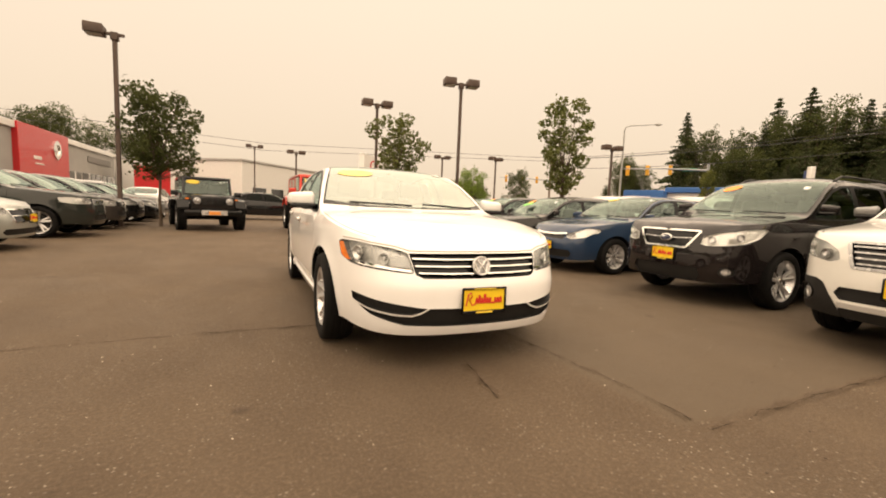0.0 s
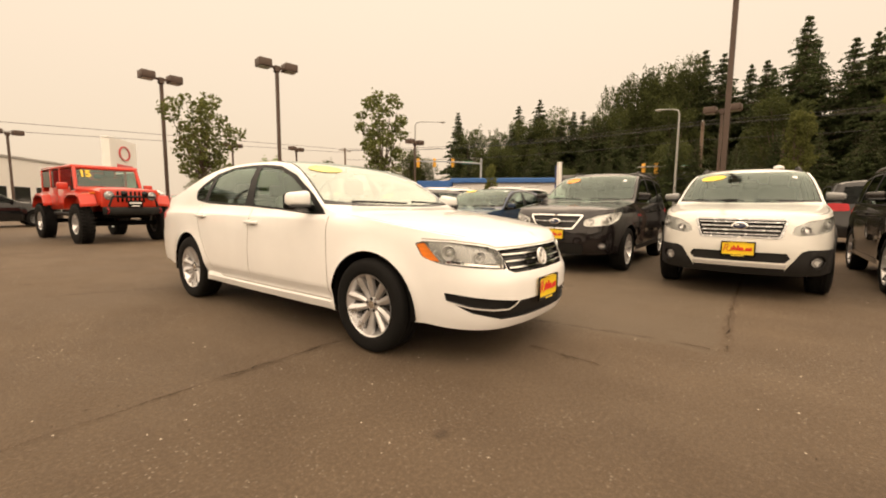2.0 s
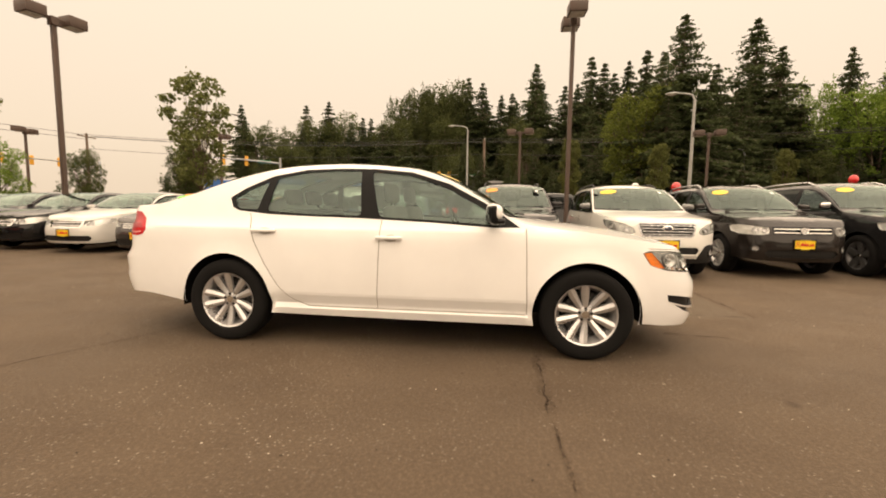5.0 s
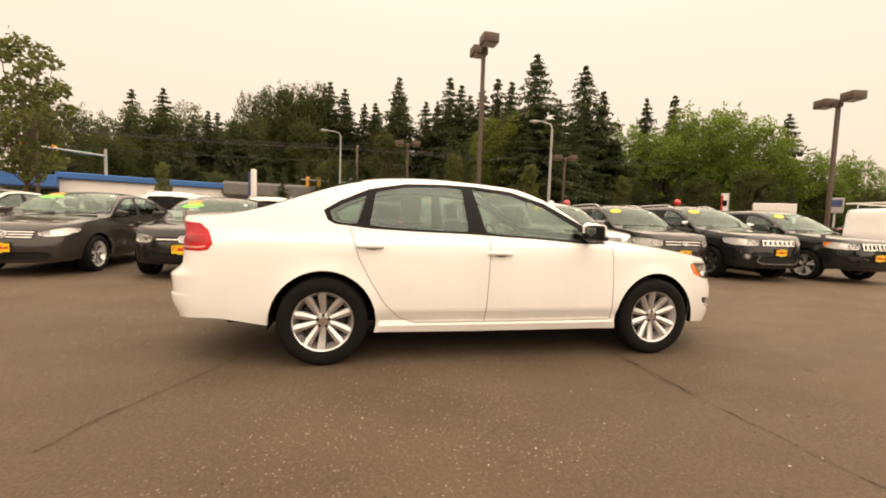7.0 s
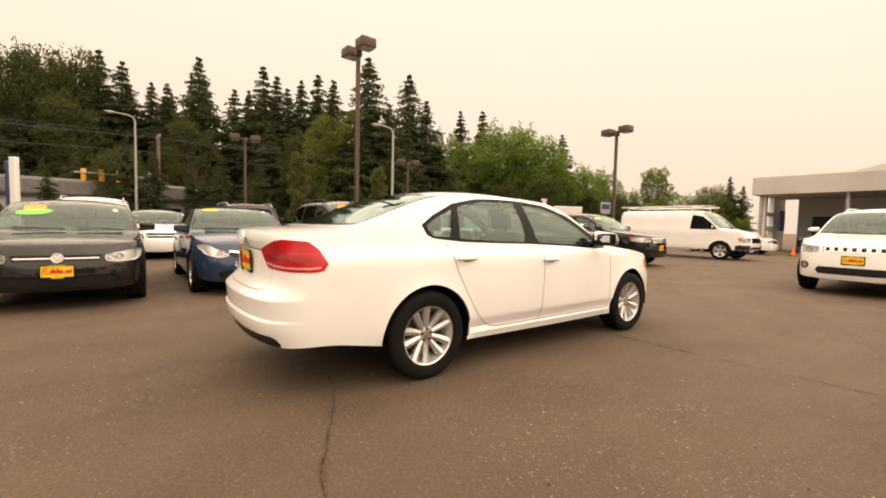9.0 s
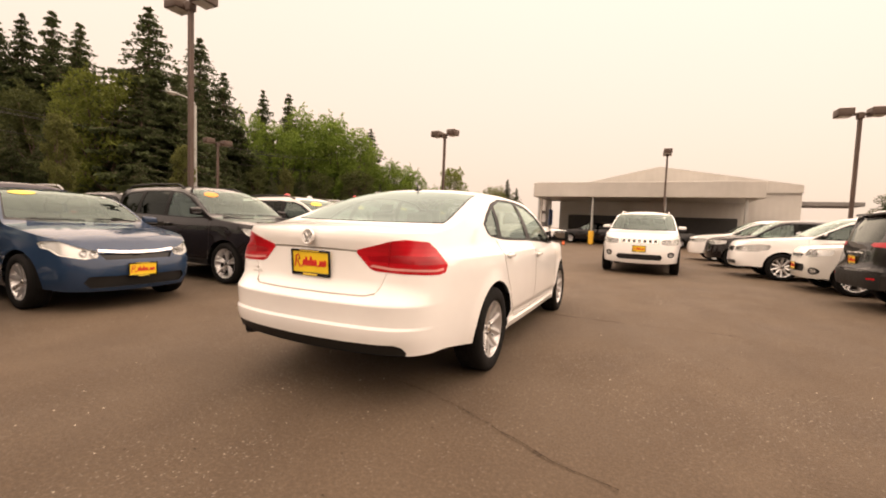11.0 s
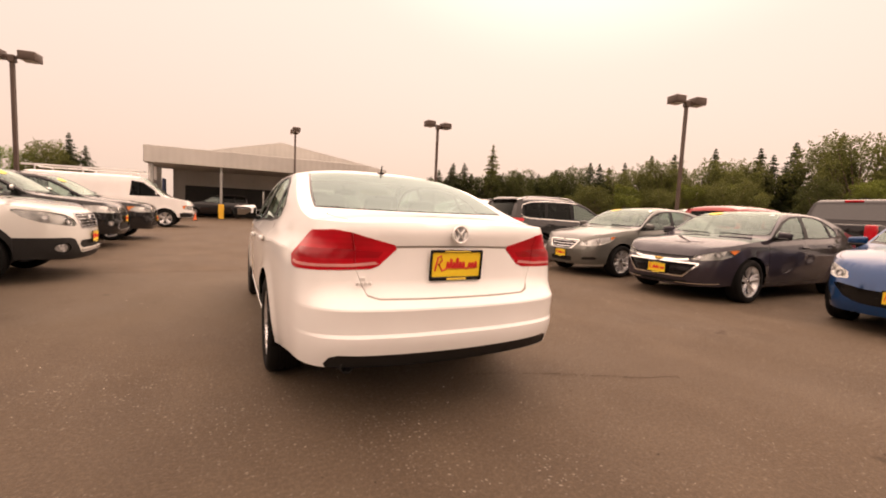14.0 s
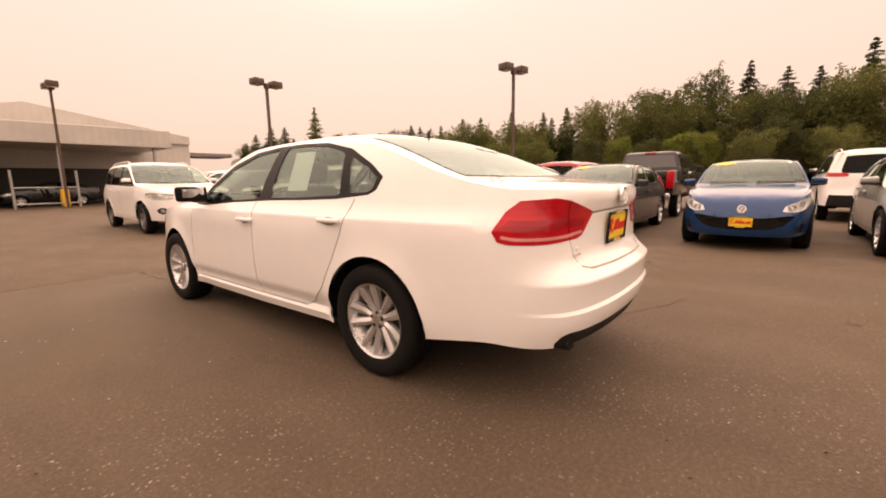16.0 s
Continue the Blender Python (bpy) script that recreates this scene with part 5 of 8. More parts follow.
def face(sp, grille, lamp, intake=None, bars=2, frame=True, slots=False, fog=None, clad=None, amber=False, dark=GLOSSBLK, barmat=None, framemat=None):
    """The regions of a car's nose. grille: low z, high z, half width low, half width high. lamp: inner x, inner low z, inner high z, outer y, outer low z, outer high z."""
    out = []
    zl, zh, xl, xh = grille
    if clad:
        zc = clad
        out.append(("bumper_cladding", F, [("x", 0.40, zc - 0.22), ("x", 0.44, zc - 0.13), ("x", 0.56, zc + 0.06), ("x", 0.62, zc + 0.085), ("y", sp["wheel_y"][0] - sp["arch"], zc + 0.09), ("y", sp["wheel_y"][0] - sp["arch"], 0.24), ("x", 0.5, 0.24)], TRIM, 0.006, "both", "black bumper cladding"))
        out.append(("skid_plate", F, [("x", 0, zc - 0.125), ("x", 0.432, zc - 0.125), ("x", 0.440, zc - 0.085), ("x", 0, zc - 0.085)], HEADSV, 0.006, "one", "silver lower bumper strip"))
        out.append(("lower_lip", F, [("x", 0, 0.24), ("x", 0.42, 0.24), ("x", 0.430, zc - 0.13), ("x", 0, zc - 0.13)], TRIM, 0.002, "one", "black lower lip"))
    if frame:
        out.append(("grille_surround", F, [("x", 0, zl - 0.022), ("x", xl + 0.01, zl - 0.022), ("x", xl + 0.03, zl), ("x", xh + 0.028, zh), ("x", xh + 0.01, zh + 0.02), ("x", 0, zh + 0.02)], framemat or CHROME, 0.008, "one", "bright grille surround"))
    out.append(("grille", F, [("x", 0, zl), ("x", xl, zl), ("x", xh, zh), ("x", 0, zh)], dark, -0.025, "one", "dark grille"))
    for i in range(bars):
        z = zl + (zh - zl) * (i + 0.5) / bars
        x = xl + (xh - xl) * (i + 0.5) / bars - 0.015
        out.append(("grille_bar" + "_lower" * (i == 0) + "_upper" * (i == bars - 1 and i > 0), F, stroke_pts([("x", 0, z), ("x", x * 0.5, z), ("x", x, z)], min(0.0125, (zh - zl) / bars * 0.40)), barmat or CHROME, 0.004, "one", ""))
    if slots:
        for i in range(4):
            x0 = i * 2 * xl / 7.2
            for nm_, k_, e_, m_, o_ in (("slot_ring", 8.4, 0.006, CHROME, 0.006), ("grille_slot", 13.5, 0.022, GLOSSBLK, -0.02)):
                a, b = max(0, x0 - xl / k_), x0 + xl / k_
                out.append((nm_ + "_mid" * (i == 0), F, [("x", a, zl + e_), ("x", b, zl + e_), ("x", b, zh - e_), ("x", a, zh - e_)], m_, o_, "both" if i else "one", ""))
    if isinstance(lamp, dict):                               # a lamp of its own outline
        out.append(("headlight", F, lamp["pts"], lamp.get("mat", HEADGY), -0.03, "both", "swept clear headlamp"))
        for k_, (a_, v_, z_, r_) in enumerate(lamp["bowls"]):
            for nm_, rr_, m_, o_ in (("lamp_bowl", 1.0, BOWL, -0.020), ("lamp_bulb", 0.55, HEADSV, -0.012)):
                out.append((nm_ + "_outer" * k_, F, [(a_, v_ + rr_ * r_ * math.cos(t), z_ + rr_ * r_ * math.sin(t)) for t in np.linspace(0, 2 * math.pi, 12, endpoint=False)], m_, o_, "both", ""))
        if lamp.get("amber"):
            out.append(("turn_signal", F, lamp["amber"], AMBER, -0.002, "both", "amber lens"))
        return out + face_low(intake, fog)
    xi, zil, zih, yo, zol, zoh = lamp
    hh = zih - zil
    out.append(("headlight", F, [("x", xi + 0.012, zil + 0.01), ("x", xi - 0.006, zil + hh * 0.45), ("x", xi + 0.008, zih - 0.012), ("x", xi + 0.10, zih + 0.004), ("y", yo - 0.22, zoh + 0.014), ("y", yo - 0.03, zoh + 0.004), ("y", yo, zoh - 0.016),
                                 ("y", yo - 0.05, zol + 0.012), ("y", yo - 0.16, zol - 0.004), ("y", yo - 0.25, (zol + zil) / 2 - 0.012), ("x", xi + 0.12, zil - 0.006)], HEADSV, -0.03, "both", "clear headlamp"))
    zc_, rc_ = (zil + zih) / 2 + 0.004, hh * 0.34
    for nm_, xc_, k_ in (("lamp_bowl", xi + hh * 0.50, 1.0), ("lamp_bowl_outer", xi + hh * 1.35, 1.08)):
        out.append((nm_, F, [("x", xc_ + rc_ * k_ * math.cos(t), zc_ + hh * 0.06 * (k_ > 1) + rc_ * k_ * math.sin(t)) for t in np.linspace(0, 2 * math.pi, 12, endpoint=False)], BOWL, -0.022, "both", "lamp bowl"))
        out.append((nm_ + "_bulb", F, [("x", xc_ + rc_ * 0.5 * math.cos(t), zc_ + hh * 0.06 * (k_ > 1) + rc_ * 0.5 * math.sin(t)) for t in np.linspace(0, 2 * math.pi, 9, endpoint=False)], HEADSV, -0.018, "both", ""))
    if amber:
        out.append(("turn_signal", F, [("y", yo - 0.012, zoh - 0.010), ("y", yo - 0.035, zoh - 0.002), ("y", yo - 0.20, zoh + 0.006), ("y", yo - 0.12, zoh - 0.034), ("y", yo - 0.065, zol + 0.018), ("y", yo - 0.05, zol + 0.020)], AMBER, -0.002, "both", "amber lens"))
    return out + face_low(intake, fog)


def rear_lamps(sp, zl, zh, xi, yo):
    return [("tail_lamp", F, [("r", xi, zl + 0.02), ("r", xi + 0.03, zh), ("y", yo + 0.05, zh + 0.01), ("y", yo, zh - 0.02), ("y", yo + 0.02, zl), ("r", xi + 0.08, zl)], REDLENS, 0.004, "both", "red tail lamp")]


def sedan(**k):
    return scaled(SEDAN, step=0.085, **k)


def suv(**k):
    return scaled(SUV, step=0.085, **k)


COL = dict(
    forester=paint("charcoal", (0.0095, 0.0070, 0.0072), 0.15, 0.3, 0.2), golf=paint("black_brown", (0.010, 0.0078, 0.0068), 0.1, 0.3, 0.2), jetta=paint("dark_grey", (0.034, 0.029, 0.026), 0.25, 0.3, 0.3),
    civic=paint("mid_blue", (0.0165, 0.036, 0.076), 0.3, 0.3, 0.3), tiguan=paint("brown_grey", (0.014, 0.011, 0.0095), 0.25, 0.3, 0.3), black=paint("black", (0.006, 0.006, 0.0065), 0.0, 0.25),
    malibu=paint("plum_grey", (0.026, 0.021, 0.029), 0.25, 0.3, 0.3), sentra=paint("silver", (0.150, 0.148, 0.132), 0.6, 0.35, 0.3), mazda=paint("bright_blue", (0.0014, 0.037, 0.128), 0.25, 0.3, 0.25),
    cherokee=paint("steel_grey", (0.017, 0.0155, 0.015), 0.3, 0.3, 0.3), pearl=paint("pearl_white", (0.66, 0.65, 0.61), 0.1, 0.35), red=paint("deep_red", (0.30, 0.012, 0.010), 0.1, 0.3),
    green=paint("dark_green", (0.018, 0.021, 0.018), 0.2, 0.3, 0.3), redw=paint("orange_red", (0.55, 0.035, 0.014), 0.0, 0.3), silverd=paint("dull_silver", (0.24, 0.24, 0.235), 0.6, 0.4, 0.3),
    sage=paint("sage_silver", (0.40, 0.41, 0.38), 0.5, 0.35, 0.3))
WEST, EAST = -90, 90          # nose towards -x, towards +x


def nose_at(x, y, yaw, sp):
    """The pose of a car from the middle of its nose on the ground."""
    v = Matrix.Rotation(radians(yaw), 3, "Z") @ Vector((0, -sp["outline"][0][1], 0))
    return pose(x + v.x, y + v.y, 0, 0, 0, yaw)


def tail_at(x, y, yaw, sp):
    v = Matrix.Rotation(radians(yaw), 3, "Z") @ Vector((0, -sp["outline"][-1][1], 0))
    return pose(x + v.x, y + v.y, 0, 0, 0, yaw)


ROW_A, ROW_B = "cars in the row facing the sedan's left", "cars in the row facing the sedan's right"
DK = True
s = suv(L=4.60, W=1.80, H=1.70, wheel_y=(-1.32, 1.32), wheel_r=0.345)
build_car("dark_crossover", "charcoal crossover with chrome-framed grille and yellow dealer plate", s, COL["forester"], nose_at(3.36, -1.0, WEST, s), (5, "big"), DK, ROW_A,
          face(s, (0.700, 0.885, 0.27, 0.405), dict(pts=[("x", 0.438, 0.745), ("x", 0.452, 0.830), ("x", 0.62, 0.886), ("y", -1.95, 0.928), ("y", -1.72, 0.946), ("y", -1.67, 0.932), ("y", -1.80, 0.832), ("y", -1.98, 0.768), ("x", 0.66, 0.740), ("x", 0.50, 0.726)],
                                                                bowls=[("x", 0.545, 0.795, 0.044), ("y", -2.02, 0.832, 0.044)], mat=HEADSV), (0.30, 0.47, 0.46), 0, True, fog=(0.69, 0.44, 0.038))
          + [("grille_wing", F, stroke_pts([("x", 0.06, 0.798), ("x", 0.18, 0.800), ("x", 0.33, 0.806)], 0.012), BOWL, 0.0, "both", "grey bar beside the badge")]
          + [("lower_lip", F, [("x", 0, 0.255), ("x", 0.60, 0.262), ("x", 0.66, 0.300), ("x", 0, 0.292)], TRIM, 0.008, "one", "black lower lip"),
             ("sill_cladding", F, [("y", -0.93, 0.29), ("y", 0.93, 0.30), ("y", 0.93, 0.40), ("y", -0.93, 0.39)], TRIM, 0.006, "both", "black sill cladding")], plate=(0.0, 0.60), badge=(0.795, 0.050, "oval"),
          sticker=[(-0.42, 0.13, STICKERO, 0.19)], rails="dark", tint_rear=True)
# mirrors of the white wagon painted dull silver: their shade put into the colour
s = suv(L=4.79, W=1.82, H=1.66, wheel_y=(-1.37, 1.37), wheel_r=0.345, mirror_paint=COL["silverd"])
build_car("white_wagon", "white raised wagon with dark bumper cladding and silver grille bars", s, COL["pearl"], nose_at(2.92, -3.36, WEST, s), (5, "big"), DK, ROW_A,
          face(s, (0.715, 0.895, 0.36, 0.43), dict(pts=[("x", 0.472, 0.755), ("x", 0.500, 0.828), ("x", 0.64, 0.895), ("y", -2.0, 0.938), ("y", -1.80, 0.952), ("y", -1.75, 0.937), ("y", -1.86, 0.85), ("y", -2.03, 0.785), ("x", 0.70, 0.752), ("x", 0.54, 0.730)],
                                                                bowls=[("x", 0.605, 0.795, 0.040), ("y", -2.06, 0.850, 0.046)]), (0.435, 0.540, 0.47), 4, True, fog=(0.70, 0.45, 0.05), clad=0.50, barmat=BOWL, framemat=BOWL), plate=(0.0, 0.57), badge=(0.83, 0.045, "oval"),
          sticker=[(-0.44, 0.16, STICKER, 0.19)], rails="dark", arch_trim=TRIM, tint_rear=True)
cap = thing("roof_cap", "small white magnetic cap on a wagon's roof", "roof cap", pose(5.9, -3.72, 1.62))
part("dome", ball(0, 0, 0.045, 0.075, 0.075, 0.05, 14, 8), PLASTW, cap)
part("base", lathe([(0.085, 0.0), (0.085, 0.025), (0.07, 0.035), (0.0005, 0.035)], 18, "z"), TRIM, cap)
s = suv(L=4.43, W=1.81, H=1.69, wheel_y=(-1.30, 1.30), wheel_r=0.35)
build_car("brown_crossover", "brown-grey crossover with chrome grille bars", s, COL["tiguan"], nose_at(3.55, -5.68, WEST, s), (10, "big"), DK, ROW_A,
          face(s, (0.74, 0.86, 0.44, 0.46), (0.50, 0.73, 0.86, -1.60, 0.76, 0.88), (0.36, 0.48, 0.55), 2, False, fog=(0.66, 0.50, 0.04)), plate=(0.0, 0.58), badge=(0.80, 0.055, "ring"),
          sticker=[(-0.44, 0.15, STICKER, 0.19)], rails=True, tint_rear=True)
s = suv(L=4.82, W=1.94, H=1.76, mirror_paint=CHROME)
build_car("black_sport_utility", "black sport utility with seven chrome grille slots", s, COL["black"], nose_at(3.35, -7.95, WEST, s), (5, "dark"), DK, ROW_A,
          face(s, (0.80, 0.93, 0.46, 0.48), (0.52, 0.80, 0.93, -1.75, 0.83, 0.95), (0.42, 0.56, 0.5), 0, False, slots=True, fog=(0.72, 0.56, 0.05), dark=COL["black"])
          + [("intake_frame", F, stroke_pts([("x", 0.0, 0.405), ("x", 0.44, 0.408), ("x", 0.56, 0.47), ("x", 0.50, 0.565)], 0.018), BOWL, 0.006, "one", "silver frame of the lower intake")], plate=(0.0, 0.66),
          sticker=[(-0.44, 0.15, STICKER, 0.19)], rails=True, tint_rear=True)
s = suv(L=4.75, W=1.87, H=1.72)
build_car("black_sport_utility", "older black sport utility with chrome slotted grille and amber lamps", s, COL["black"], nose_at(3.05, -10.3, WEST, s), (5, "big"), DK, ROW_A,
          face(s, (0.76, 0.92, 0.42, 0.44), (0.48, 0.78, 0.91, -1.78, 0.80, 0.92), (0.40, 0.52, 0.5), 0, False, slots=True, dark=COL["black"], amber=True), plate=(0.0, 0.60),
          sticker=[(-0.44, 0.15, STICKER, 0.19)], rails=False, tint_rear=True)
s = sedan(L=4.54, W=1.755, H=1.435, wheel_y=(-1.35, 1.35), wheel_r=0.315)
build_car("blue_sedan", "blue compact sedan with slim chrome grille bar", s, COL["civic"], nose_at(3.55, 1.55, WEST, s), (9, "plain"), DK, ROW_A,
          face(s, (0.585, 0.655, 0.36, 0.42), (0.43, 0.60, 0.70, -1.66, 0.70, 0.78), (0.27, 0.40, 0.56), 0, False)
          + [("chrome_bar", F, stroke_pts([("x", 0.0, 0.668), ("x", 0.20, 0.672), ("x", 0.43, 0.692)], 0.030), CHROME, 0.010, "one", "chrome bar over the grille")], plate=(0.0, 0.46), badge=(0.655, 0.040, "bar"), sticker=[(-0.40, 0.14, STICKER, 0.19)])
s = suv(L=4.27, W=1.80, H=1.45, wheel_y=(-1.315, 1.315), wheel_r=0.318)
build_car("dark_hatchback", "dark brown-black hatchback with round chrome badge", s, COL["golf"], nose_at(3.38, 3.88, WEST, s), (5, "big"), DK, ROW_A,
          face(s, (0.62, 0.69, 0.40, 0.42), (0.46, 0.60, 0.71, -1.60, 0.64, 0.75), (0.30, 0.44, 0.6), 1, False), plate=(0.0, 0.50), badge=(0.66, 0.060, "ring"),
          sticker=[(-0.40, 0.13, STICKERO, 0.19), (-0.40, 0.20, STICKERG, 0.36)])
s = sedan(L=4.65, W=1.78, H=1.455, wheel_y=(-1.325, 1.325), wheel_r=0.32)
build_car("grey_sedan", "dark grey sedan with chrome grille bars and yellow dealer plate", s, COL["jetta"], nose_at(3.55, 6.45, WEST, s), (5, "big"), DK, ROW_A,
          face(s, (0.61, 0.73, 0.40, 0.44), (0.46, 0.645, 0.735, -1.70, 0.70, 0.775), (0.28, 0.40, 0.62), 3, False), plate=(0.0, 0.47), badge=(0.67, 0.062, "ring"),
          sticker=[(-0.40, 0.13, STICKERO, 0.19), (-0.40, 0.20, STICKERG, 0.36)])
s = sedan(L=4.70, W=1.80, H=1.46)
for xx, yy, cc, nm in ((4.1, 8.8, "pearl", "pale"), (4.3, 10.85, "black", "black"), (4.6, 12.95, "black", "black")):
    build_car(nm + "_sedan", nm + " sedan parked in the row", s, COL[cc], nose_at(xx, yy, WEST, s), (10, "plain"), DK, ROW_A, face(s, (0.60, 0.72, 0.36, 0.42), (0.44, 0.62, 0.74, -1.70, 0.68, 0.78), (0.28, 0.40, 0.6), 2, True), plate=(0.0, 0.46), detail=False)
# the row on the other side
s = sedan(L=4.86, W=1.855, H=1.46, wheel_r=0.33)
build_car("plum_sedan", "dark plum-grey sedan with split chrome grille and gold badge", s, COL["malibu"], nose_at(-4.95, 0.12, EAST, s), (5, "big"), DK, ROW_B,
          face(s, (0.375, 0.565, 0.40, 0.58), dict(pts=[("x", 0.47, 0.628), ("x", 0.52, 0.69), ("y", -2.02, 0.765), ("y", -1.74, 0.808), ("y", -1.66, 0.795), ("y", -1.78, 0.715), ("y", -1.99, 0.652), ("x", 0.62, 0.622)],
                                                              bowls=[("x", 0.60, 0.672, 0.036), ("y", -2.03, 0.715, 0.040)], amber=[("y", -1.68, 0.790), ("y", -1.74, 0.798), ("y", -1.86, 0.780), ("y", -1.79, 0.728)]), (0.25, 0.30, 0.5), 0, True)
          + [("chrome_bar", F, stroke_pts([("x", 0.0, 0.600), ("x", 0.30, 0.606), ("x", 0.46, 0.628)], 0.030), CHROME, 0.010, "one", "chrome bar across the grille"), ("lip_strip", F, stroke_pts([("x", 0.30, 0.262), ("x", 0.60, 0.272), ("y", -1.98, 0.292)], 0.014), CHROME, 0.006, "both", "chrome lip strip"),
             ("upper_grille", F, [("x", 0, 0.632), ("x", 0.50, 0.650), ("x", 0.53, 0.678), ("x", 0, 0.672)], GLOSSBLK, -0.02, "one", "slim upper grille")], plate=(0.0, 0.455), badge=(0.602, 0.050, "gold"), sticker=[(-0.40, 0.13, STICKER, 0.19)])
s = sedan(L=4.625, W=1.76, H=1.495, wheel_y=(-1.35, 1.35), wheel_r=0.325)
build_car("silver_sedan", "silver compact sedan with trapezoid grille", s, COL["sentra"], nose_at(-5.14, -2.28, EAST, s), (10, "big"), DK, ROW_B,
          face(s, (0.56, 0.715, 0.28, 0.40), dict(pts=[("x", 0.43, 0.625), ("x", 0.47, 0.700), ("y", -1.93, 0.785), ("y", -1.60, 0.838), ("y", -1.53, 0.826), ("y", -1.66, 0.725), ("y", -1.90, 0.648), ("x", 0.62, 0.615)], mat=HEADSV,
                                                              bowls=[("x", 0.57, 0.680, 0.034), ("y", -1.92, 0.725, 0.038)], amber=[("y", -1.55, 0.818), ("y", -1.60, 0.826), ("y", -1.66, 0.815), ("y", -1.65, 0.755)]), (0.29, 0.38, 0.30), 3, True, barmat=ALLOY)
          + [("corner_vent", F, [("x", 0.50, 0.335), ("x", 0.72, 0.350), ("x", 0.735, 0.385), ("x", 0.70, 0.405), ("x", 0.54, 0.392)], TRIM, -0.02, "both", "black corner vent")], plate=(0.0, 0.44), sticker=[(-0.40, 0.13, STICKER, 0.19)])
s = suv(L=4.62, W=1.86, H=1.68, wheel_y=(-1.35, 1.35), wheel_r=0.355)
crossover, csh = build_car("grey_crossover", "steel-grey crossover backed to the lane with slim tail lamps", s, COL["cherokee"], tail_at(-5.05, -4.85, WEST, s), (5, "big"), DK, ROW_B,
          rear_lamps(s, 1.035, 1.105, 0.46, 1.92) + [("lower_valance", F, [("r", 0, 0.36), ("r", 0.78, 0.36), ("r", 0.80, 0.60), ("r", 0.55, 0.64), ("r", 0, 0.62)], TRIM, 0.004, "one", "black lower bumper"),
          ("reflector", F, [("r", 0.60, 0.52), ("r", 0.74, 0.525), ("r", 0.74, 0.555), ("r", 0.60, 0.55)], REDLENS, 0.008, "both", "red reflector"),
          ("window_edge", F, stroke_pts([("y", -0.80, 1.052), ("y", 0.0, 1.074), ("y", 1.0, 1.098), ("y", 1.70, 1.112), ("y", 1.93, 1.140), ("y", 1.985, 1.22), ("y", 1.975, 1.36), ("y", 1.93, 1.445), ("y", 1.70, 1.522), ("y", 1.2, 1.560),
                                         ("y", 0.6, 1.566), ("y", 0.10, 1.545)], 0.015), CHROME, 0.006, "both", "chrome strip round the windows"),
          ("panel_gap", F, stroke_pts([("r", 0.80, 0.66), ("r", 0.4, 0.665), ("r", 0, 0.665)], 0.010), GAP, -0.004, "one", "")], rear_plate=0.80, rails=True, tint_rear=True, arch_trim=TRIM)
p = csh.flank(csh.at("r", 0.0), 1.56)
lip = [(x, y - 0.10 * (abs(x) / 0.60) ** 2, z - 0.020 * (abs(x) / 0.60) ** 2 - 0.10 * max(0.0, y)) for x, y, z in rbox(0, 0, 0, 1.20, 0.30, 0.045, 0.018, 3)[0]]
part("roof_spoiler", (lip, rbox(0, 0, 0, 1.20, 0.30, 0.045, 0.018, 3)[1]), GLOSSBLK, crossover, "gloss black roof spoiler", at=pose(0, float(p[1]) + 0.03, 1.605))
part("tail_panel", rbox(0, 0, 0, 0.60, 0.012, 0.030, 0.005, 2), CHROME, crossover, "chrome strip over the plate", at=pose(0, float(csh.flank(csh.at("r", 0.0), 0.93)[1]) + 0.004, 0.93))
s = suv(L=4.14, W=1.80, H=1.62, wheel_y=(-1.285, 1.285), wheel_r=0.33)
build_car("silver_hatchback", "boxy silver-white hatchback with large headlamps", s, COL["pearl"], nose_at(-4.95, -7.3, EAST, s), (5, "big"), DK, ROW_B,
          face(s, (0.74, 0.79, 0.30, 0.36), (0.44, 0.74, 0.90, -1.62, 0.78, 0.90), (0.42, 0.58, 0.5), 0, True, fog=(0.68, 0.45, 0.05)), plate=(0.0, 0.52), tint_rear=True)
s = suv(L=5.15, W=2.0, H=1.72, wheel_y=(-1.54, 1.54), wheel_r=0.345)
build_car("white_minivan", "white minivan with chrome wheels", s, WHITE, nose_at(-4.1, -9.8, EAST, s), (10, "big"), DK, ROW_B,
          face(s, (0.72, 0.82, 0.40, 0.44), (0.50, 0.70, 0.84, -1.80, 0.76, 0.90), (0.36, 0.46, 0.6), 2, True), tint_rear=True, rails=True)
s = suv(L=4.23, W=1.80, H=1.69, wheel_y=(-1.285, 1.285), wheel_r=0.35)
build_car("dark_crossover", "dark boxy crossover far down the row", s, COL["forester"], nose_at(-3.9, -13.4, EAST, s), (5, "big"), DK, ROW_B, face(s, (0.78, 0.90, 0.40, 0.42), (0.48, 0.78, 0.92, -1.55, 0.80, 0.92), None, 0, False), tint_rear=True)
s = suv(L=4.8, W=1.9, H=1.75)
build_car("white_sport_utility", "white sport utility far down the row", s, WHITE, nose_at(-3.6, -16.6, EAST, s), (5, "big"), DK, ROW_B, face(s, (0.78, 0.90, 0.40, 0.42), (0.48, 0.78, 0.92, -1.75, 0.80, 0.92), None, 0, False), tint_rear=True)
s = sedan(L=4.58, W=1.755, H=1.455, wheel_y=(-1.32, 1.32), wheel_r=0.32)
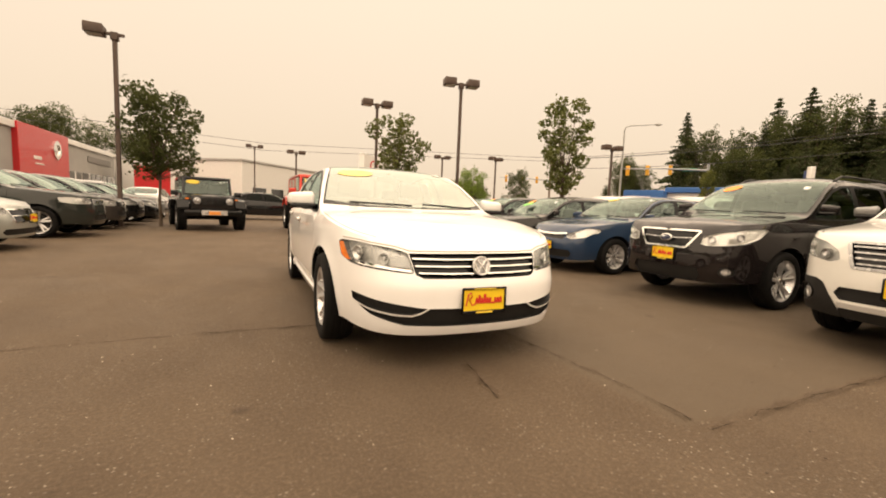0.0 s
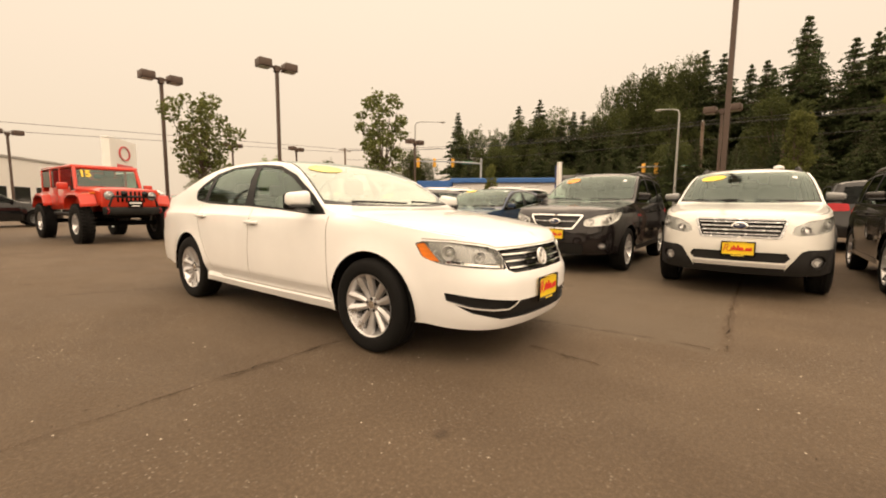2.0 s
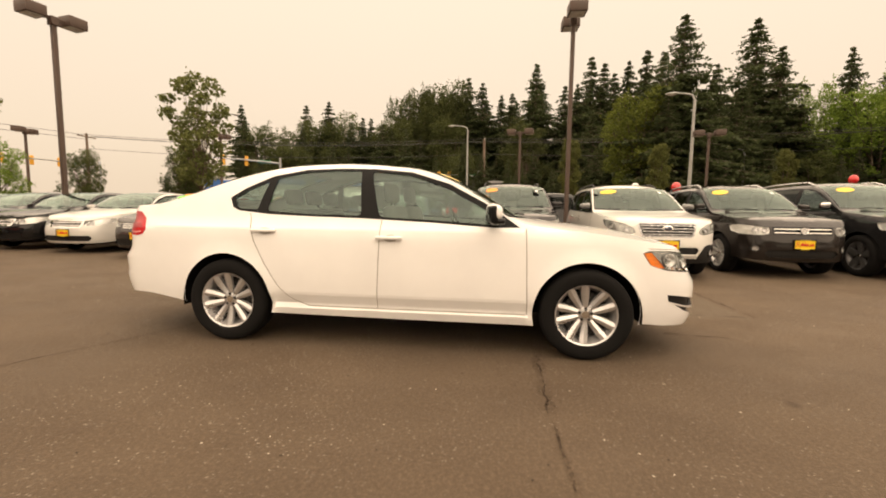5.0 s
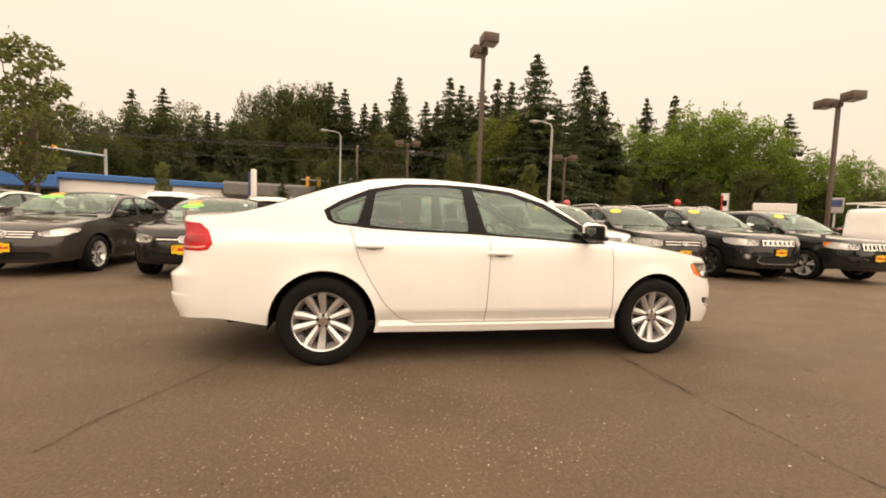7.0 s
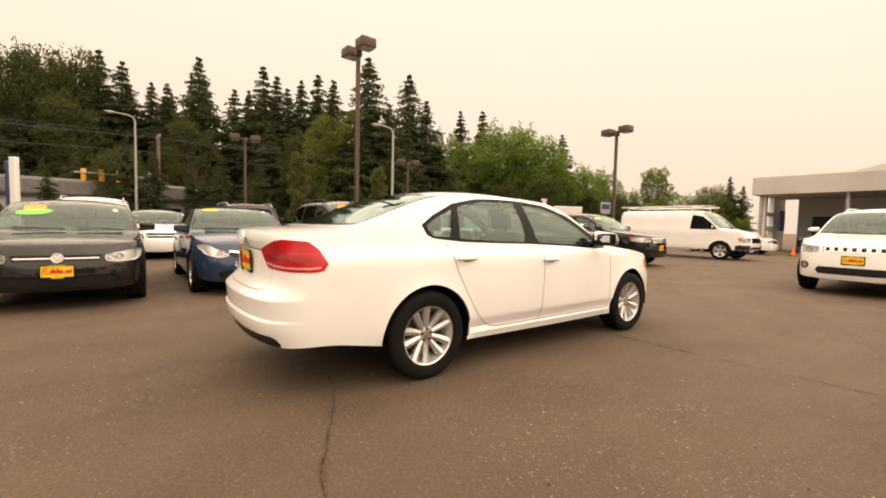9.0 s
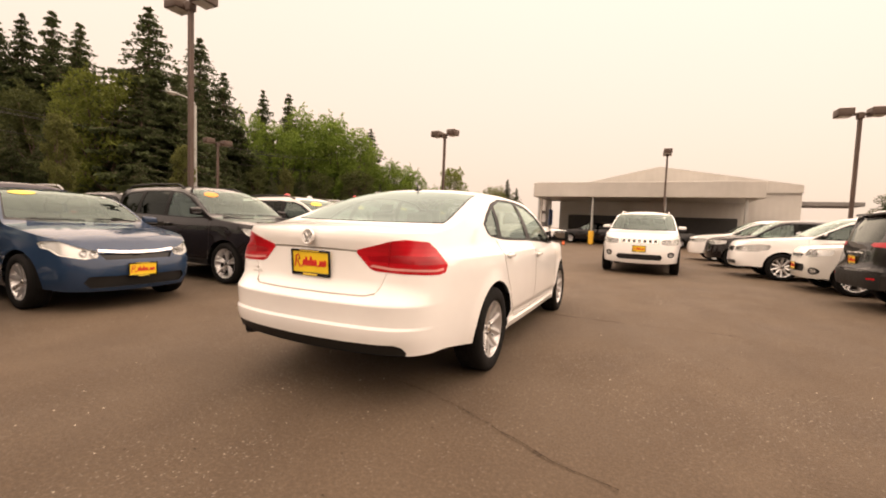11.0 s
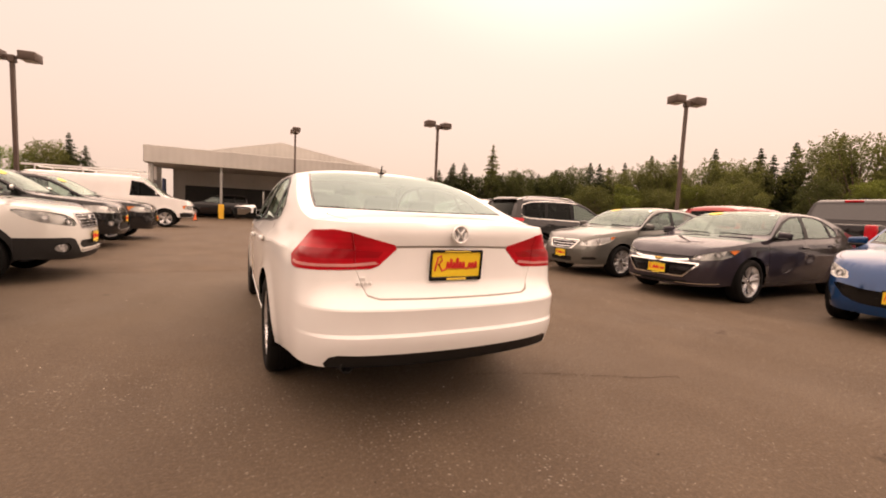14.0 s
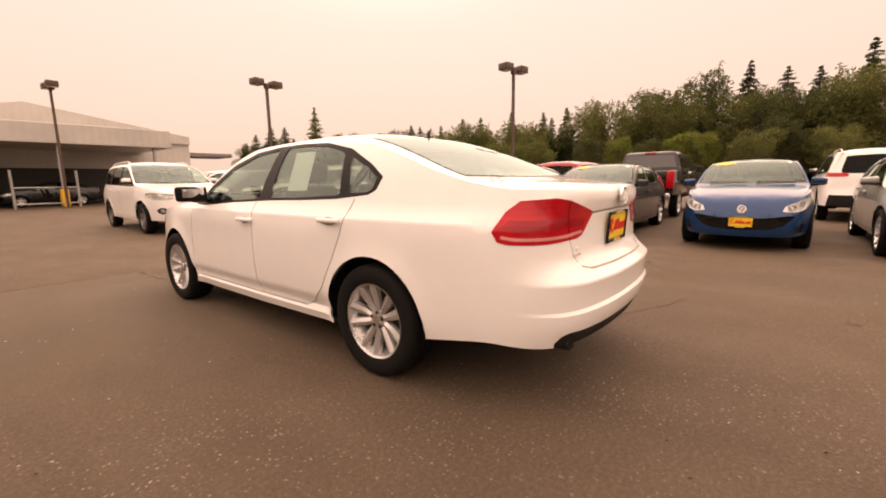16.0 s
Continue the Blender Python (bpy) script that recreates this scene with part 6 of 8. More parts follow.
build_car("blue_hatchback", "bright blue compact with a wide black smiling intake", s, COL["mazda"], nose_at(-5.28, 2.78, EAST, s), (10, "plain"), DK, ROW_B,
          face(s, (0.36, 0.44, 0.42, 0.52), dict(mat=HEADSV, pts=[("x", 0.50, 0.610), ("x", 0.54, 0.690), ("y", -1.93, 0.772), ("y", -1.62, 0.822), ("y", -1.54, 0.808), ("y", -1.66, 0.720), ("y", -1.90, 0.630), ("x", 0.64, 0.598)],
                                                              bowls=[("x", 0.62, 0.660, 0.040), ("y", -1.90, 0.712, 0.042)]), None, 0, False, dark=GLOSSBLK)
          + [("smile_grille", F, [("x", 0, 0.330), ("x", 0.34, 0.342), ("x", 0.50, 0.395), ("x", 0.640, 0.540), ("x", 0.58, 0.552), ("x", 0.30, 0.512), ("x", 0, 0.502)], GLOSSBLK, -0.02, "one", "wide black smiling intake"),
             ("corner_vent", F, [("x", 0.66, 0.285), ("x", 0.74, 0.30), ("y", -1.88, 0.42), ("x", 0.72, 0.445), ("x", 0.655, 0.36)], TRIM, -0.02, "both", "black corner vent")], plate=(0.0, 0.445), badge=(0.640, 0.060, "ring"), sticker=[(-0.42, 0.17, STICKER, 0.19)])
s = suv(L=4.82, W=1.94, H=1.76)
build_car("white_sport_utility", "white sport utility backed to the aisle with red tail lamps", s, WHITE, tail_at(-11.0, 4.95, WEST, s), (5, "big"), DK, ROW_B, rear_lamps(s, 1.08, 1.17, 0.50, 2.0)
          + [("lower_valance", F, [("r", 0, 0.38), ("r", 0.85, 0.38), ("r", 0.8, 0.66), ("r", 0, 0.64)], TRIM, 0.004, "one", "")], rear_plate=1.06, rails=True, tint_rear=True)
s = sedan(L=4.60, W=1.80, H=1.46)
build_car("silver_sedan", "pale silver sedan with black grille and yellow dealer plate", s, COL["sage"], nose_at(-5.0, 5.2, EAST, s), (10, "big"), DK, ROW_B,
          face(s, (0.50, 0.70, 0.36, 0.44), (0.48, 0.62, 0.74, -1.66, 0.70, 0.79), (0.28, 0.38, 0.6), 1, True), plate=(0.18, 0.55))
s = suv(L=4.75, W=1.87, H=1.70)
build_car("dark_sport_utility", "dark green-grey sport utility with silver bumper trim", s, COL["green"], nose_at(-4.75, 8.3, EAST, s), (5, "big"), DK, ROW_B,
          face(s, (0.76, 0.90, 0.42, 0.44), (0.48, 0.78, 0.91, -1.78, 0.80, 0.92), (0.40, 0.52, 0.5), 0, False, slots=True, dark=COL["green"]), tint_rear=True)
s = suv(L=4.6, W=1.84, H=1.60)
for yy, cc, nm in ((10.9, "jetta", "dark_grey"), (13.3, "black", "black"), (18.2, "silverd", "silver")):
    build_car(nm + "_crossover", nm.replace("_", " ") + " crossover in the far row", s, COL[cc], nose_at(-4.9, yy, EAST, s), (5, "big"), DK, ROW_B, face(s, (0.70, 0.82, 0.42, 0.44), (0.48, 0.70, 0.84, -1.70, 0.74, 0.86), (0.40, 0.52, 0.5), 1, True), detail=False)
s = sedan(L=4.7, W=1.8, H=1.46)
build_car("black_sedan", "black sedan in the far row", s, COL["black"], nose_at(-4.8, 15.8, EAST, s), (10, "plain"), DK, ROW_B, face(s, (0.60, 0.72, 0.36, 0.42), (0.44, 0.62, 0.74, -1.70, 0.68, 0.78), (0.28, 0.40, 0.6), 2, True), plate=(0, 0.46), detail=False)
# in the lane
s = suv(L=4.82, W=1.94, H=1.76)
build_car("white_sport_utility", "white sport utility standing in the lane", s, WHITE, pose(-1.88, -9.85, 0, 0, 0, 178), (5, "dark"), DK, "",
          face(s, (0.82, 0.94, 0.46, 0.48), (0.52, 0.80, 0.93, -1.75, 0.83, 0.95), (0.40, 0.54, 0.55), 0, False, slots=True, fog=(0.74, 0.55, 0.05), dark=COL["pearl"]), plate=(0.0, 0.68), rails=True, tint_rear=True)
s = sedan(L=4.9, W=1.84, H=1.46)
build_car("black_sedan", "black sedan standing between two off-roaders", s, COL["black"], pose(-0.6, 20.6, 0, 0, 0, 90), (10, "dark"), DK, "", [], GLASST, tint_rear=True)

# ---------------- lamp posts ----------------
BRONZE = plain("bronze_paint", (0.075, 0.048, 0.035), 0.6, vary=0.2, scale=3)
GALV = plain("galvanised", (0.36, 0.36, 0.34), 0.5, metal=0.5, vary=0.15, scale=3)
LAMPLENS = plain("lamp_lens", (0.45, 0.43, 0.38), 0.3)


def lamp_post(x, y, z, turn, heads=2):
    t = thing("lot_lamp_post", "brown steel lamp post with box heads on a square pole", "lamp post", pose(x, y, 0, 0, 0, turn), "lamp posts of the lot")
    part("pole", gather(rbox(0, 0, (z - 0.1) / 2, 0.115, 0.115, z - 0.1, 0.01, 1), rbox(0, 0, 0.02, 0.30, 0.30, 0.04, 0.01, 1)), BRONZE, t)
    part("mount_box", rbox(0, 0, z - 0.12, 0.20, 0.20, 0.24, 0.02, 1), BRONZE, t)
    part("cross_arm", rbox(0, 0, z - 0.06, 0.9 if heads == 2 else 0.5, 0.07, 0.09, 0.01, 1), BRONZE, t)
    for sx in ((-1, 1) if heads == 2 else (1,)):
        h = part("lamp_head", rbox(0, 0, 0, 0.48, 0.50, 0.29, 0.03, 2), BRONZE, t, at=pose(sx * 0.49, 0, z, 0, 0, 0))
        part("lamp_glass", rbox(0, 0, -0.147, 0.38, 0.40, 0.012, 0.003, 1), LAMPLENS, h)
    return t


for x, y, z, turn in ((6.52, 11.5, 6.2, -10), (4.17, 15.9, 5.95, 0), (9.2, -2.75, 6.7, 2), (7.7, -15.2, 5.75, -9), (-8.78, -16.25, 5.8, 5), (-2.9, -27.0, 6.35, 90), (-15.0, -6.5, 6.0, -12)):
    lamp_post(x, y, z, turn)
lamp_post(-5.2, 11.8, 5.95, 180, 1)

# ---------------- trees ----------------
BARK = plain("bark", (0.11, 0.08, 0.055), 0.9, vary=0.3, scale=8, bumpy=0.6)
LEAF_FIR = leaf_mat("fir_needles", (0.042, 0.056, 0.024), (0.094, 0.116, 0.048))
LEAF_DEC = leaf_mat("broad_leaves", (0.048, 0.060, 0.020), (0.116, 0.130, 0.043))
LEAF_BRT = leaf_mat("bright_leaves", (0.088, 0.140, 0.020), (0.230, 0.310, 0.055))
LEAF_YEL = leaf_mat("yellow_green_leaves", (0.10, 0.13, 0.02), (0.20, 0.22, 0.05))
LEAF_OLV = leaf_mat("olive_leaves", (0.080, 0.093, 0.026), (0.185, 0.192, 0.060))
LEAF_MAPLE = leaf_mat("maple_leaves", (0.075, 0.092, 0.026), (0.185, 0.195, 0.065))


def leaf_quads(rng, centres, size, droop=0.0, flat=0.5):
    """Small bent leaf clumps, two triangles each, turned at random round the given places."""
    vs, fs = [], []
    for c in centres:
        s_ = size * rng.uniform(0.6, 1.35)
        n = Vector((rng.gauss(0, 1), rng.gauss(0, 1), rng.gauss(0, 1) + flat)).normalized()
        a = n.orthogonal().normalized()
        a.rotate(Matrix.Rotation(rng.uniform(0, 6.28), 3, n))
        b = n.cross(a)
        c = Vector(c)
        i = len(vs)
        vs += [tuple(c - a * s_ * 0.6), tuple(c + b * s_ * 0.42 - n * s_ * 0.12), tuple(c + a * s_ * 0.62 - Vector((0, 0, droop * s_))), tuple(c - b * s_ * 0.42 - n * s_ * 0.12)]
        fs += [(i, i + 1, i + 2), (i, i + 2, i + 3)]
    return vs, fs


def fir_meshes(seed, width=0.22, count=15000, leaf=0.012):
    """A conifer of unit height: trunk and tiers of drooping boughs with gaps between them, shortening to a pointed top."""
    rng = random.Random(seed)
    trunk = tube([(0, 0, 0), (0.004, 0.003, 0.5), (0, 0, 0.995)], [0.016, 0.010, 0.001], 7)
    boughs, cs, tops = [], [], []
    levels = 30
    for i in range(levels):
        z = 0.05 + 0.94 * (i / (levels - 1)) ** 0.90
        reach = width * (1 - (z - 0.05) / 0.955) ** 0.85 * rng.uniform(0.70, 1.15) + 0.004
        nb = rng.randint(6, 9)
        spin = rng.uniform(0, 6.28)
        for k in range(nb):
            a = spin + 6.283 * k / nb + rng.uniform(-0.35, 0.35)
            L = reach * rng.uniform(0.5, 1.2)
            zr = z + rng.uniform(-0.022, 0.022) * (1 if z < 0.9 else 0.3)
            tip = Vector((math.cos(a) * L, math.sin(a) * L, zr - L * rng.uniform(0.05, 0.42)))
            root = Vector((0, 0, zr))
            boughs.append(tube([tuple(root), tuple(tip)], [0.003, 0.001], 3, False))
            m = max(5, int(count / (levels * 7.5) * (0.12 + 1.9 * L / width)))
            for q in range(m):
                t = rng.uniform(0.05, 1.05)
                p = root.lerp(tip, t)
                w = (0.017 * (1.1 - 0.8 * t)) * min(1.0, reach / 0.08) + 0.0015
                (tops if z > 0.70 else cs).append((p.x + rng.gauss(0, w), p.y + rng.gauss(0, w), p.z - abs(rng.gauss(0, 0.006))))
    return gather(trunk, *boughs), gather(leaf_quads(rng, cs, leaf, 0.35, 1.2), leaf_quads(rng, tops, leaf * 0.62, 0.35, 1.2))


def broad_meshes(seed, crown=(0.33, 0.33, 0.36), mid=0.60, trunk_to=0.35, count=6800, leaf=0.019, lumps=22, stem=0.018, lump=(0.26, 0.44)):
    """A broadleaf tree of unit height: forked limbs and lumps of leaf clumps with gaps between them."""
    rng = random.Random(seed)
    wood = [tube([(0, 0, 0), (rng.gauss(0, 0.008), rng.gauss(0, 0.008), trunk_to * 0.6), (0, 0, trunk_to), (0.01, 0, mid + 0.12)], [stem, stem * 0.8, stem * 0.7, stem * 0.2], 8)]
    cs = []
    for i in range(lumps):
        a = i * 2.399 + rng.uniform(-0.4, 0.4)
        u = (i + 0.5) / lumps
        zz = mid - crown[2] * 0.78 + 1.56 * crown[2] * u
        ring = math.sqrt(max(0.05, 1 - ((zz - mid) / crown[2]) ** 2)) * rng.uniform(0.35, 0.92)
        c = Vector((math.cos(a) * crown[0] * ring * 0.9, math.sin(a) * crown[1] * ring * 0.9, zz))
        z0 = max(0.05, min(zz - 0.04, trunk_to + 0.5 * (zz - trunk_to) * rng.uniform(0.2, 0.7)))
        bend = Vector((c.x * 0.45, c.y * 0.45, z0 + (c.z - z0) * 0.35))
        wood.append(tube([(0, 0, z0), tuple(bend), tuple(c)], [stem * 0.45, stem * 0.28, stem * 0.08], 5, False))
        rad = crown[0] * rng.uniform(*lump)
        n = int(count / lumps * (rad / crown[0] / 0.35) ** 2)
        for k in range(n):
            d = Vector((rng.gauss(0, 1), rng.gauss(0, 1), rng.gauss(0, 1)))
            d = d.normalized() * rad * rng.uniform(0.3, 1.12) ** 0.5
            d.z *= 0.8
            cs.append(tuple(c + d))
        # sprays that break the outline
        for k in range(3):
            d = Vector((rng.gauss(0, 1), rng.gauss(0, 1), rng.gauss(0.3, 0.8))).normalized()
            tip = c + d * rad * rng.uniform(1.15, 1.5)
            for q in range(n // 22):
                p = c.lerp(tip, rng.uniform(0.6, 1.0))
                cs.append((p.x + rng.gauss(0, 0.012), p.y + rng.gauss(0, 0.012), p.z + rng.gauss(0, 0.010)))
    return gather(*wood), leaf_quads(rng, cs, leaf)


TREES = {}


def tree_kind(key, make, leaf):
    wood, leaves = make
    TREES[key] = make_mesh("trunk", *wood, BARK), make_mesh("crown", *leaves, leaf, 0)


for i in range(4):
    tree_kind("fir%d" % i, fir_meshes(20 + i, (0.25, 0.30, 0.34, 0.22)[i], 15000, 0.0165), LEAF_FIR)
for i in range(3):
    tree_kind("broad%d" % i, broad_meshes(40 + i, ((0.33, 0.33, 0.40), (0.28, 0.28, 0.42), (0.38, 0.36, 0.38))[i], 0.57, 0.20, 14000, 0.0135, 26, lump=(0.20, 0.40)), LEAF_DEC)
tree_kind("larch", fir_meshes(33, 0.24, 8000, 0.020), LEAF_OLV)
tree_kind("olive", broad_meshes(44, (0.36, 0.36, 0.42), 0.55, 0.15, 12000, 0.0145, 26, lump=(0.20, 0.40)), LEAF_OLV)
tree_kind("poplar", broad_meshes(50, (0.13, 0.13, 0.46), 0.52, 0.08, 5000, 0.016, 26, lump=(0.30, 0.60)), LEAF_OLV)
tree_kind("bright", broad_meshes(47, (0.30, 0.30, 0.42), 0.56, 0.15, 13000, 0.0145, 26, lump=(0.20, 0.40)), LEAF_BRT)
tree_kind("yellow", broad_meshes(51, (0.26, 0.26, 0.42), 0.56, 0.18, 12000, 0.0145, 26, lump=(0.20, 0.42)), LEAF_YEL)
tree_kind("maple0", broad_meshes(60, (0.27, 0.27, 0.34), 0.63, 0.34, 7600, 0.021, 38, 0.011, (0.15, 0.27)), LEAF_MAPLE)
tree_kind("maple1", broad_meshes(61, (0.21, 0.21, 0.38), 0.60, 0.22, 7600, 0.019, 36, 0.010, (0.15, 0.29)), LEAF_MAPLE)
tree_kind("maple2", broad_meshes(62, (0.31, 0.31, 0.34), 0.63, 0.30, 12000, 0.019, 40, 0.012, (0.16, 0.28)), LEAF_DEC)
LABELS = dict(larch="brownish green conifer standing above the hedge", fir="tall dark green conifer in the hillside wood", broad="broad-crowned green tree in the hillside wood", poplar="slim upright green tree",
              bright="fresh green leafy tree at the edge of the wood", yellow="yellow-green leafy tree at the edge of the wood", olive="olive-green leafy tree on the wooded slope", maple="young slender-trunked leafy tree in the lot")
rng = random.Random(7)


def tree(key, x, y, h, group="trees of the wood", fat=1.0, z=0.0):
    kind = key.rstrip("0123456789")
    t = thing({"fir": "conifer", "larch": "conifer", "maple": "young_tree", "poplar": "column_tree"}.get(kind, "broadleaf_tree"), LABELS[kind], "tree",
              Matrix.Translation((x, y, z)) @ Matrix.Rotation(rng.uniform(0, 6.28), 4, "Z") @ Matrix.Diagonal((h * fat, h * fat, h, 1)), group)
    w, c = TREES[key]
    part("trunk", w, None, t)
    part("crown", c, None, t)
    return t


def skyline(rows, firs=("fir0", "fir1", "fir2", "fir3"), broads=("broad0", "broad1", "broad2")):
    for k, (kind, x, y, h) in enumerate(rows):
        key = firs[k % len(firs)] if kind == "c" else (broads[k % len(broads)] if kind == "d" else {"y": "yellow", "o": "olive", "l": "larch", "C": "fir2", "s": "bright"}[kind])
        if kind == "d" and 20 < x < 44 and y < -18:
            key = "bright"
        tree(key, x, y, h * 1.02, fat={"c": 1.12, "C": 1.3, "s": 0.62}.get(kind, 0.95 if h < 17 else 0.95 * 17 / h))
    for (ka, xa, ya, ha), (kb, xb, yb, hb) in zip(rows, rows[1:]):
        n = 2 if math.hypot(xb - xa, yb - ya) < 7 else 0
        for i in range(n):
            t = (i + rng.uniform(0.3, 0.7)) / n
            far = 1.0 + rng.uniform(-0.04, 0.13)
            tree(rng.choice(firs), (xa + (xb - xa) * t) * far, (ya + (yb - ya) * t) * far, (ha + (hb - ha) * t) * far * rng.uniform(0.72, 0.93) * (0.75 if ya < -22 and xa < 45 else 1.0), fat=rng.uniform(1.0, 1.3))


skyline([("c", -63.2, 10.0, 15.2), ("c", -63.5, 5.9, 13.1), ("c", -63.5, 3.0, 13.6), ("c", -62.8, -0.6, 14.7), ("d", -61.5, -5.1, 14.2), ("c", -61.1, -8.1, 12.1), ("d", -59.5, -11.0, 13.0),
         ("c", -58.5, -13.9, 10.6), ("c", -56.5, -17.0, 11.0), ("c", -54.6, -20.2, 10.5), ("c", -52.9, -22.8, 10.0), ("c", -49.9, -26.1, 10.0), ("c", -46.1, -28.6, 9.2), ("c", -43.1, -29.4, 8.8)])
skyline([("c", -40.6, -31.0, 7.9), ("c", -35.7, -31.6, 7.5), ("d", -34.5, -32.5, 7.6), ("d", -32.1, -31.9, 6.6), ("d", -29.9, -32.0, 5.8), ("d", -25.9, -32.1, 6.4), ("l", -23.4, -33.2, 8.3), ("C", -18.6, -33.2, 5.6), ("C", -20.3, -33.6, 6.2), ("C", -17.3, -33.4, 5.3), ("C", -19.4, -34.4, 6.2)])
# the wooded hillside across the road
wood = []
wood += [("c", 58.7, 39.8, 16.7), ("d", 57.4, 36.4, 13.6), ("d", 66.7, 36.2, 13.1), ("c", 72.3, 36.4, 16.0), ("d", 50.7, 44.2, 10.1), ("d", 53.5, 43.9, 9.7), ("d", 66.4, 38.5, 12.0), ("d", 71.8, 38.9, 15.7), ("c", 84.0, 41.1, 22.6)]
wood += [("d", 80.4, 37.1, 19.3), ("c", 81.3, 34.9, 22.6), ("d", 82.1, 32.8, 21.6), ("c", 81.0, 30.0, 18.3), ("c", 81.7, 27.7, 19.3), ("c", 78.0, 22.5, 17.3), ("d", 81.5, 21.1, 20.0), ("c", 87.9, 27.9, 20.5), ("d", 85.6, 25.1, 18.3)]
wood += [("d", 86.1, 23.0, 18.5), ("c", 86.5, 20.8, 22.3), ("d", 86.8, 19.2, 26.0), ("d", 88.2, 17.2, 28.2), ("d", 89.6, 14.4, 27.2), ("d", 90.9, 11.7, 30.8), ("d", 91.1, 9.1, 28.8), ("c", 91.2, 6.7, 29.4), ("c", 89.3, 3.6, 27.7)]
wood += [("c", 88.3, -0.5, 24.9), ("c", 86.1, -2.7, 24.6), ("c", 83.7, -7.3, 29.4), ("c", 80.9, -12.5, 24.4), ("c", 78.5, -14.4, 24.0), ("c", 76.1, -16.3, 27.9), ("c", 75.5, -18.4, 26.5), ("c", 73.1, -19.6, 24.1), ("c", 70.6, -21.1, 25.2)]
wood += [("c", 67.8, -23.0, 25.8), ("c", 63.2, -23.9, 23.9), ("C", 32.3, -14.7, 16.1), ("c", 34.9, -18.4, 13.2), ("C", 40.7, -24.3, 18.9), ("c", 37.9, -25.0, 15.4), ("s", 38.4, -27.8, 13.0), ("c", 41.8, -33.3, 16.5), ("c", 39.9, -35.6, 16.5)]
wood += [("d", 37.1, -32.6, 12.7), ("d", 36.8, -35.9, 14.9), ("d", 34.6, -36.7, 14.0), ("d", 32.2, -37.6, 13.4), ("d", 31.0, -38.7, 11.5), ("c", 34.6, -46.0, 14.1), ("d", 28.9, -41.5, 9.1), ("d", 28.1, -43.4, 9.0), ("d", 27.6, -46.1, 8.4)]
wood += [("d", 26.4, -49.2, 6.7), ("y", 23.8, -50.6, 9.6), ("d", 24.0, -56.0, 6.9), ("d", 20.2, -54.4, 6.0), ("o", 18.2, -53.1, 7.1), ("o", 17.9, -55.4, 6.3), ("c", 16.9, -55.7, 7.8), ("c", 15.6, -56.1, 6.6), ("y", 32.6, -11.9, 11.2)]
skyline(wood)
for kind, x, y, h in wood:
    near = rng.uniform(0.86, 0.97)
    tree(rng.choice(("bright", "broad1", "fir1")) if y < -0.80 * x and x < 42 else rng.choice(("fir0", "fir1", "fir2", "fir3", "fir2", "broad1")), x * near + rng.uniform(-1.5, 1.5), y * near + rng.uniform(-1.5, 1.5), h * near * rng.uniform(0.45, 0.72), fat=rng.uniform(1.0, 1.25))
# trees between and in front of the tall ones
for k in range(40):
    t = k / 39
    x, y = np.interp(t, (0, 0.35, 0.7, 1), (31, 34, 44, 60)), np.interp(t, (0, 0.35, 0.7, 1), (-40, -10, 10, 38))
    tree(rng.choice(("bright", "broad1", "bright", "fir2")) if y < -0.85 * x else rng.choice(("broad0", "fir3", "fir1", "fir2", "fir0", "fir2")), x + rng.uniform(0, 5), y + rng.uniform(-2, 2), rng.uniform(5.0, 8.0), fat=1.05)
for k in range(6):
    t = k / 5
    x, y = np.interp(t, (0, 0.5, 1), (27, 29, 36)), np.interp(t, (0, 0.5, 1), (-40, -10, 6))
    tree(rng.choice(("fir3", "fir2", "fir1")), x + rng.uniform(-1, 2), y + rng.uniform(-2, 2), rng.uniform(4.0, 6.0), fat=1.1)
for x, y, h in ((35.5, -20.8, 12.0), (33.2, -16.8, 11.0), (38.6, -23.4, 13.5), (34.0, -12.9, 10.0), (36.8, -26.2, 10.5), (33.4, -19.4, 9.5), (31.2, -13.6, 8.0)):
    tree("fir2", x, y, h, fat=1.35)
for k in range(40):
    t = k / 39
    x, y = np.interp(t, (0, 0.5, 1), (-30, -50, -61)), np.interp(t, (0, 0.5, 1), (-33.5, -24, 16))
    top = np.interp(t, (0, 0.3, 0.6, 1), (6.0, 8.6, 11.5, 13.5))
    tree(rng.choice(("olive", "olive", "broad2", "olive", "fir2")), x + rng.uniform(-3, 3), y + rng.uniform(-2, 2), top * rng.uniform(0.66, 0.98), fat=1.05)
for k in range(26):
    t = k / 25
    x, y = np.interp(t, (0, 0.5, 1), (-26, -42, -50)), np.interp(t, (0, 0.5, 1), (-31, -18, 16))
    tree(rng.choice(("olive", "olive", "yellow", "broad1")), x + rng.uniform(-2, 2), y + rng.uniform(-2, 2), np.interp(t, (0, 1), (4.0, 7.0)) * rng.uniform(0.8, 1.1), fat=1.25)
for k in range(18):                                     # the dark hedge behind the row
    t = k / 17
    tree(("fir2", "broad1", "fir1")[k % 3], -16.6 - 15.0 * t + rng.uniform(-0.3, 0.3), -34.2 + 1.2 * t + rng.uniform(-0.5, 0.5), (5.0 + 1.6 * t) * rng.uniform(0.86, 1.0), fat=1.5)
for x, y, h in ((27.6, 60.5, 5.7), (29.6, 59.4, 6.2), (31.4, 58.5, 6.0), (33.0, 57.4, 5.4), (25.5, 61.5, 5.2)):
    tree("olive", x, y, h, fat=1.3)
for x, y, h, key in ((13.8, 23.8, 4.35, "bright"), (17.0, 22.6, 4.3, "broad1")):
    tree(key, x, y, h, "trees along the lot")
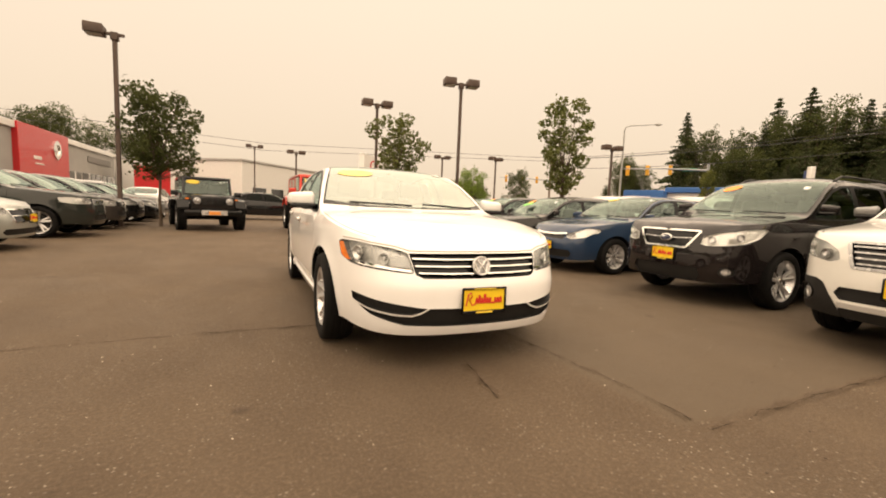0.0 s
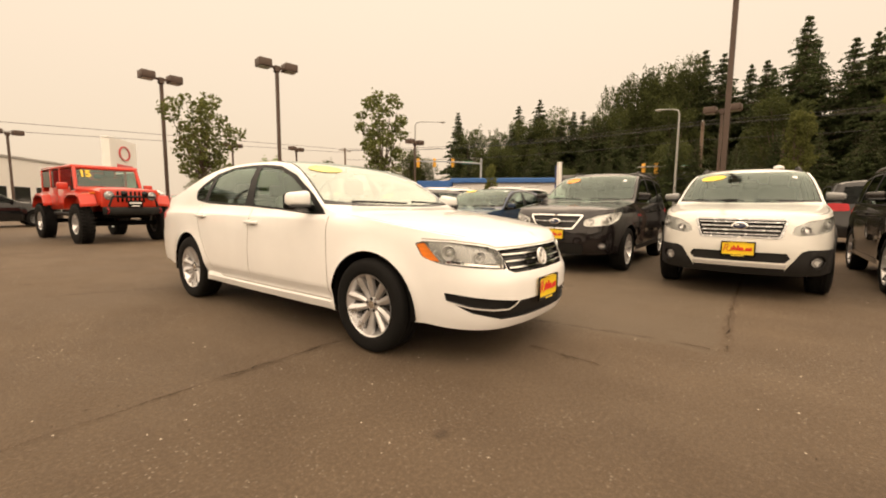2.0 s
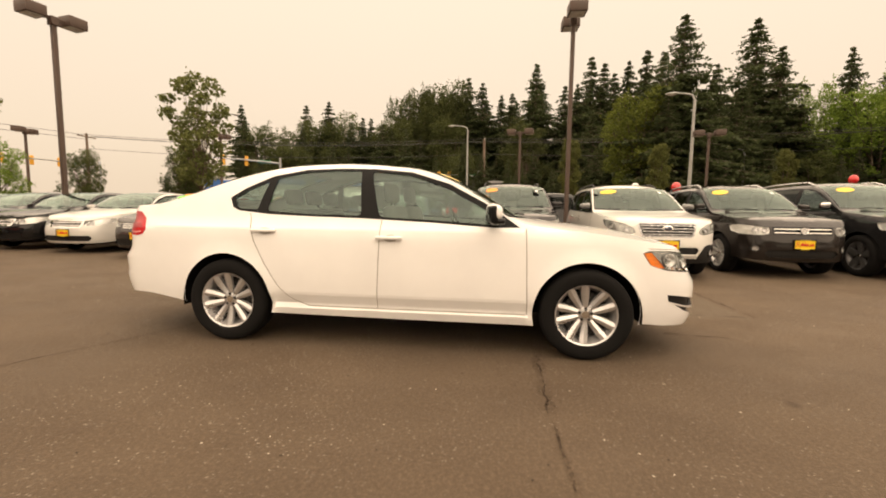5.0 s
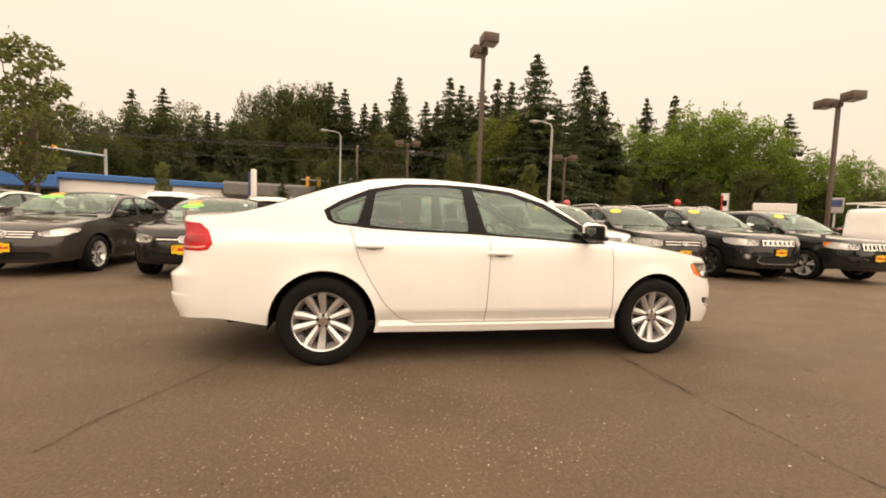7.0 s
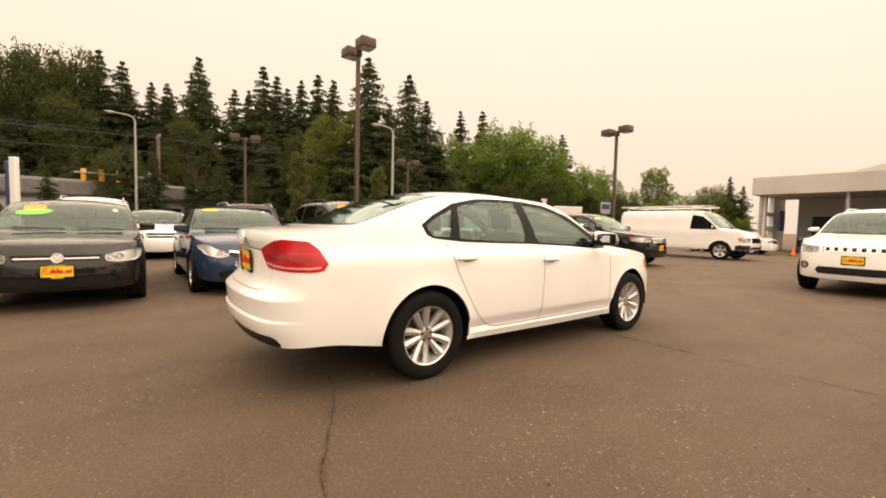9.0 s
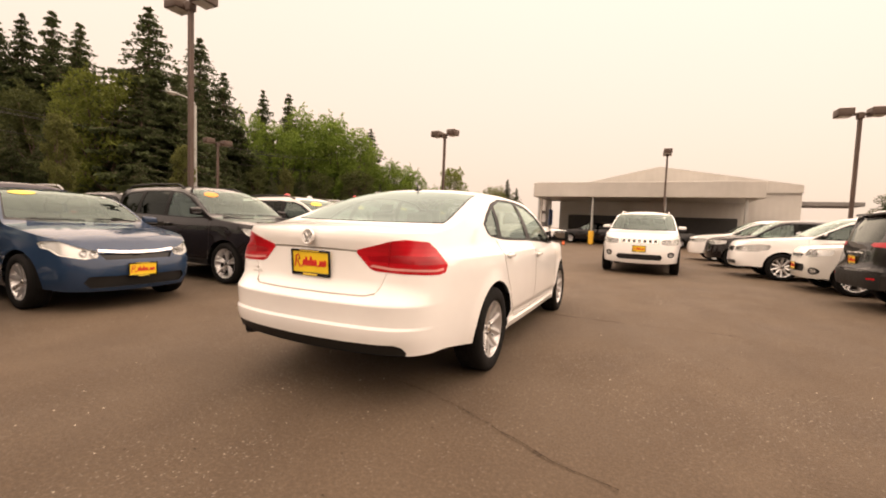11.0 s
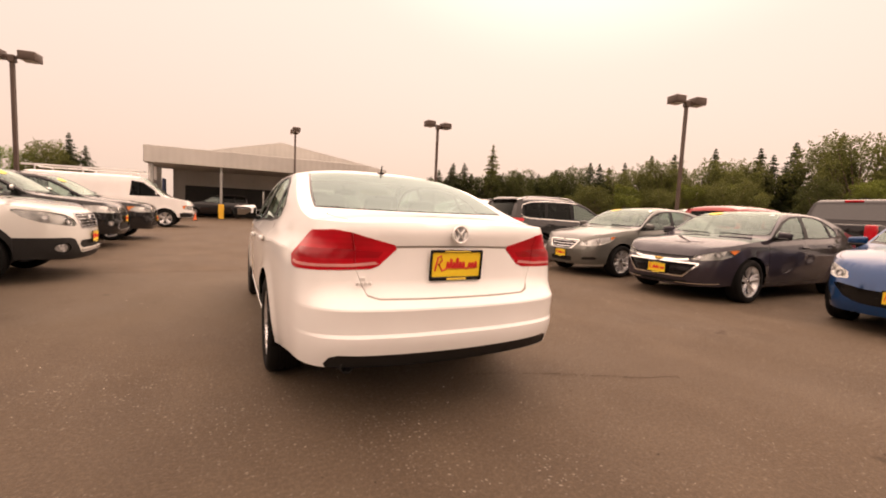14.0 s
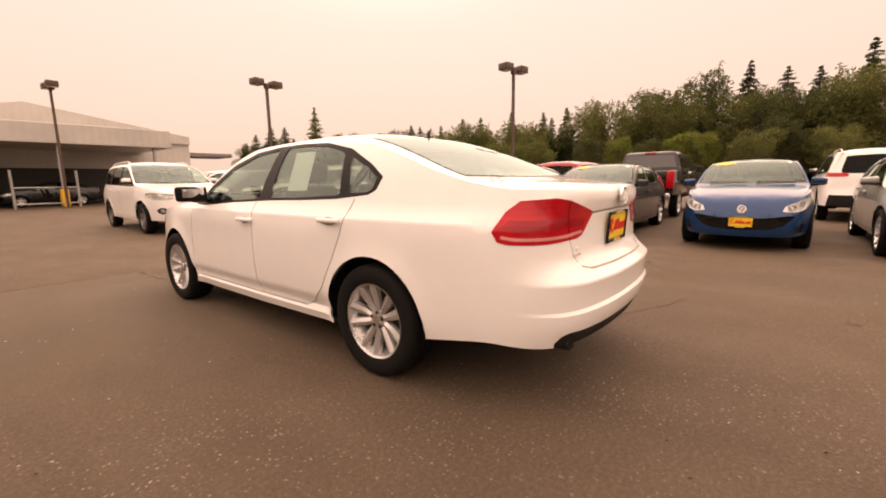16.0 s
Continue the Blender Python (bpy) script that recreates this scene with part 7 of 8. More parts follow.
for x, y, h in ((-31, 83, 15.5), (-26.5, 85, 14.2), (-35, 84, 14.0), (-20, 86, 12.8), (-17, 84, 11.0)):
    tree("broad%d" % (int(h) % 3), x, y, h)
for x, y, h, key in ((4.25, 12.9, 5.3, "maple0"), (12.25, 11.65, 7.0, "maple1"), (-4.25, 12.6, 5.0, "maple2"), (20.8, -4.6, 5.7, "poplar"), (18.9, -8.7, 5.0, "poplar"), (16.6, -13.2, 4.3, "poplar"), (23.8, 12.3, 4.4, "poplar")):
    tree(key, x, y, h, "trees along the lot", 0.78 if key == "poplar" else 1.0)

# ---------------- buildings ----------------
CREAMW = ridged("cream_cladding", (0.52, 0.50, 0.46), 0.4, axis="X")
GREYW = plain("grey_render", (0.34, 0.33, 0.31), 0.85, vary=0.1, scale=0.8)
ROOFM = plain("roof_edge", (0.20, 0.19, 0.18), 0.7)
BAYSHADE = plain("bay_interior_shade", (0.05, 0.048, 0.045), 0.9, vary=0.2)
REDPAN = plain("red_panel", (0.50, 0.015, 0.018), 0.35, vary=0.05, coat=0.3)
BLUEROOF = ridged("blue_roof", (0.03, 0.12, 0.36), 0.4, axis="Y")
WINDK = plain("dark_shop_glass", (0.02, 0.022, 0.024), 0.08, coat=0.8)
YPOST = plain("yellow_post_paint", (0.75, 0.42, 0.02), 0.55, vary=0.12)


def slab(x0, y0, z0, x1, y1, z1, r=0.03):
    return rbox((x0 + x1) / 2, (y0 + y1) / 2, (z0 + z1) / 2, abs(x1 - x0), abs(y1 - y0), abs(z1 - z0), r, 1)


service = thing("service_building", "pale gabled service building with a deep open canopy", "building", pose(0, 0, 0))
part("wall", slab(-11.7, -50, 0, 5.0, -33.2, 4.3), CREAMW, service)
gab = [(-11.7, -33.0, 4.2), (5.0, -33.0, 4.2), (5.0, -33.0, 4.55), (-2.6, -33.0, 6.25), (-11.7, -33.0, 4.75), (-11.7, -50.0, 4.2), (5.0, -50.0, 4.2), (5.0, -50.0, 4.55), (-2.6, -50.0, 6.25), (-11.7, -50.0, 4.75)]
part("roof", (gab, [(0, 1, 2, 3, 4), (9, 8, 7, 6, 5), (2, 7, 8, 3), (3, 8, 9, 4), (1, 6, 7, 2), (4, 9, 5, 0)]), CREAMW, service, smooth=0)
part("canopy", slab(-8.5, -33.2, 3.45, 6.0, -27.6, 4.52), CREAMW, service)
for x in (-7.6, -3.0, 1.7, 5.6):
    part("canopy_post", rbox(x, -28.0, 1.74, 0.16, 0.16, 3.48, 0.02, 1), GALV, service)
    part("post_guard", rbox(x, -28.0, 0.5, 0.36, 0.36, 1.0, 0.04, 1), YPOST, service, "yellow painted guard")
part("side_canopy", slab(-15.2, -36.5, 3.35, -11.7, -33.6, 3.65), ROOFM, service)
# added flat sheet; the shade deep inside the bays is in its dark colour
part("bay_shade_sheet", slab(-8.0, -33.15, 0.05, 4.2, -33.05, 2.3), BAYSHADE, service)
part("end_wall", gather(slab(5.7, -29.6, 0, 6.0, -29.3, 3.45), slab(5.7, -31.2, 0, 6.0, -30.9, 3.45), slab(5.72, -31.0, 2.25, 5.98, -29.5, 2.5), slab(5.72, -31.0, 1.25, 5.98, -29.5, 1.6), slab(5.7, -33.2, 0, 6.0, -31.1, 3.45)), PLASTW, service, "white framed end wall")
part("wall_board", slab(5.2, -31.3, 1.3, 5.35, -30.3, 2.6), plain("blue_board", (0.06, 0.09, 0.2), 0.5), service, "dark blue notice board")
east = thing("showroom_building", "grey flat-roofed showroom with a red entrance panel", "building", pose(0, 0, 0))
part("wall", slab(-42, 20, 0, -15.9, 72, 5.2), GREYW, east)
part("parapet", slab(-42.2, 19.8, 5.15, -15.7, 72.2, 5.6), PLASTW, east)
part("entrance_panel", slab(-16.2, 33.0, 0.2, -15.55, 41.4, 5.62), REDPAN, east, "glossy red panel")
part("panel_mark", moved(lathe([(0.72, 0.0), (0.72, 0.08), (0.42, 0.10), (0.40, 0.02), (0.0005, 0.02)], 28, "z"), pose(-15.55, 39.0, 4.3, 0, 90, 0)), CHROME, east, "round chrome mark")
part("panel_lettering", slab(-15.56, 35.0, 3.3, -15.50, 36.2, 3.55), PLASTW, east)
part("panel_lettering", slab(-15.56, 35.2, 2.95, -15.50, 36.6, 3.05), PLASTW, east)
part("wall_lettering", slab(-15.9, 47.0, 4.0, -15.8, 54.0, 4.6), ROOFM, east)
for i in range(7):
    part("window_post", slab(-15.96, 43.55 + i * 3.6, 0.9, -15.78, 43.65 + i * 3.6, 2.9), PLASTW, east)
    part("shop_window", slab(-15.95, 42.0 + i * 3.6, 0.9, -15.84, 45.2 + i * 3.6, 2.9), WINDK, east)
    part("window_rail", slab(-15.95, 42.0 + i * 3.6, 2.15, -15.78, 45.2 + i * 3.6, 2.25), PLASTW, east)
part("red_gate_panel", slab(-10.5, 38.8, 0, -7.9, 39.05, 3.55), REDPAN, east)
west = thing("long_white_building", "long low pale building with a tall sign wall", "building", pose(-2.3, 41.5, 0, 0, 0, 51.8))
part("wall", slab(0, 0, 0, 31, 16, 4.8), PLASTW, west)
part("parapet", slab(-0.1, -0.1, 4.75, 31.1, 16.1, 5.0), GREYW, west)
for i in range(8):
    part("shop_window", slab(1.5 + i * 3.0, -0.06, 0.8, 3.6 + i * 3.0, 0.02, 2.3), WINDK, west)
part("sign_wall", slab(27.0, -0.5, 0, 34.5, 0.4, 9.2), PLASTW, west)
part("sign_mark", moved(lathe([(1.15, 0.0), (1.15, 0.10), (0.92, 0.10), (0.92, 0.0)], 28, "z", True), Matrix.Translation((30.8, -0.52, 7.4)) @ pose(0, 0, 0, 90) @ Matrix.Diagonal((1.35, 0.85, 1, 1))), REDPAN, west, "red oval mark")
part("sign_lettering", slab(28.6, -0.6, 5.2, 33.0, -0.5, 5.9), REDPAN, west)
shop = thing("blue_roofed_shop", "white shop with a long blue roof band across the road", "building", pose(39.6, 20.3, 0, 0, 0, -66))
part("wall", slab(-5.6, 0, 0, 10.5, 8, 3.55), PLASTW, shop)
part("roof_band", slab(-5.8, -0.4, 3.5, 10.7, 8.4, 4.05, 0.08), BLUEROOF, shop, "blue ribbed roof band")
part("awning", slab(-9.5, -1.5, 2.7, -5.6, 3.0, 3.7, 0.05), BLUEROOF, shop, "blue awning")
grey = thing("grey_shop", "low grey shop with a shingled roof across the road", "building", pose(43.2, 7.0, 0, 0, 0, -84))
part("wall", slab(-7.0, 0, 0, 9.0, 8, 2.9), GREYW, grey)
part("roof", slab(-7.3, -0.6, 2.8, 9.3, 8.6, 4.3, 0.25), plain("shingles", (0.15, 0.145, 0.14), 0.9, vary=0.2, scale=3), grey)
for i in range(5):
    part("shop_window", slab(-6.0 + i * 3, -0.06, 0.9, -4.0 + i * 3, 0.02, 2.2), WINDK, grey)

# ---------------- off-roaders, van, pickup ----------------
def off_roader(name, label, colour, at, r, lift, bull, sticker):
    """A boxy four-door off-roader, nose towards -y; r: wheel radius."""
    t = thing(name, label, "off-road car", at)
    z = lift
    part("body", gather(rbox(0, 0.72, z + 0.80, 1.56, 2.90, 0.52, 0.05, 3), rbox(0, -0.74, z + 0.74, 1.40, 0.30, 0.50, 0.04, 2)), colour, t)
    hood = []
    for y, w, h0, h1 in ((-1.86, 0.60, 0.72, 1.06), (-1.70, 0.64, 0.66, 1.10), (-1.2, 0.69, 0.66, 1.13), (-0.70, 0.76, 0.66, 1.155)):
        hood += [(-w, y, z + h0), (-w, y, z + h1 - 0.06), (-w + 0.08, y, z + h1), (0, y, z + h1 + 0.03), (w - 0.08, y, z + h1), (w, y, z + h1 - 0.06), (w, y, z + h0)]
    part("hood", (hood, [(i * 7 + j, i * 7 + j + 1, i * 7 + 8 + j, i * 7 + 7 + j) for i in range(3) for j in range(6)]), colour, t)
    g = part("grille", rbox(0, -1.90, z + 0.86, 1.24, 0.08, 0.46, 0.04, 3), colour, t)
    for i in range(7):
        part("grille_slot", rbox((i - 3) * 0.092, -1.942, z + 0.90, 0.05, 0.012, 0.27, 0.005, 1), GLOSSBLK, g)
    for sx in (-1, 1):
        lamp = part("headlight", moved(lathe([(0.105, 0), (0.105, 0.02), (0.092, 0.028), (0.088, 0.012), (0.0005, 0.035)], 24, "z"), pose(0, 0, 0, 90)), BOWL, t, at=pose(sx * 0.455, -1.935, z + 0.92))
        part("lamp_rim", moved(lathe([(0.112, 0), (0.112, 0.012), (0.10, 0.014)], 24, "z"), pose(0, 0, 0, 90)), TRIM, lamp)
        part("side_marker", rbox(sx * 0.70, -1.66, z + 0.98, 0.10, 0.05, 0.05, 0.01), AMBER, t)
        fm = colour if bull else GLOSSBLK
        for y0, y1 in ((-1.78, -0.62), (1.10, 2.14)):
            pts = [(y0 - 0.02, z + 0.72), (y0 + 0.12, z + 0.95), (y0 + 0.34, z + 1.0), (y1 - 0.36, z + 1.0), (y1 - 0.12, z + 0.93), (y1 + 0.05, z + 0.66)]
            vs = []
            for y, zz in pts:
                vs += [(sx * 0.66, y, zz + 0.01), (sx * 0.97, y, zz - 0.015), (sx * 0.985, y, zz - 0.07), (sx * 0.66, y, zz - 0.05)]
            fs = [(i * 4 + j, i * 4 + (j + 1) % 4, i * 4 + 4 + (j + 1) % 4, i * 4 + 4 + j) for i in range(5) for j in range(4)] + [(0, 1, 2, 3), (20, 23, 22, 21)]
            part("fender", (vs, fs), fm, t)
        for yw in (-1.30, 1.62):
            add_wheel(t, sx * 0.84, yw, r, 5, "mud")
        part("door", rbox(sx * 0.785, 0.02, z + 0.86, 0.03, 0.92, 0.56, 0.02, 2), colour, t)
        part("door", rbox(sx * 0.785, 0.88, z + 0.90, 0.03, 0.72, 0.48, 0.02, 2), colour, t)
        part("rock_rail", tube([(sx * 0.80, -0.6, z + 0.46), (sx * 0.80, 0.85, z + 0.46)], 0.04, 8), TRIM, t)
        for y0, y1 in ((-0.42, 0.40), (0.50, 1.18), (1.30, 2.00)):
            part("side_window", slab(sx * 0.735, y0, z + 1.16, sx * 0.75, y1, z + 1.60, 0.004), GLASST if y0 > 0 else GLASS, t)
        for y in (0.45, 1.24, 2.06):
            part("pillar", slab(sx * 0.71, y - 0.05, z + 1.06, sx * 0.765, y + 0.05, z + 1.64, 0.01), colour, t)
        part("a_pillar", tube([(sx * 0.72, -0.62, z + 1.10), (sx * 0.68, -0.42, z + 1.66)], 0.045, 8), colour, t)
        part("side_mirror", rbox(sx * 0.95, -0.48, z + 1.16, 0.22, 0.10, 0.17, 0.03, 2), colour, t)
    part("windshield", ([(-0.66, -0.60, z + 1.14), (0.66, -0.60, z + 1.14), (0.63, -0.43, z + 1.62), (-0.63, -0.43, z + 1.62)], [(0, 1, 2, 3)]), GLASSW, t, smooth=0)
    part("windshield_frame", gather(tube([(-0.70, -0.62, z + 1.12), (0.70, -0.62, z + 1.12)], 0.04, 8), tube([(-0.68, -0.42, z + 1.66), (0.68, -0.42, z + 1.66)], 0.045, 8)), colour, t)
    part("hard_top", gather(rbox(0, 0.83, z + 1.68, 1.50, 2.54, 0.09, 0.04, 3), slab(-0.74, 2.04, z + 1.02, 0.74, 2.10, z + 1.66)), colour, t)
    part("underbody", gather(rbox(0, 0.0, z + 0.44, 0.9, 3.6, 0.16, 0.03, 1), tube([(-0.8, -1.30, r), (0.8, -1.30, r)], 0.06, 8), tube([(-0.8, 1.62, r), (0.8, 1.62, r)], 0.06, 8)), UNDER, t)
    part("bumper", gather(rbox(0, -2.06, z + 0.55, 1.62 if not bull else 1.25, 0.18, 0.19, 0.04, 2), rbox(0, -1.95, z + 0.50, 0.7, 0.2, 0.14, 0.03, 1)), TRIM if bull else GLOSSBLK, t)
    if bull:
        part("bull_bar", gather(tube([(-0.52, -2.10, z + 0.66), (-0.44, -2.14, z + 0.90), (0.44, -2.14, z + 0.90), (0.52, -2.10, z + 0.66)], 0.028, 8)), TRIM, t)
        for sx in (-0.22, 0.22):
            part("spot_lamp", ball(sx, -2.18, z + 0.97, 0.070, 0.05, 0.070), GLOSSBLK, t)
        for sx in (-0.56, 0.56):
            part("tow_hook", tube([(sx, -2.15, z + 0.50), (sx, -2.24, z + 0.56), (sx, -2.15, z + 0.62)], 0.02, 6), REDPAN, t)
        sp_ = part("sign_plate", rbox(0, -2.19, z + 0.72, 0.32, 0.01, 0.16, 0.005, 1), GLOSSBLK, t)
        part("plate_bar", rbox(0, -2.197, z + 0.745, 0.26, 0.004, 0.04, 0.001, 1), WHITEP, sp_)
        part("plate_bar", rbox(0, -2.197, z + 0.675, 0.18, 0.004, 0.025, 0.001, 1), WHITEP, sp_)
    else:
        part("steel_plate", rbox(0, -2.155, z + 0.56, 0.72, 0.012, 0.15, 0.005, 1), ALLOY, t)
        part("dealer_plate", rbox(0, -2.165, z + 0.55, 0.32, 0.010, 0.10, 0.005, 1), STICKERO, t)
    for sx in (-0.36, 0.36):
        part("front_seat", seat_meshes(True)[0], None, t, at=pose(sx, 0.05, z + 0.72))
    part("rear_bench", seat_meshes(True)[1], None, t, at=pose(0, 0.95, z + 0.72))
    part("dashboard", rbox(0, -0.42, z + 1.03, 1.4, 0.3, 0.2, 0.05, 2), DASH, t)
    sx, w, mat = sticker
    if bull:
        cu = bpy.data.curves.new("year_number", "FONT")
        cu.body, cu.size, cu.extrude, cu.offset = "15", 0.25, 0.001, 0.012
        text = new("year_number_text", cu)
        bpy.context.view_layer.update()
        me = bpy.data.meshes.new_from_object(text)
        bpy.data.objects.remove(text)
        me.materials.clear()
        me.materials.append(STICKER)
        part("year_number", me, None, t, "yellow numerals on the windshield", at=pose(-0.60, -0.520, z + 1.42, 70.5))
        return t
    vs = []
    for i in range(18):
        a = 2 * math.pi * i / 18
        zz = 1.545 + 0.065 * math.sin(a)
        vs.append((sx + w * math.cos(a), -0.612 + (zz - 1.14) * 0.354 - 0.012, z + zz))
    part("windshield_sticker", (vs, [tuple(range(18))]), mat, t)
    return t


off_roader("black_off_roader", "black four-door off-roader with steel bumper and yellow window sticker", COL["black"], pose(-2.89, 12.4, 0, 0, 0, 12), 0.40, 0.02, False, (-0.42, 0.2, STICKER))
off_roader("red_off_roader", "lifted orange-red off-roader with huge tyres and a bull bar", COL["redw"], pose(0.8, 11.1, 0, 0, 0, 3), 0.48, 0.26, True, (-0.46, 0.12, STICKERO))

VAN = dict(
    L=5.5, W=2.0, H=2.1, step=0.1, hatch=True,
    outline=[(0, -2.75), (0.5, -2.72), (0.84, -2.6), (0.95, -2.3), (1.0, -1.8), (1.0, 0.5), (1.0, 2.4), (0.95, 2.68), (0.7, 2.75), (0, 2.76)],
    side=[(0.35, -0.05), (0.5, 0), (1.1, 0), (1.3, -0.03), (1.9, -0.12), (2.03, -0.2), (2.08, -0.3)],
    nose=[(0.35, -0.1), (0.5, 0), (0.75, 0), (0.95, -0.05), (1.1, -0.15), (1.2, -0.35)], tail=[(0.4, -0.02), (0.6, 0), (1.9, -0.05), (2.08, -0.15)],
    top=[("x", 0, 1.1), ("x", 0.7, 1.12), ("y", -2.3, 1.17), ("y", -1.75, 1.27), ("y", -1.35, 1.62), ("y", -1.0, 1.90), ("y", -0.7, 1.98), ("y", 2.4, 1.99), ("r", 0.5, 2.02), ("r", 0, 2.04)],
    low=[("x", 0, 0.42), ("y", -1.0, 0.42), ("y", 1.0, 0.42), ("r", 0, 0.45)],
    ridge=[(-2.5, 1.12), (-2.2, 1.2), (-1.85, 1.29), (-1.4, 1.65), (-0.95, 2.0), (-0.5, 2.08), (2.6, 2.08)],
    screen=(-1.83, -1.66, -0.98, -0.86), rear_screen=None,
    surround=[(-1.62, 1.26), (-1.3, 1.58), (-1.02, 1.80), (-0.62, 1.86), (-0.55, 1.26), (-0.8, 1.25), (-1.2, 1.25)],
    panes=[[(-1.50, 1.285), (-1.24, 1.56), (-0.99, 1.765), (-0.66, 1.82), (-0.60, 1.285)]],
    doors=[-1.6, -0.5, 0.9], handles=[(-0.62, 1.12)], mirror_at=(-1.45, 1.30), wheel_y=(-1.75, 1.75), wheel_r=0.37, arch=0.43)
van, _ = build_car("white_work_van", "white work van with a ladder rack on its roof", VAN, WHITE, nose_at(2.55, -17.3, WEST, VAN), (5, "plain"), True, "",
                     face(VAN, (0.72, 0.92, 0.5, 0.5), (0.58, 0.74, 0.92, -2.35, 0.76, 0.92), (0.46, 0.56, 0.6), 2, False, amber=True, barmat=TRIM)
                     + [("front_bumper", F, [("x", 0.62, 0.44), ("x", 0.62, 0.62), ("y", -2.40, 0.63), ("y", -2.28, 0.60), ("y", -2.28, 0.44)], TRIM, 0.02, "both", "black bumper end")], GLASST, detail=False, category="van")
for y in (-0.6, 0.9, 2.3):
    part("rack_bar", tube([(-0.92, y, 2.0), (-0.90, y, 2.20), (0.90, y, 2.20), (0.92, y, 2.0)], 0.022, 6), PLASTW, van)
for x in (-0.85, 0.85):
    part("rack_rail", tube([(x, -1.0, 2.23), (x, 2.7, 2.23)], 0.035, 6), PLASTW, van)
part("ladder", gather(*[tube([(x, -0.9, 2.30), (x, 2.6, 2.30)], 0.03, 6) for x in (0.2, 0.6)], *[tube([(0.2, y, 2.30), (0.6, y, 2.30)], 0.015, 5) for y in np.arange(-0.7, 2.5, 0.35)]), GALV, van)


def pickup(name, label, colour, at):
    t = thing(name, label, "pickup truck", at)
    part("body", gather(rbox(0, -1.1, 0.95, 1.92, 3.2, 0.72, 0.10, 3), rbox(-0.92, 1.75, 0.98, 0.10, 2.3, 0.66, 0.03, 2), rbox(0.92, 1.75, 0.98, 0.10, 2.3, 0.66, 0.03, 2), rbox(0, 1.75, 0.75, 1.8, 2.3, 0.08, 0.02, 1)), colour, t)
    part("tailgate", rbox(0, 2.86, 1.0, 1.66, 0.09, 0.60, 0.03, 2), colour, t)
    cab, rings = [], ((-0.90, -1.60, 1.27, 1.34), (-0.87, -1.50, 1.40, 1.30), (-0.74, -0.86, 1.80, 1.20), (-0.66, -0.72, 1.885, 1.10), (-0.40, -0.45, 1.92, 0.85))
    for x, y, z, y1 in rings:                                # a crew cab with rounded shoulders
        cab += [(x, y, z), (-x, y, z), (-x, y1, z), (x, y1, z)]
    part("cab", (cab, [(i * 4 + j, i * 4 + (j + 1) % 4, i * 4 + 4 + (j + 1) % 4, i * 4 + 4 + j) for i in range(4) for j in range(4)] + [(16, 17, 18, 19)]), colour, t, smooth=50)
    part("rear_window", ([(-0.76, 1.315, 1.42), (0.76, 1.315, 1.42), (0.66, 1.225, 1.78), (-0.66, 1.225, 1.78)], [(0, 1, 2, 3)]), WINDK, t, smooth=0)
    for sx in (-1, 1):
        part("side_window", ([(sx * 0.868, -1.15, 1.42), (sx * 0.868, 1.15, 1.42), (sx * 0.760, 1.06, 1.77), (sx * 0.760, -0.78, 1.77)], [(0, 1, 2, 3) if sx > 0 else (3, 2, 1, 0)]), WINDK, t, smooth=0)
        part("tail_lamp", rbox(sx * 0.895, 2.86, 1.07, 0.18, 0.12, 0.46, 0.03, 2), REDLENS, t)
        for yw in (-1.75, 1.75):
            add_wheel(t, sx * 0.86, yw, 0.40, 6, "plain")
        part("side_mirror", rbox(sx * 1.05, -1.15, 1.38, 0.2, 0.1, 0.22, 0.03, 2), TRIM, t)
    part("rear_bumper", rbox(0, 2.98, 0.62, 1.85, 0.16, 0.20, 0.03, 2), CHROME, t)
    part("brake_light", rbox(0, 1.15, 1.855, 0.34, 0.06, 0.05, 0.01, 1), REDLENS, t)
    part("underbody", rbox(0, 0, 0.55, 1.2, 5.2, 0.2, 0.03, 1), UNDER, t)
    return t


pickup("dark_pickup", "dark grey pickup backed to the aisle with red tail lamps", COL["forester"], pose(-12.9, 0.05, 0, 0, 0, WEST))
pickup("white_pickup", "white pickup under the service canopy", WHITE, pose(-10.3, -31.0, 0, 0, 0, WEST))

# ---------------- cars of the rows behind ----------------
BACK = "cars of the rows behind"


def back_car(base, name, label, colour, x, y, yaw, tail=False, **k):
    sp = dict(base)
    sp["step"] = 0.11
    feats = rear_lamps(sp, 0.56 * sp["H"], 0.66 * sp["H"], 0.45, sp["outline"][-1][1] * 0.88) if tail else \
        face(sp, (0.42 * sp["H"], 0.52 * sp["H"], 0.38, 0.42), (0.46, 0.42 * sp["H"], 0.51 * sp["H"], sp["outline"][0][1] * 0.74, 0.46 * sp["H"], 0.54 * sp["H"]), None, 1, True)
    return build_car(name, label, sp, colour, (tail_at if tail else nose_at)(x, y, yaw, sp), (5, "plain"), True, BACK, feats, detail=False, tint_rear=True, **k)


SD, SV = scaled(SEDAN, 4.7, 1.8, 1.46), scaled(SUV, 4.7, 1.88, 1.72)
back_car(SV, "white_sport_utility", "white sport utility in the row behind, rear towards the lot", WHITE, 9.6, 6.6, EAST, True, rails=True)
back_car(SV, "white_sport_utility", "white sport utility with roof rails in the row behind", COL["pearl"], 10.2, 3.9, EAST, True, rails=True)
back_car(SD, "white_sedan", "white sedan parked in the row behind", WHITE, 10.9, 2.4, WEST)
back_car(SV, "dark_sport_utility", "dark sport utility in the row behind, red lamps lit by day", COL["malibu"], 9.9, 0.2, EAST, True, rails=True)
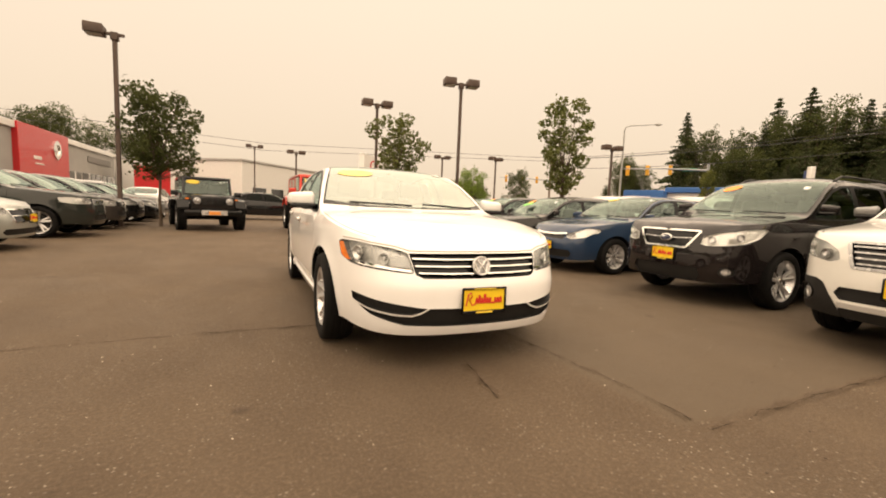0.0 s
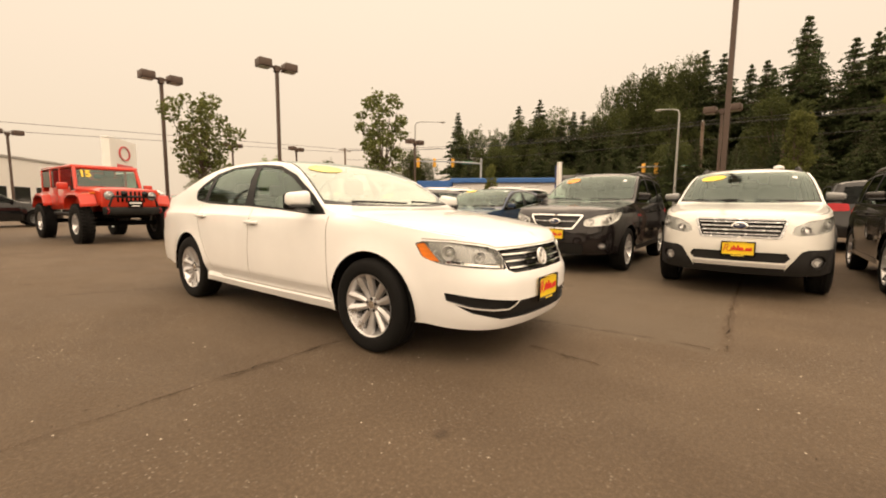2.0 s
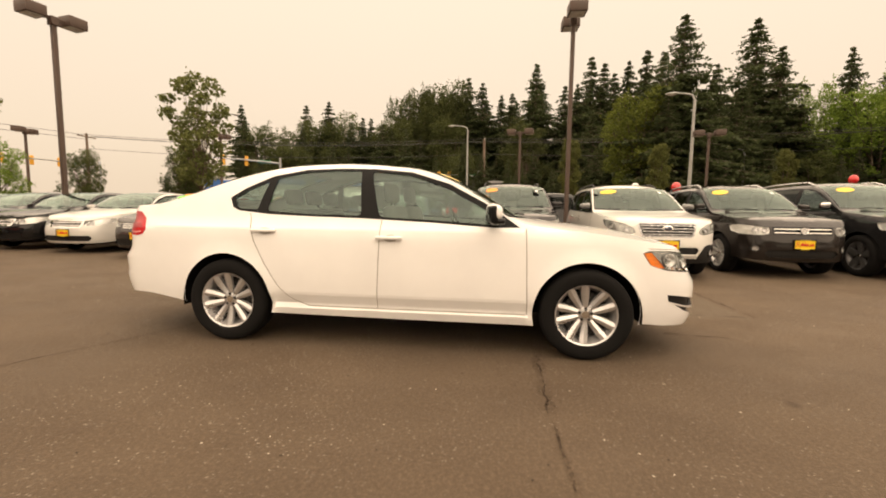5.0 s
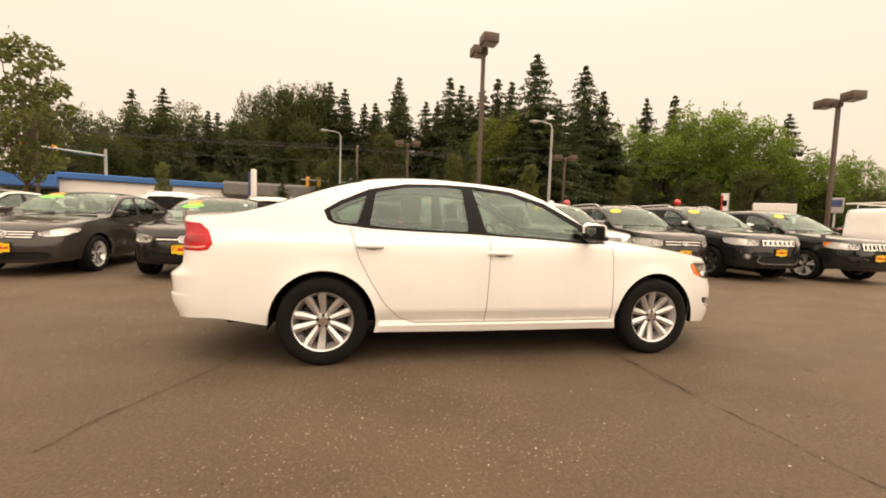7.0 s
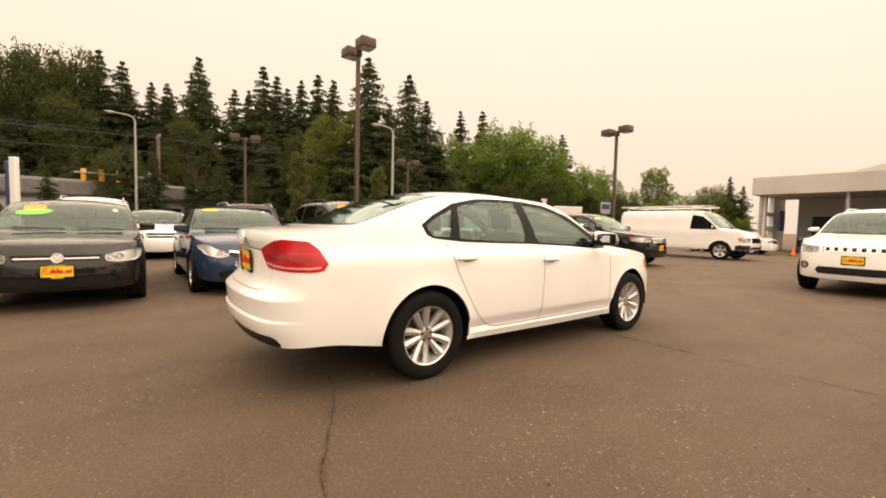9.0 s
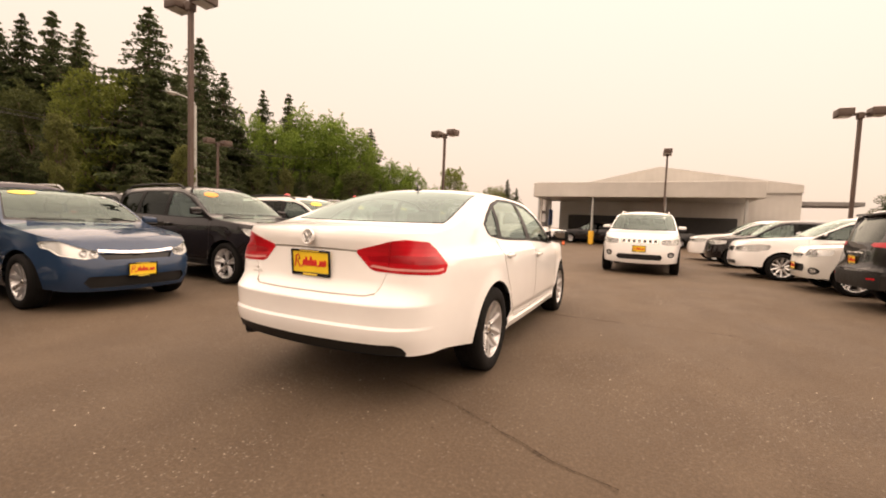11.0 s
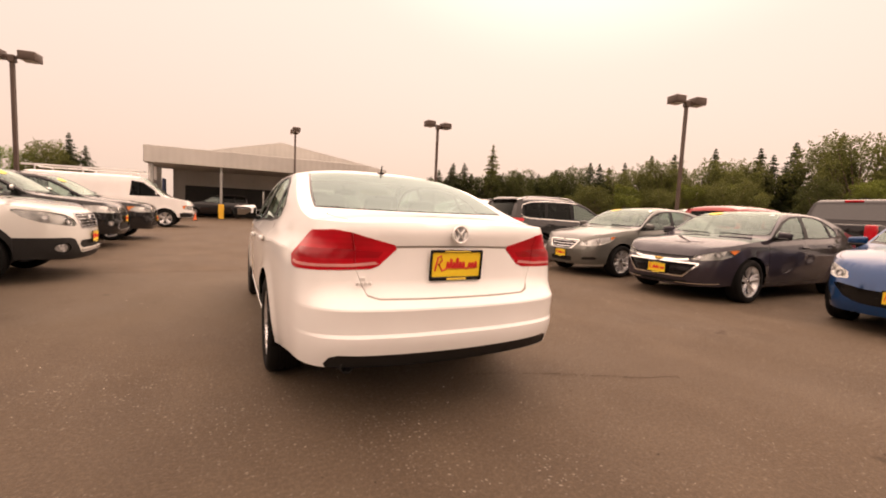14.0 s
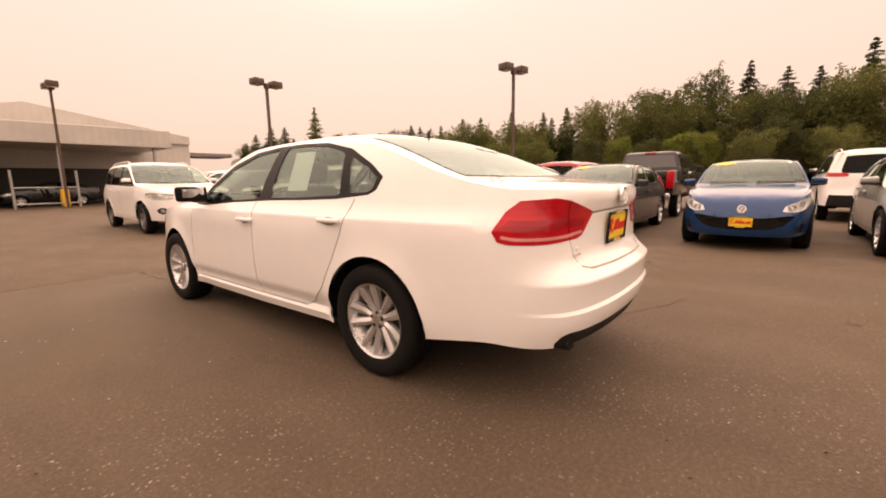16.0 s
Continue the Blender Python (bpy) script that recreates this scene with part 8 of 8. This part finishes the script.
back_car(SV, "dark_sport_utility", "dark sport utility backed in the row behind", COL["black"], 10.4, -2.6, EAST, True)
back_car(SV, "grey_sport_utility", "grey sport utility backed in the row behind", COL["cherokee"], 10.3, -5.6, EAST, True)
back_car(SD, "silver_sedan", "silver sedan parked in the row behind", COL["silverd"], 10.6, -8.2, WEST)
back_car(SD, "black_sedan", "black sedan parked in the row behind", COL["black"], 6.2, 15.2, -70)
back_car(SD, "pale_sedan", "pale sedan at the far end of the lot", COL["pearl"], 9.2, 18.5, WEST)
back_car(SV, "white_sport_utility", "white sport utility at the far end of the lot", WHITE, 5.4, 21.5, 180, True)
back_car(SD, "dark_red_sedan", "dark red sedan at the far end of the lot", COL["red"], 7.2, 21.0, 180, True)
back_car(SD, "silver_sedan", "silver sedan at the far end of the lot", COL["silverd"], 11.5, 22.5, WEST)
back_car(SV, "red_sport_utility", "red sport utility in the row behind the sedans", COL["red"], -10.2, -2.45, WEST, True)
back_car(SV, "white_sport_utility", "white sport utility in the row behind the sedans", COL["pearl"], -10.8, -4.6, EAST)
back_car(SD, "white_sedan", "white sedan beside the service building", WHITE, 3.6, -23.8, WEST)
back_car(SD, "black_sedan", "black sedan under the service canopy", COL["black"], -0.6, -31.2, EAST)
back_car(SV, "dark_sport_utility", "dark sport utility under the service canopy", COL["forester"], 4.4, -31.0, EAST)
back_car(SD, "red_sedan", "red sedan far behind the work van", COL["red"], 9.5, -23.5, WEST)
back_car(SV, "black_sport_utility", "black sport utility far behind the parked row", COL["black"], 9.8, -13.0, EAST, True)
back_car(SV, "pale_sport_utility", "pale sport utility at the red showroom", COL["pearl"], -9.3, 22.5, 180)
back_car(SD, "white_sedan", "white sedan at the red showroom", WHITE, -6.2, 23.5, 180)

# ---------------- street furniture ----------------
SIGY = plain("signal_yellow", (0.72, 0.36, 0.03), 0.5, vary=0.1)
LENSR, LENSG = plain("signal_red", (0.35, 0.01, 0.01), 0.3), plain("signal_dark", (0.03, 0.03, 0.02), 0.3)
WOODP = plain("weathered_pole", (0.17, 0.125, 0.09), 0.9, vary=0.2, scale=4)


def street_lamp(x, y, z, turn, reach=2.2):
    t = thing("street_lamp", "grey steel street lamp with a curved arm", "street lamp", pose(x, y, 0, 0, 0, turn), "street lamps")
    part("pole", tube([(0, 0, 0), (0, 0, z * 0.55), (0, 0, z - 0.4)], [0.11, 0.09, 0.07], 10), GALV, t)
    part("arm", tube([(0, 0, z - 0.45), (0.12, 0, z - 0.12), (0.5, 0, z), (reach, 0, z + 0.06)], [0.06, 0.055, 0.05, 0.04], 8), GALV, t)
    h = part("lamp_head", ball(reach + 0.25, 0, z + 0.05, 0.38, 0.15, 0.09), GALV, t)
    part("lamp_glass", ball(reach + 0.28, 0, z - 0.01, 0.2, 0.11, 0.07), LAMPLENS, h)


street_lamp(38.6, 2.6, 9.3, 95, 1.3)
street_lamp(22.3, -11.6, 7.85, 75, 0.9)
street_lamp(31.3, 26.0, 9.6, -45, 2.6)
street_lamp(33.0, -20.0, 6.2, 75, 1.6)
street_lamp(-13.0, 62.0, 10.0, 180, 2.5)


def signal_head(parent, x, y, z, turn):
    h = part("signal_head", gather(rbox(0, 0, 0, 0.36, 0.22, 1.05, 0.04, 2)), SIGY, parent, "yellow three-lamp signal", at=pose(x, y, z, 0, 0, turn))
    for i, m in enumerate((LENSR, LENSG, LENSG)):
        part("signal_lens", moved(lathe([(0.12, 0), (0.12, 0.10), (0.105, 0.10), (0.10, 0.02), (0.0005, 0.03)], 16, "z"), pose(0, -0.11, 0.33 - 0.33 * i, 90)), m, h)


def signal_mast(x, y, turn, arm, heads, z=5.6):
    t = thing("traffic_signal_mast", "steel mast arm with yellow traffic signals", "traffic signal", pose(x, y, 0, 0, 0, turn), "traffic signals")
    part("pole", tube([(0, 0, 0), (0, 0, z + 0.6)], [0.16, 0.12], 10), GALV, t)
    part("arm", tube([(0, 0, z), (arm * 0.5, 0, z + 0.25), (arm, 0, z + 0.3)], [0.10, 0.08, 0.05], 8), GALV, t)
    for q in heads:
        signal_head(t, q, -0.15, z + 0.1, 0)
    part("street_sign", rbox(arm * 0.2, -0.1, z + 0.1, 1.3, 0.04, 0.32, 0.01, 1), plain("sign_green", (0.02, 0.20, 0.10), 0.5), t)


signal_mast(41.8, 1.6, 78, 5.2, (2.2, 3.4, 4.6), 4.6)
signal_mast(40.4, 23.5, 121, 8.0, (3.4, 5.6, 7.6), 5.9)
signal_mast(44.0, 50.0, 160, 10.0, (4.0, 6.5, 9.0), 6.0)


def utility_pole(x, y, z, turn):
    t = thing("utility_pole", "weathered wooden utility pole with a cross-arm", "utility pole", pose(x, y, 0, 0, 0, turn), "utility poles")
    part("pole", tube([(0, 0, 0), (0, 0, z)], [0.17, 0.12], 9), WOODP, t)
    part("cross_arm", rbox(0, 0, z - 0.35, 2.3, 0.10, 0.12, 0.01, 1), WOODP, t)
    for q in (-1.0, -0.45, 0.45, 1.0):
        part("insulator", ball(q, 0, z - 0.22, 0.05, 0.05, 0.09, 8, 6), GALV, t)


POLES = [(33.0, -40.0, 8.6), (40.2, 1.0, 8.4), (37.0, 44.0, 8.8)]
for x, y, z in POLES:
    utility_pole(x, y, z, 5)
WIRE = plain("cable", (0.03, 0.028, 0.026), 0.6)
for (xa, ya, za), (xb, yb, zb) in zip(POLES, POLES[1:]):
    for off, low in ((-1.0, 0.22), (0.45, 0.22), (1.0, 0.22), (0.0, 1.6)):
        pts = [(xa + off + (xb - xa) * q, ya + (yb - ya) * q, za - low + (zb - za) * q - 1.1 * 4 * q * (1 - q) * 0.6) for q in np.linspace(0, 1, 14)]
        tagged(part("overhead_cable", tube(pts, 0.022, 5), WIRE), "thin dark overhead cable strung between utility poles", "cable", "overhead cables")
for pts in ([(-28, 44, 7.5), (0, 50, 6.9), (37, 44, 8.2)], [(-28, 44.6, 8.2), (0, 50, 7.7), (37, 44.6, 8.7)]):
    tagged(part("overhead_cable", tube(pts, 0.022, 5), WIRE), "thin dark overhead cable strung across the road", "cable", "overhead cables")
pyl = thing("pylon_sign", "narrow white and blue pylon sign by the road", "sign", pose(24.5, 7.4, 0, 0, 0, 60))
part("face", slab(-0.15, -0.12, 0, 0.15, 0.12, 3.9), PLASTW, pyl)
part("edge_panel", slab(0.155, -0.13, 0, 0.33, 0.13, 3.7), plain("sign_navy", (0.02, 0.04, 0.12), 0.4), pyl)
for x, y, z, turn in ((19.6, 15.9, 5.3, 0), (17.7, 27.0, 5.4, 20), (20.7, -1.8, 5.5, 80), (20.3, -11.6, 5.25, 80), (-1.2, 38.0, 5.9, 0), (14.0, 30.0, 5.5, 0), (2.0, 33.5, 5.2, 10)):
    lamp_post(x, y, z, turn)
for x, y, z in ((8.7, -5.65, 1.78), (10.28, -11.24, 2.12)):
    b = thing("red_balloon", "round red balloon on a string between parked cars", "balloon", pose(x, y, 0), "balloons")
    part("balloon_skin", ball(0, 0, z, 0.125, 0.125, 0.145, 16, 12), plain("red_rubber", (0.55, 0.02, 0.02), 0.25, coat=0.4), b)
    part("string", tube([(0, 0, 0.0), (0.02, 0, 1.0), (0, 0, z - 0.15)], 0.004, 4), PLASTW, b)
cone = thing("traffic_cone", "orange traffic cone on the asphalt", "traffic cone", pose(3.0, -24.2, 0))
part("cone", lathe([(0.12, 0.03), (0.10, 0.05), (0.025, 0.50), (0.0005, 0.50)], 18, "z"), plain("cone_orange", (0.75, 0.14, 0.03), 0.6), cone)
part("cone_base", rbox(0, 0, 0.02, 0.30, 0.30, 0.04, 0.01, 1), TRIM, cone)
gate = thing("pipe_gate", "grey pipe gate before the service bays", "gate", pose(-2.2, -27.4, 0))
for x in (-1.3, 1.3):
    part("post", tube([(x, 0, 0), (x, 0, 2.0)], 0.06, 8), GALV, gate)
for z in (0.25, 1.1):
    part("rail", tube([(-1.3, 0, z), (1.3, 0, z)], 0.04, 8), GALV, gate)
rb = thing("roadside_sign", "pale boxed sign on the verge", "sign", pose(15.2, -21.8, 0, 0, 0, 60))
part("panel", slab(-1.0, -0.15, 1.6, 1.0, 0.15, 2.7), PLASTW, rb)
part("post", slab(-0.1, -0.1, 0, 0.1, 0.1, 1.6), GALV, rb)
bs = thing("roadside_sign", "small grey sign with a dark blue face on a post", "sign", pose(13.2, -23.3, 0, 0, 0, 60))
part("panel", slab(-0.36, -0.05, 2.2, 0.36, 0.05, 3.0), plain("sign_grey", (0.30, 0.30, 0.29), 0.5), bs)
part("sign_face", slab(-0.28, -0.07, 2.52, 0.28, 0.07, 2.9), plain("sign_blue", (0.03, 0.055, 0.14), 0.4), bs, "dark blue sign face")
part("post", slab(-0.04, -0.04, 0, 0.04, 0.04, 2.2), GALV, bs)
fl = thing("feather_flag", "narrow white and dark feather flag", "flag", pose(11.2, -14.6, 0, 0, 0, 40))
part("pole", tube([(0, 0, 0), (0, 0, 2.75)], 0.02, 6), GALV, fl)
part("cloth", slab(0.02, -0.01, 1.9, 0.28, 0.01, 2.7, 0.004), PLASTW, fl)
part("cloth_edge", slab(0.20, -0.013, 1.95, 0.285, 0.013, 2.62, 0.004), REDPAN, fl, "red edge")
part("cloth_band", slab(0.06, -0.015, 2.15, 0.24, 0.015, 2.4, 0.004), GLOSSBLK, fl)

# ---------------- seams and cracks of the asphalt ----------------
def seam_mat(name, col, cover):
    """Dirt and broken edges along a joint, with the asphalt showing through."""
    mat, nt, p = nodes_of(name)
    v = coords(nt)
    p.inputs["Base Color"].default_value, p.inputs["Roughness"].default_value = (*col, 1), 0.9
    p.inputs["Specular IOR Level"].default_value = 0.1
    worn = mixc(nt, 1.0, ramp(nt, noise_tex(nt, v, 2.6, 5, 0.7), [(0.38, 0.0), (0.62, 1.0)]), ramp(nt, noise_tex(nt, v, 60, 4, 0.7), [(0.38, 0.1), (0.60, 1.0)]), "MULTIPLY")
    link(nt, mixc(nt, 1.0, worn, (cover, cover, cover), "MULTIPLY"), p.inputs["Alpha"])
    bump(nt, noise_tex(nt, v, 55, 5, 0.7), 0.8, 0.01, p)
    return mat


SEAM, SEAM_DIRT = seam_mat("crack_filler", (0.034, 0.024, 0.016), 0.62), seam_mat("crack_dirt", (0.050, 0.035, 0.023), 0.36)


def crack(name, pts, width, seed, label):
    """A wandering seam, its edges uneven, in a wider band of dirt."""
    r = random.Random(seed)
    for mat, wide, z in ((SEAM_DIRT, 4.2, 0.004), (SEAM, 0.9, 0.008)):
        left, right = [], []
        for (xa, ya), (xb, yb) in zip(pts, pts[1:]):
            L = math.hypot(xb - xa, yb - ya)
            n = max(2, int(L / 0.09))
            for k in range(n):
                q = k / n
                nx, ny = -(yb - ya) / L, (xb - xa) / L
                j, w = r.gauss(0, width * 0.6), width * wide * r.uniform(0.35, 1.6)
                x, y = xa + (xb - xa) * q + nx * j, ya + (yb - ya) * q + ny * j
                left.append((x + nx * w / 2, y + ny * w / 2, z))
                right.append((x - nx * w / 2, y - ny * w / 2, z))
        n = len(left)
        ob = part(name, (left + right, [(i, n + i, n + i + 1, i + 1) for i in range(n - 1)]), mat, smooth=0)
        tagged(ob, label, "crack", kind="structure")


crack("asphalt_seam", [(-0.75, -1.06), (-1.2, -1.06), (-1.8, -1.05), (-2.4, -1.09), (-3.1, -1.12)], 0.015, 1, "dark wandering crack in the worn asphalt")
crack("asphalt_seam", [(-0.4, 2.0), (-0.70, 2.06), (-1.1, 2.24), (-1.6, 2.50), (-2.0, 2.60)], 0.009, 2, "thin dark crack in the worn asphalt")
crack("asphalt_seam", [(0.55, -1.0), (0.62, -2.05), (0.70, -2.8), (0.70, -3.42)], 0.014, 3, "straight seam at the edge of an asphalt patch")
crack("asphalt_seam", [(0.70, -3.42), (1.46, -3.39), (2.95, -3.37), (5.5, -3.4)], 0.015, 4, "straight seam at the edge of an asphalt patch")
crack("asphalt_seam", [(-0.05, -2.25), (-0.10, -2.55), (-0.14, -2.88)], 0.012, 5, "short dark crack in the worn asphalt")

# ---------------- loose grit on the asphalt ----------------
def grit(name, label, seed, count, size, mat, x0, x1, y0, y1):
    """Many small angular chips lying about, thicker in drifts."""
    r = random.Random(seed)
    vs, fs = [], []
    while len(vs) < count * 5:
        x, y = r.uniform(x0, x1), r.uniform(y0, y1)
        if math.sin(x * 1.7 + 2.0 * math.sin(y * 0.9)) + math.cos(y * 1.3) < r.uniform(-1.9, 1.6):
            continue
        a, d = r.uniform(0, 6.28), size * r.uniform(0.45, 1.5)
        c, q, i = math.cos(a), math.sin(a), len(vs)
        for px, py, pz in ((1, 0, 0.0), (0.2, 0.55, 0.0), (-0.9, 0.25, 0.0), (-0.3, -0.6, 0.0), (0.1 + r.uniform(-0.3, 0.3), r.uniform(-0.2, 0.2), 0.55)):
            px, py = px * d + r.uniform(-0.2, 0.2) * d, py * d + r.uniform(-0.2, 0.2) * d
            vs.append((x + px * c - py * q, y + px * q + py * c, pz * d + 0.0035))
        fs += [(i, i + 1, i + 4), (i + 1, i + 2, i + 4), (i + 2, i + 3, i + 4), (i + 3, i, i + 4), (i, i + 3, i + 2), (i, i + 2, i + 1)]
    tagged(part(name, (vs, fs), mat, smooth=0), label, "grit", kind="stuff")


grit("pale_grit", "pale stone chips and scraps scattered over the asphalt", 91, 700, 0.0058, plain("pale_chips", (0.46, 0.40, 0.32), 0.8, vary=0.3, scale=3), -5.2, 4.0, -5.6, 6.2)
grit("dark_grit", "dark stone chips scattered over the asphalt", 92, 480, 0.0080, plain("dark_chips", (0.05, 0.036, 0.024), 0.9, vary=0.3, scale=3), -5.2, 4.0, -5.6, 6.2)
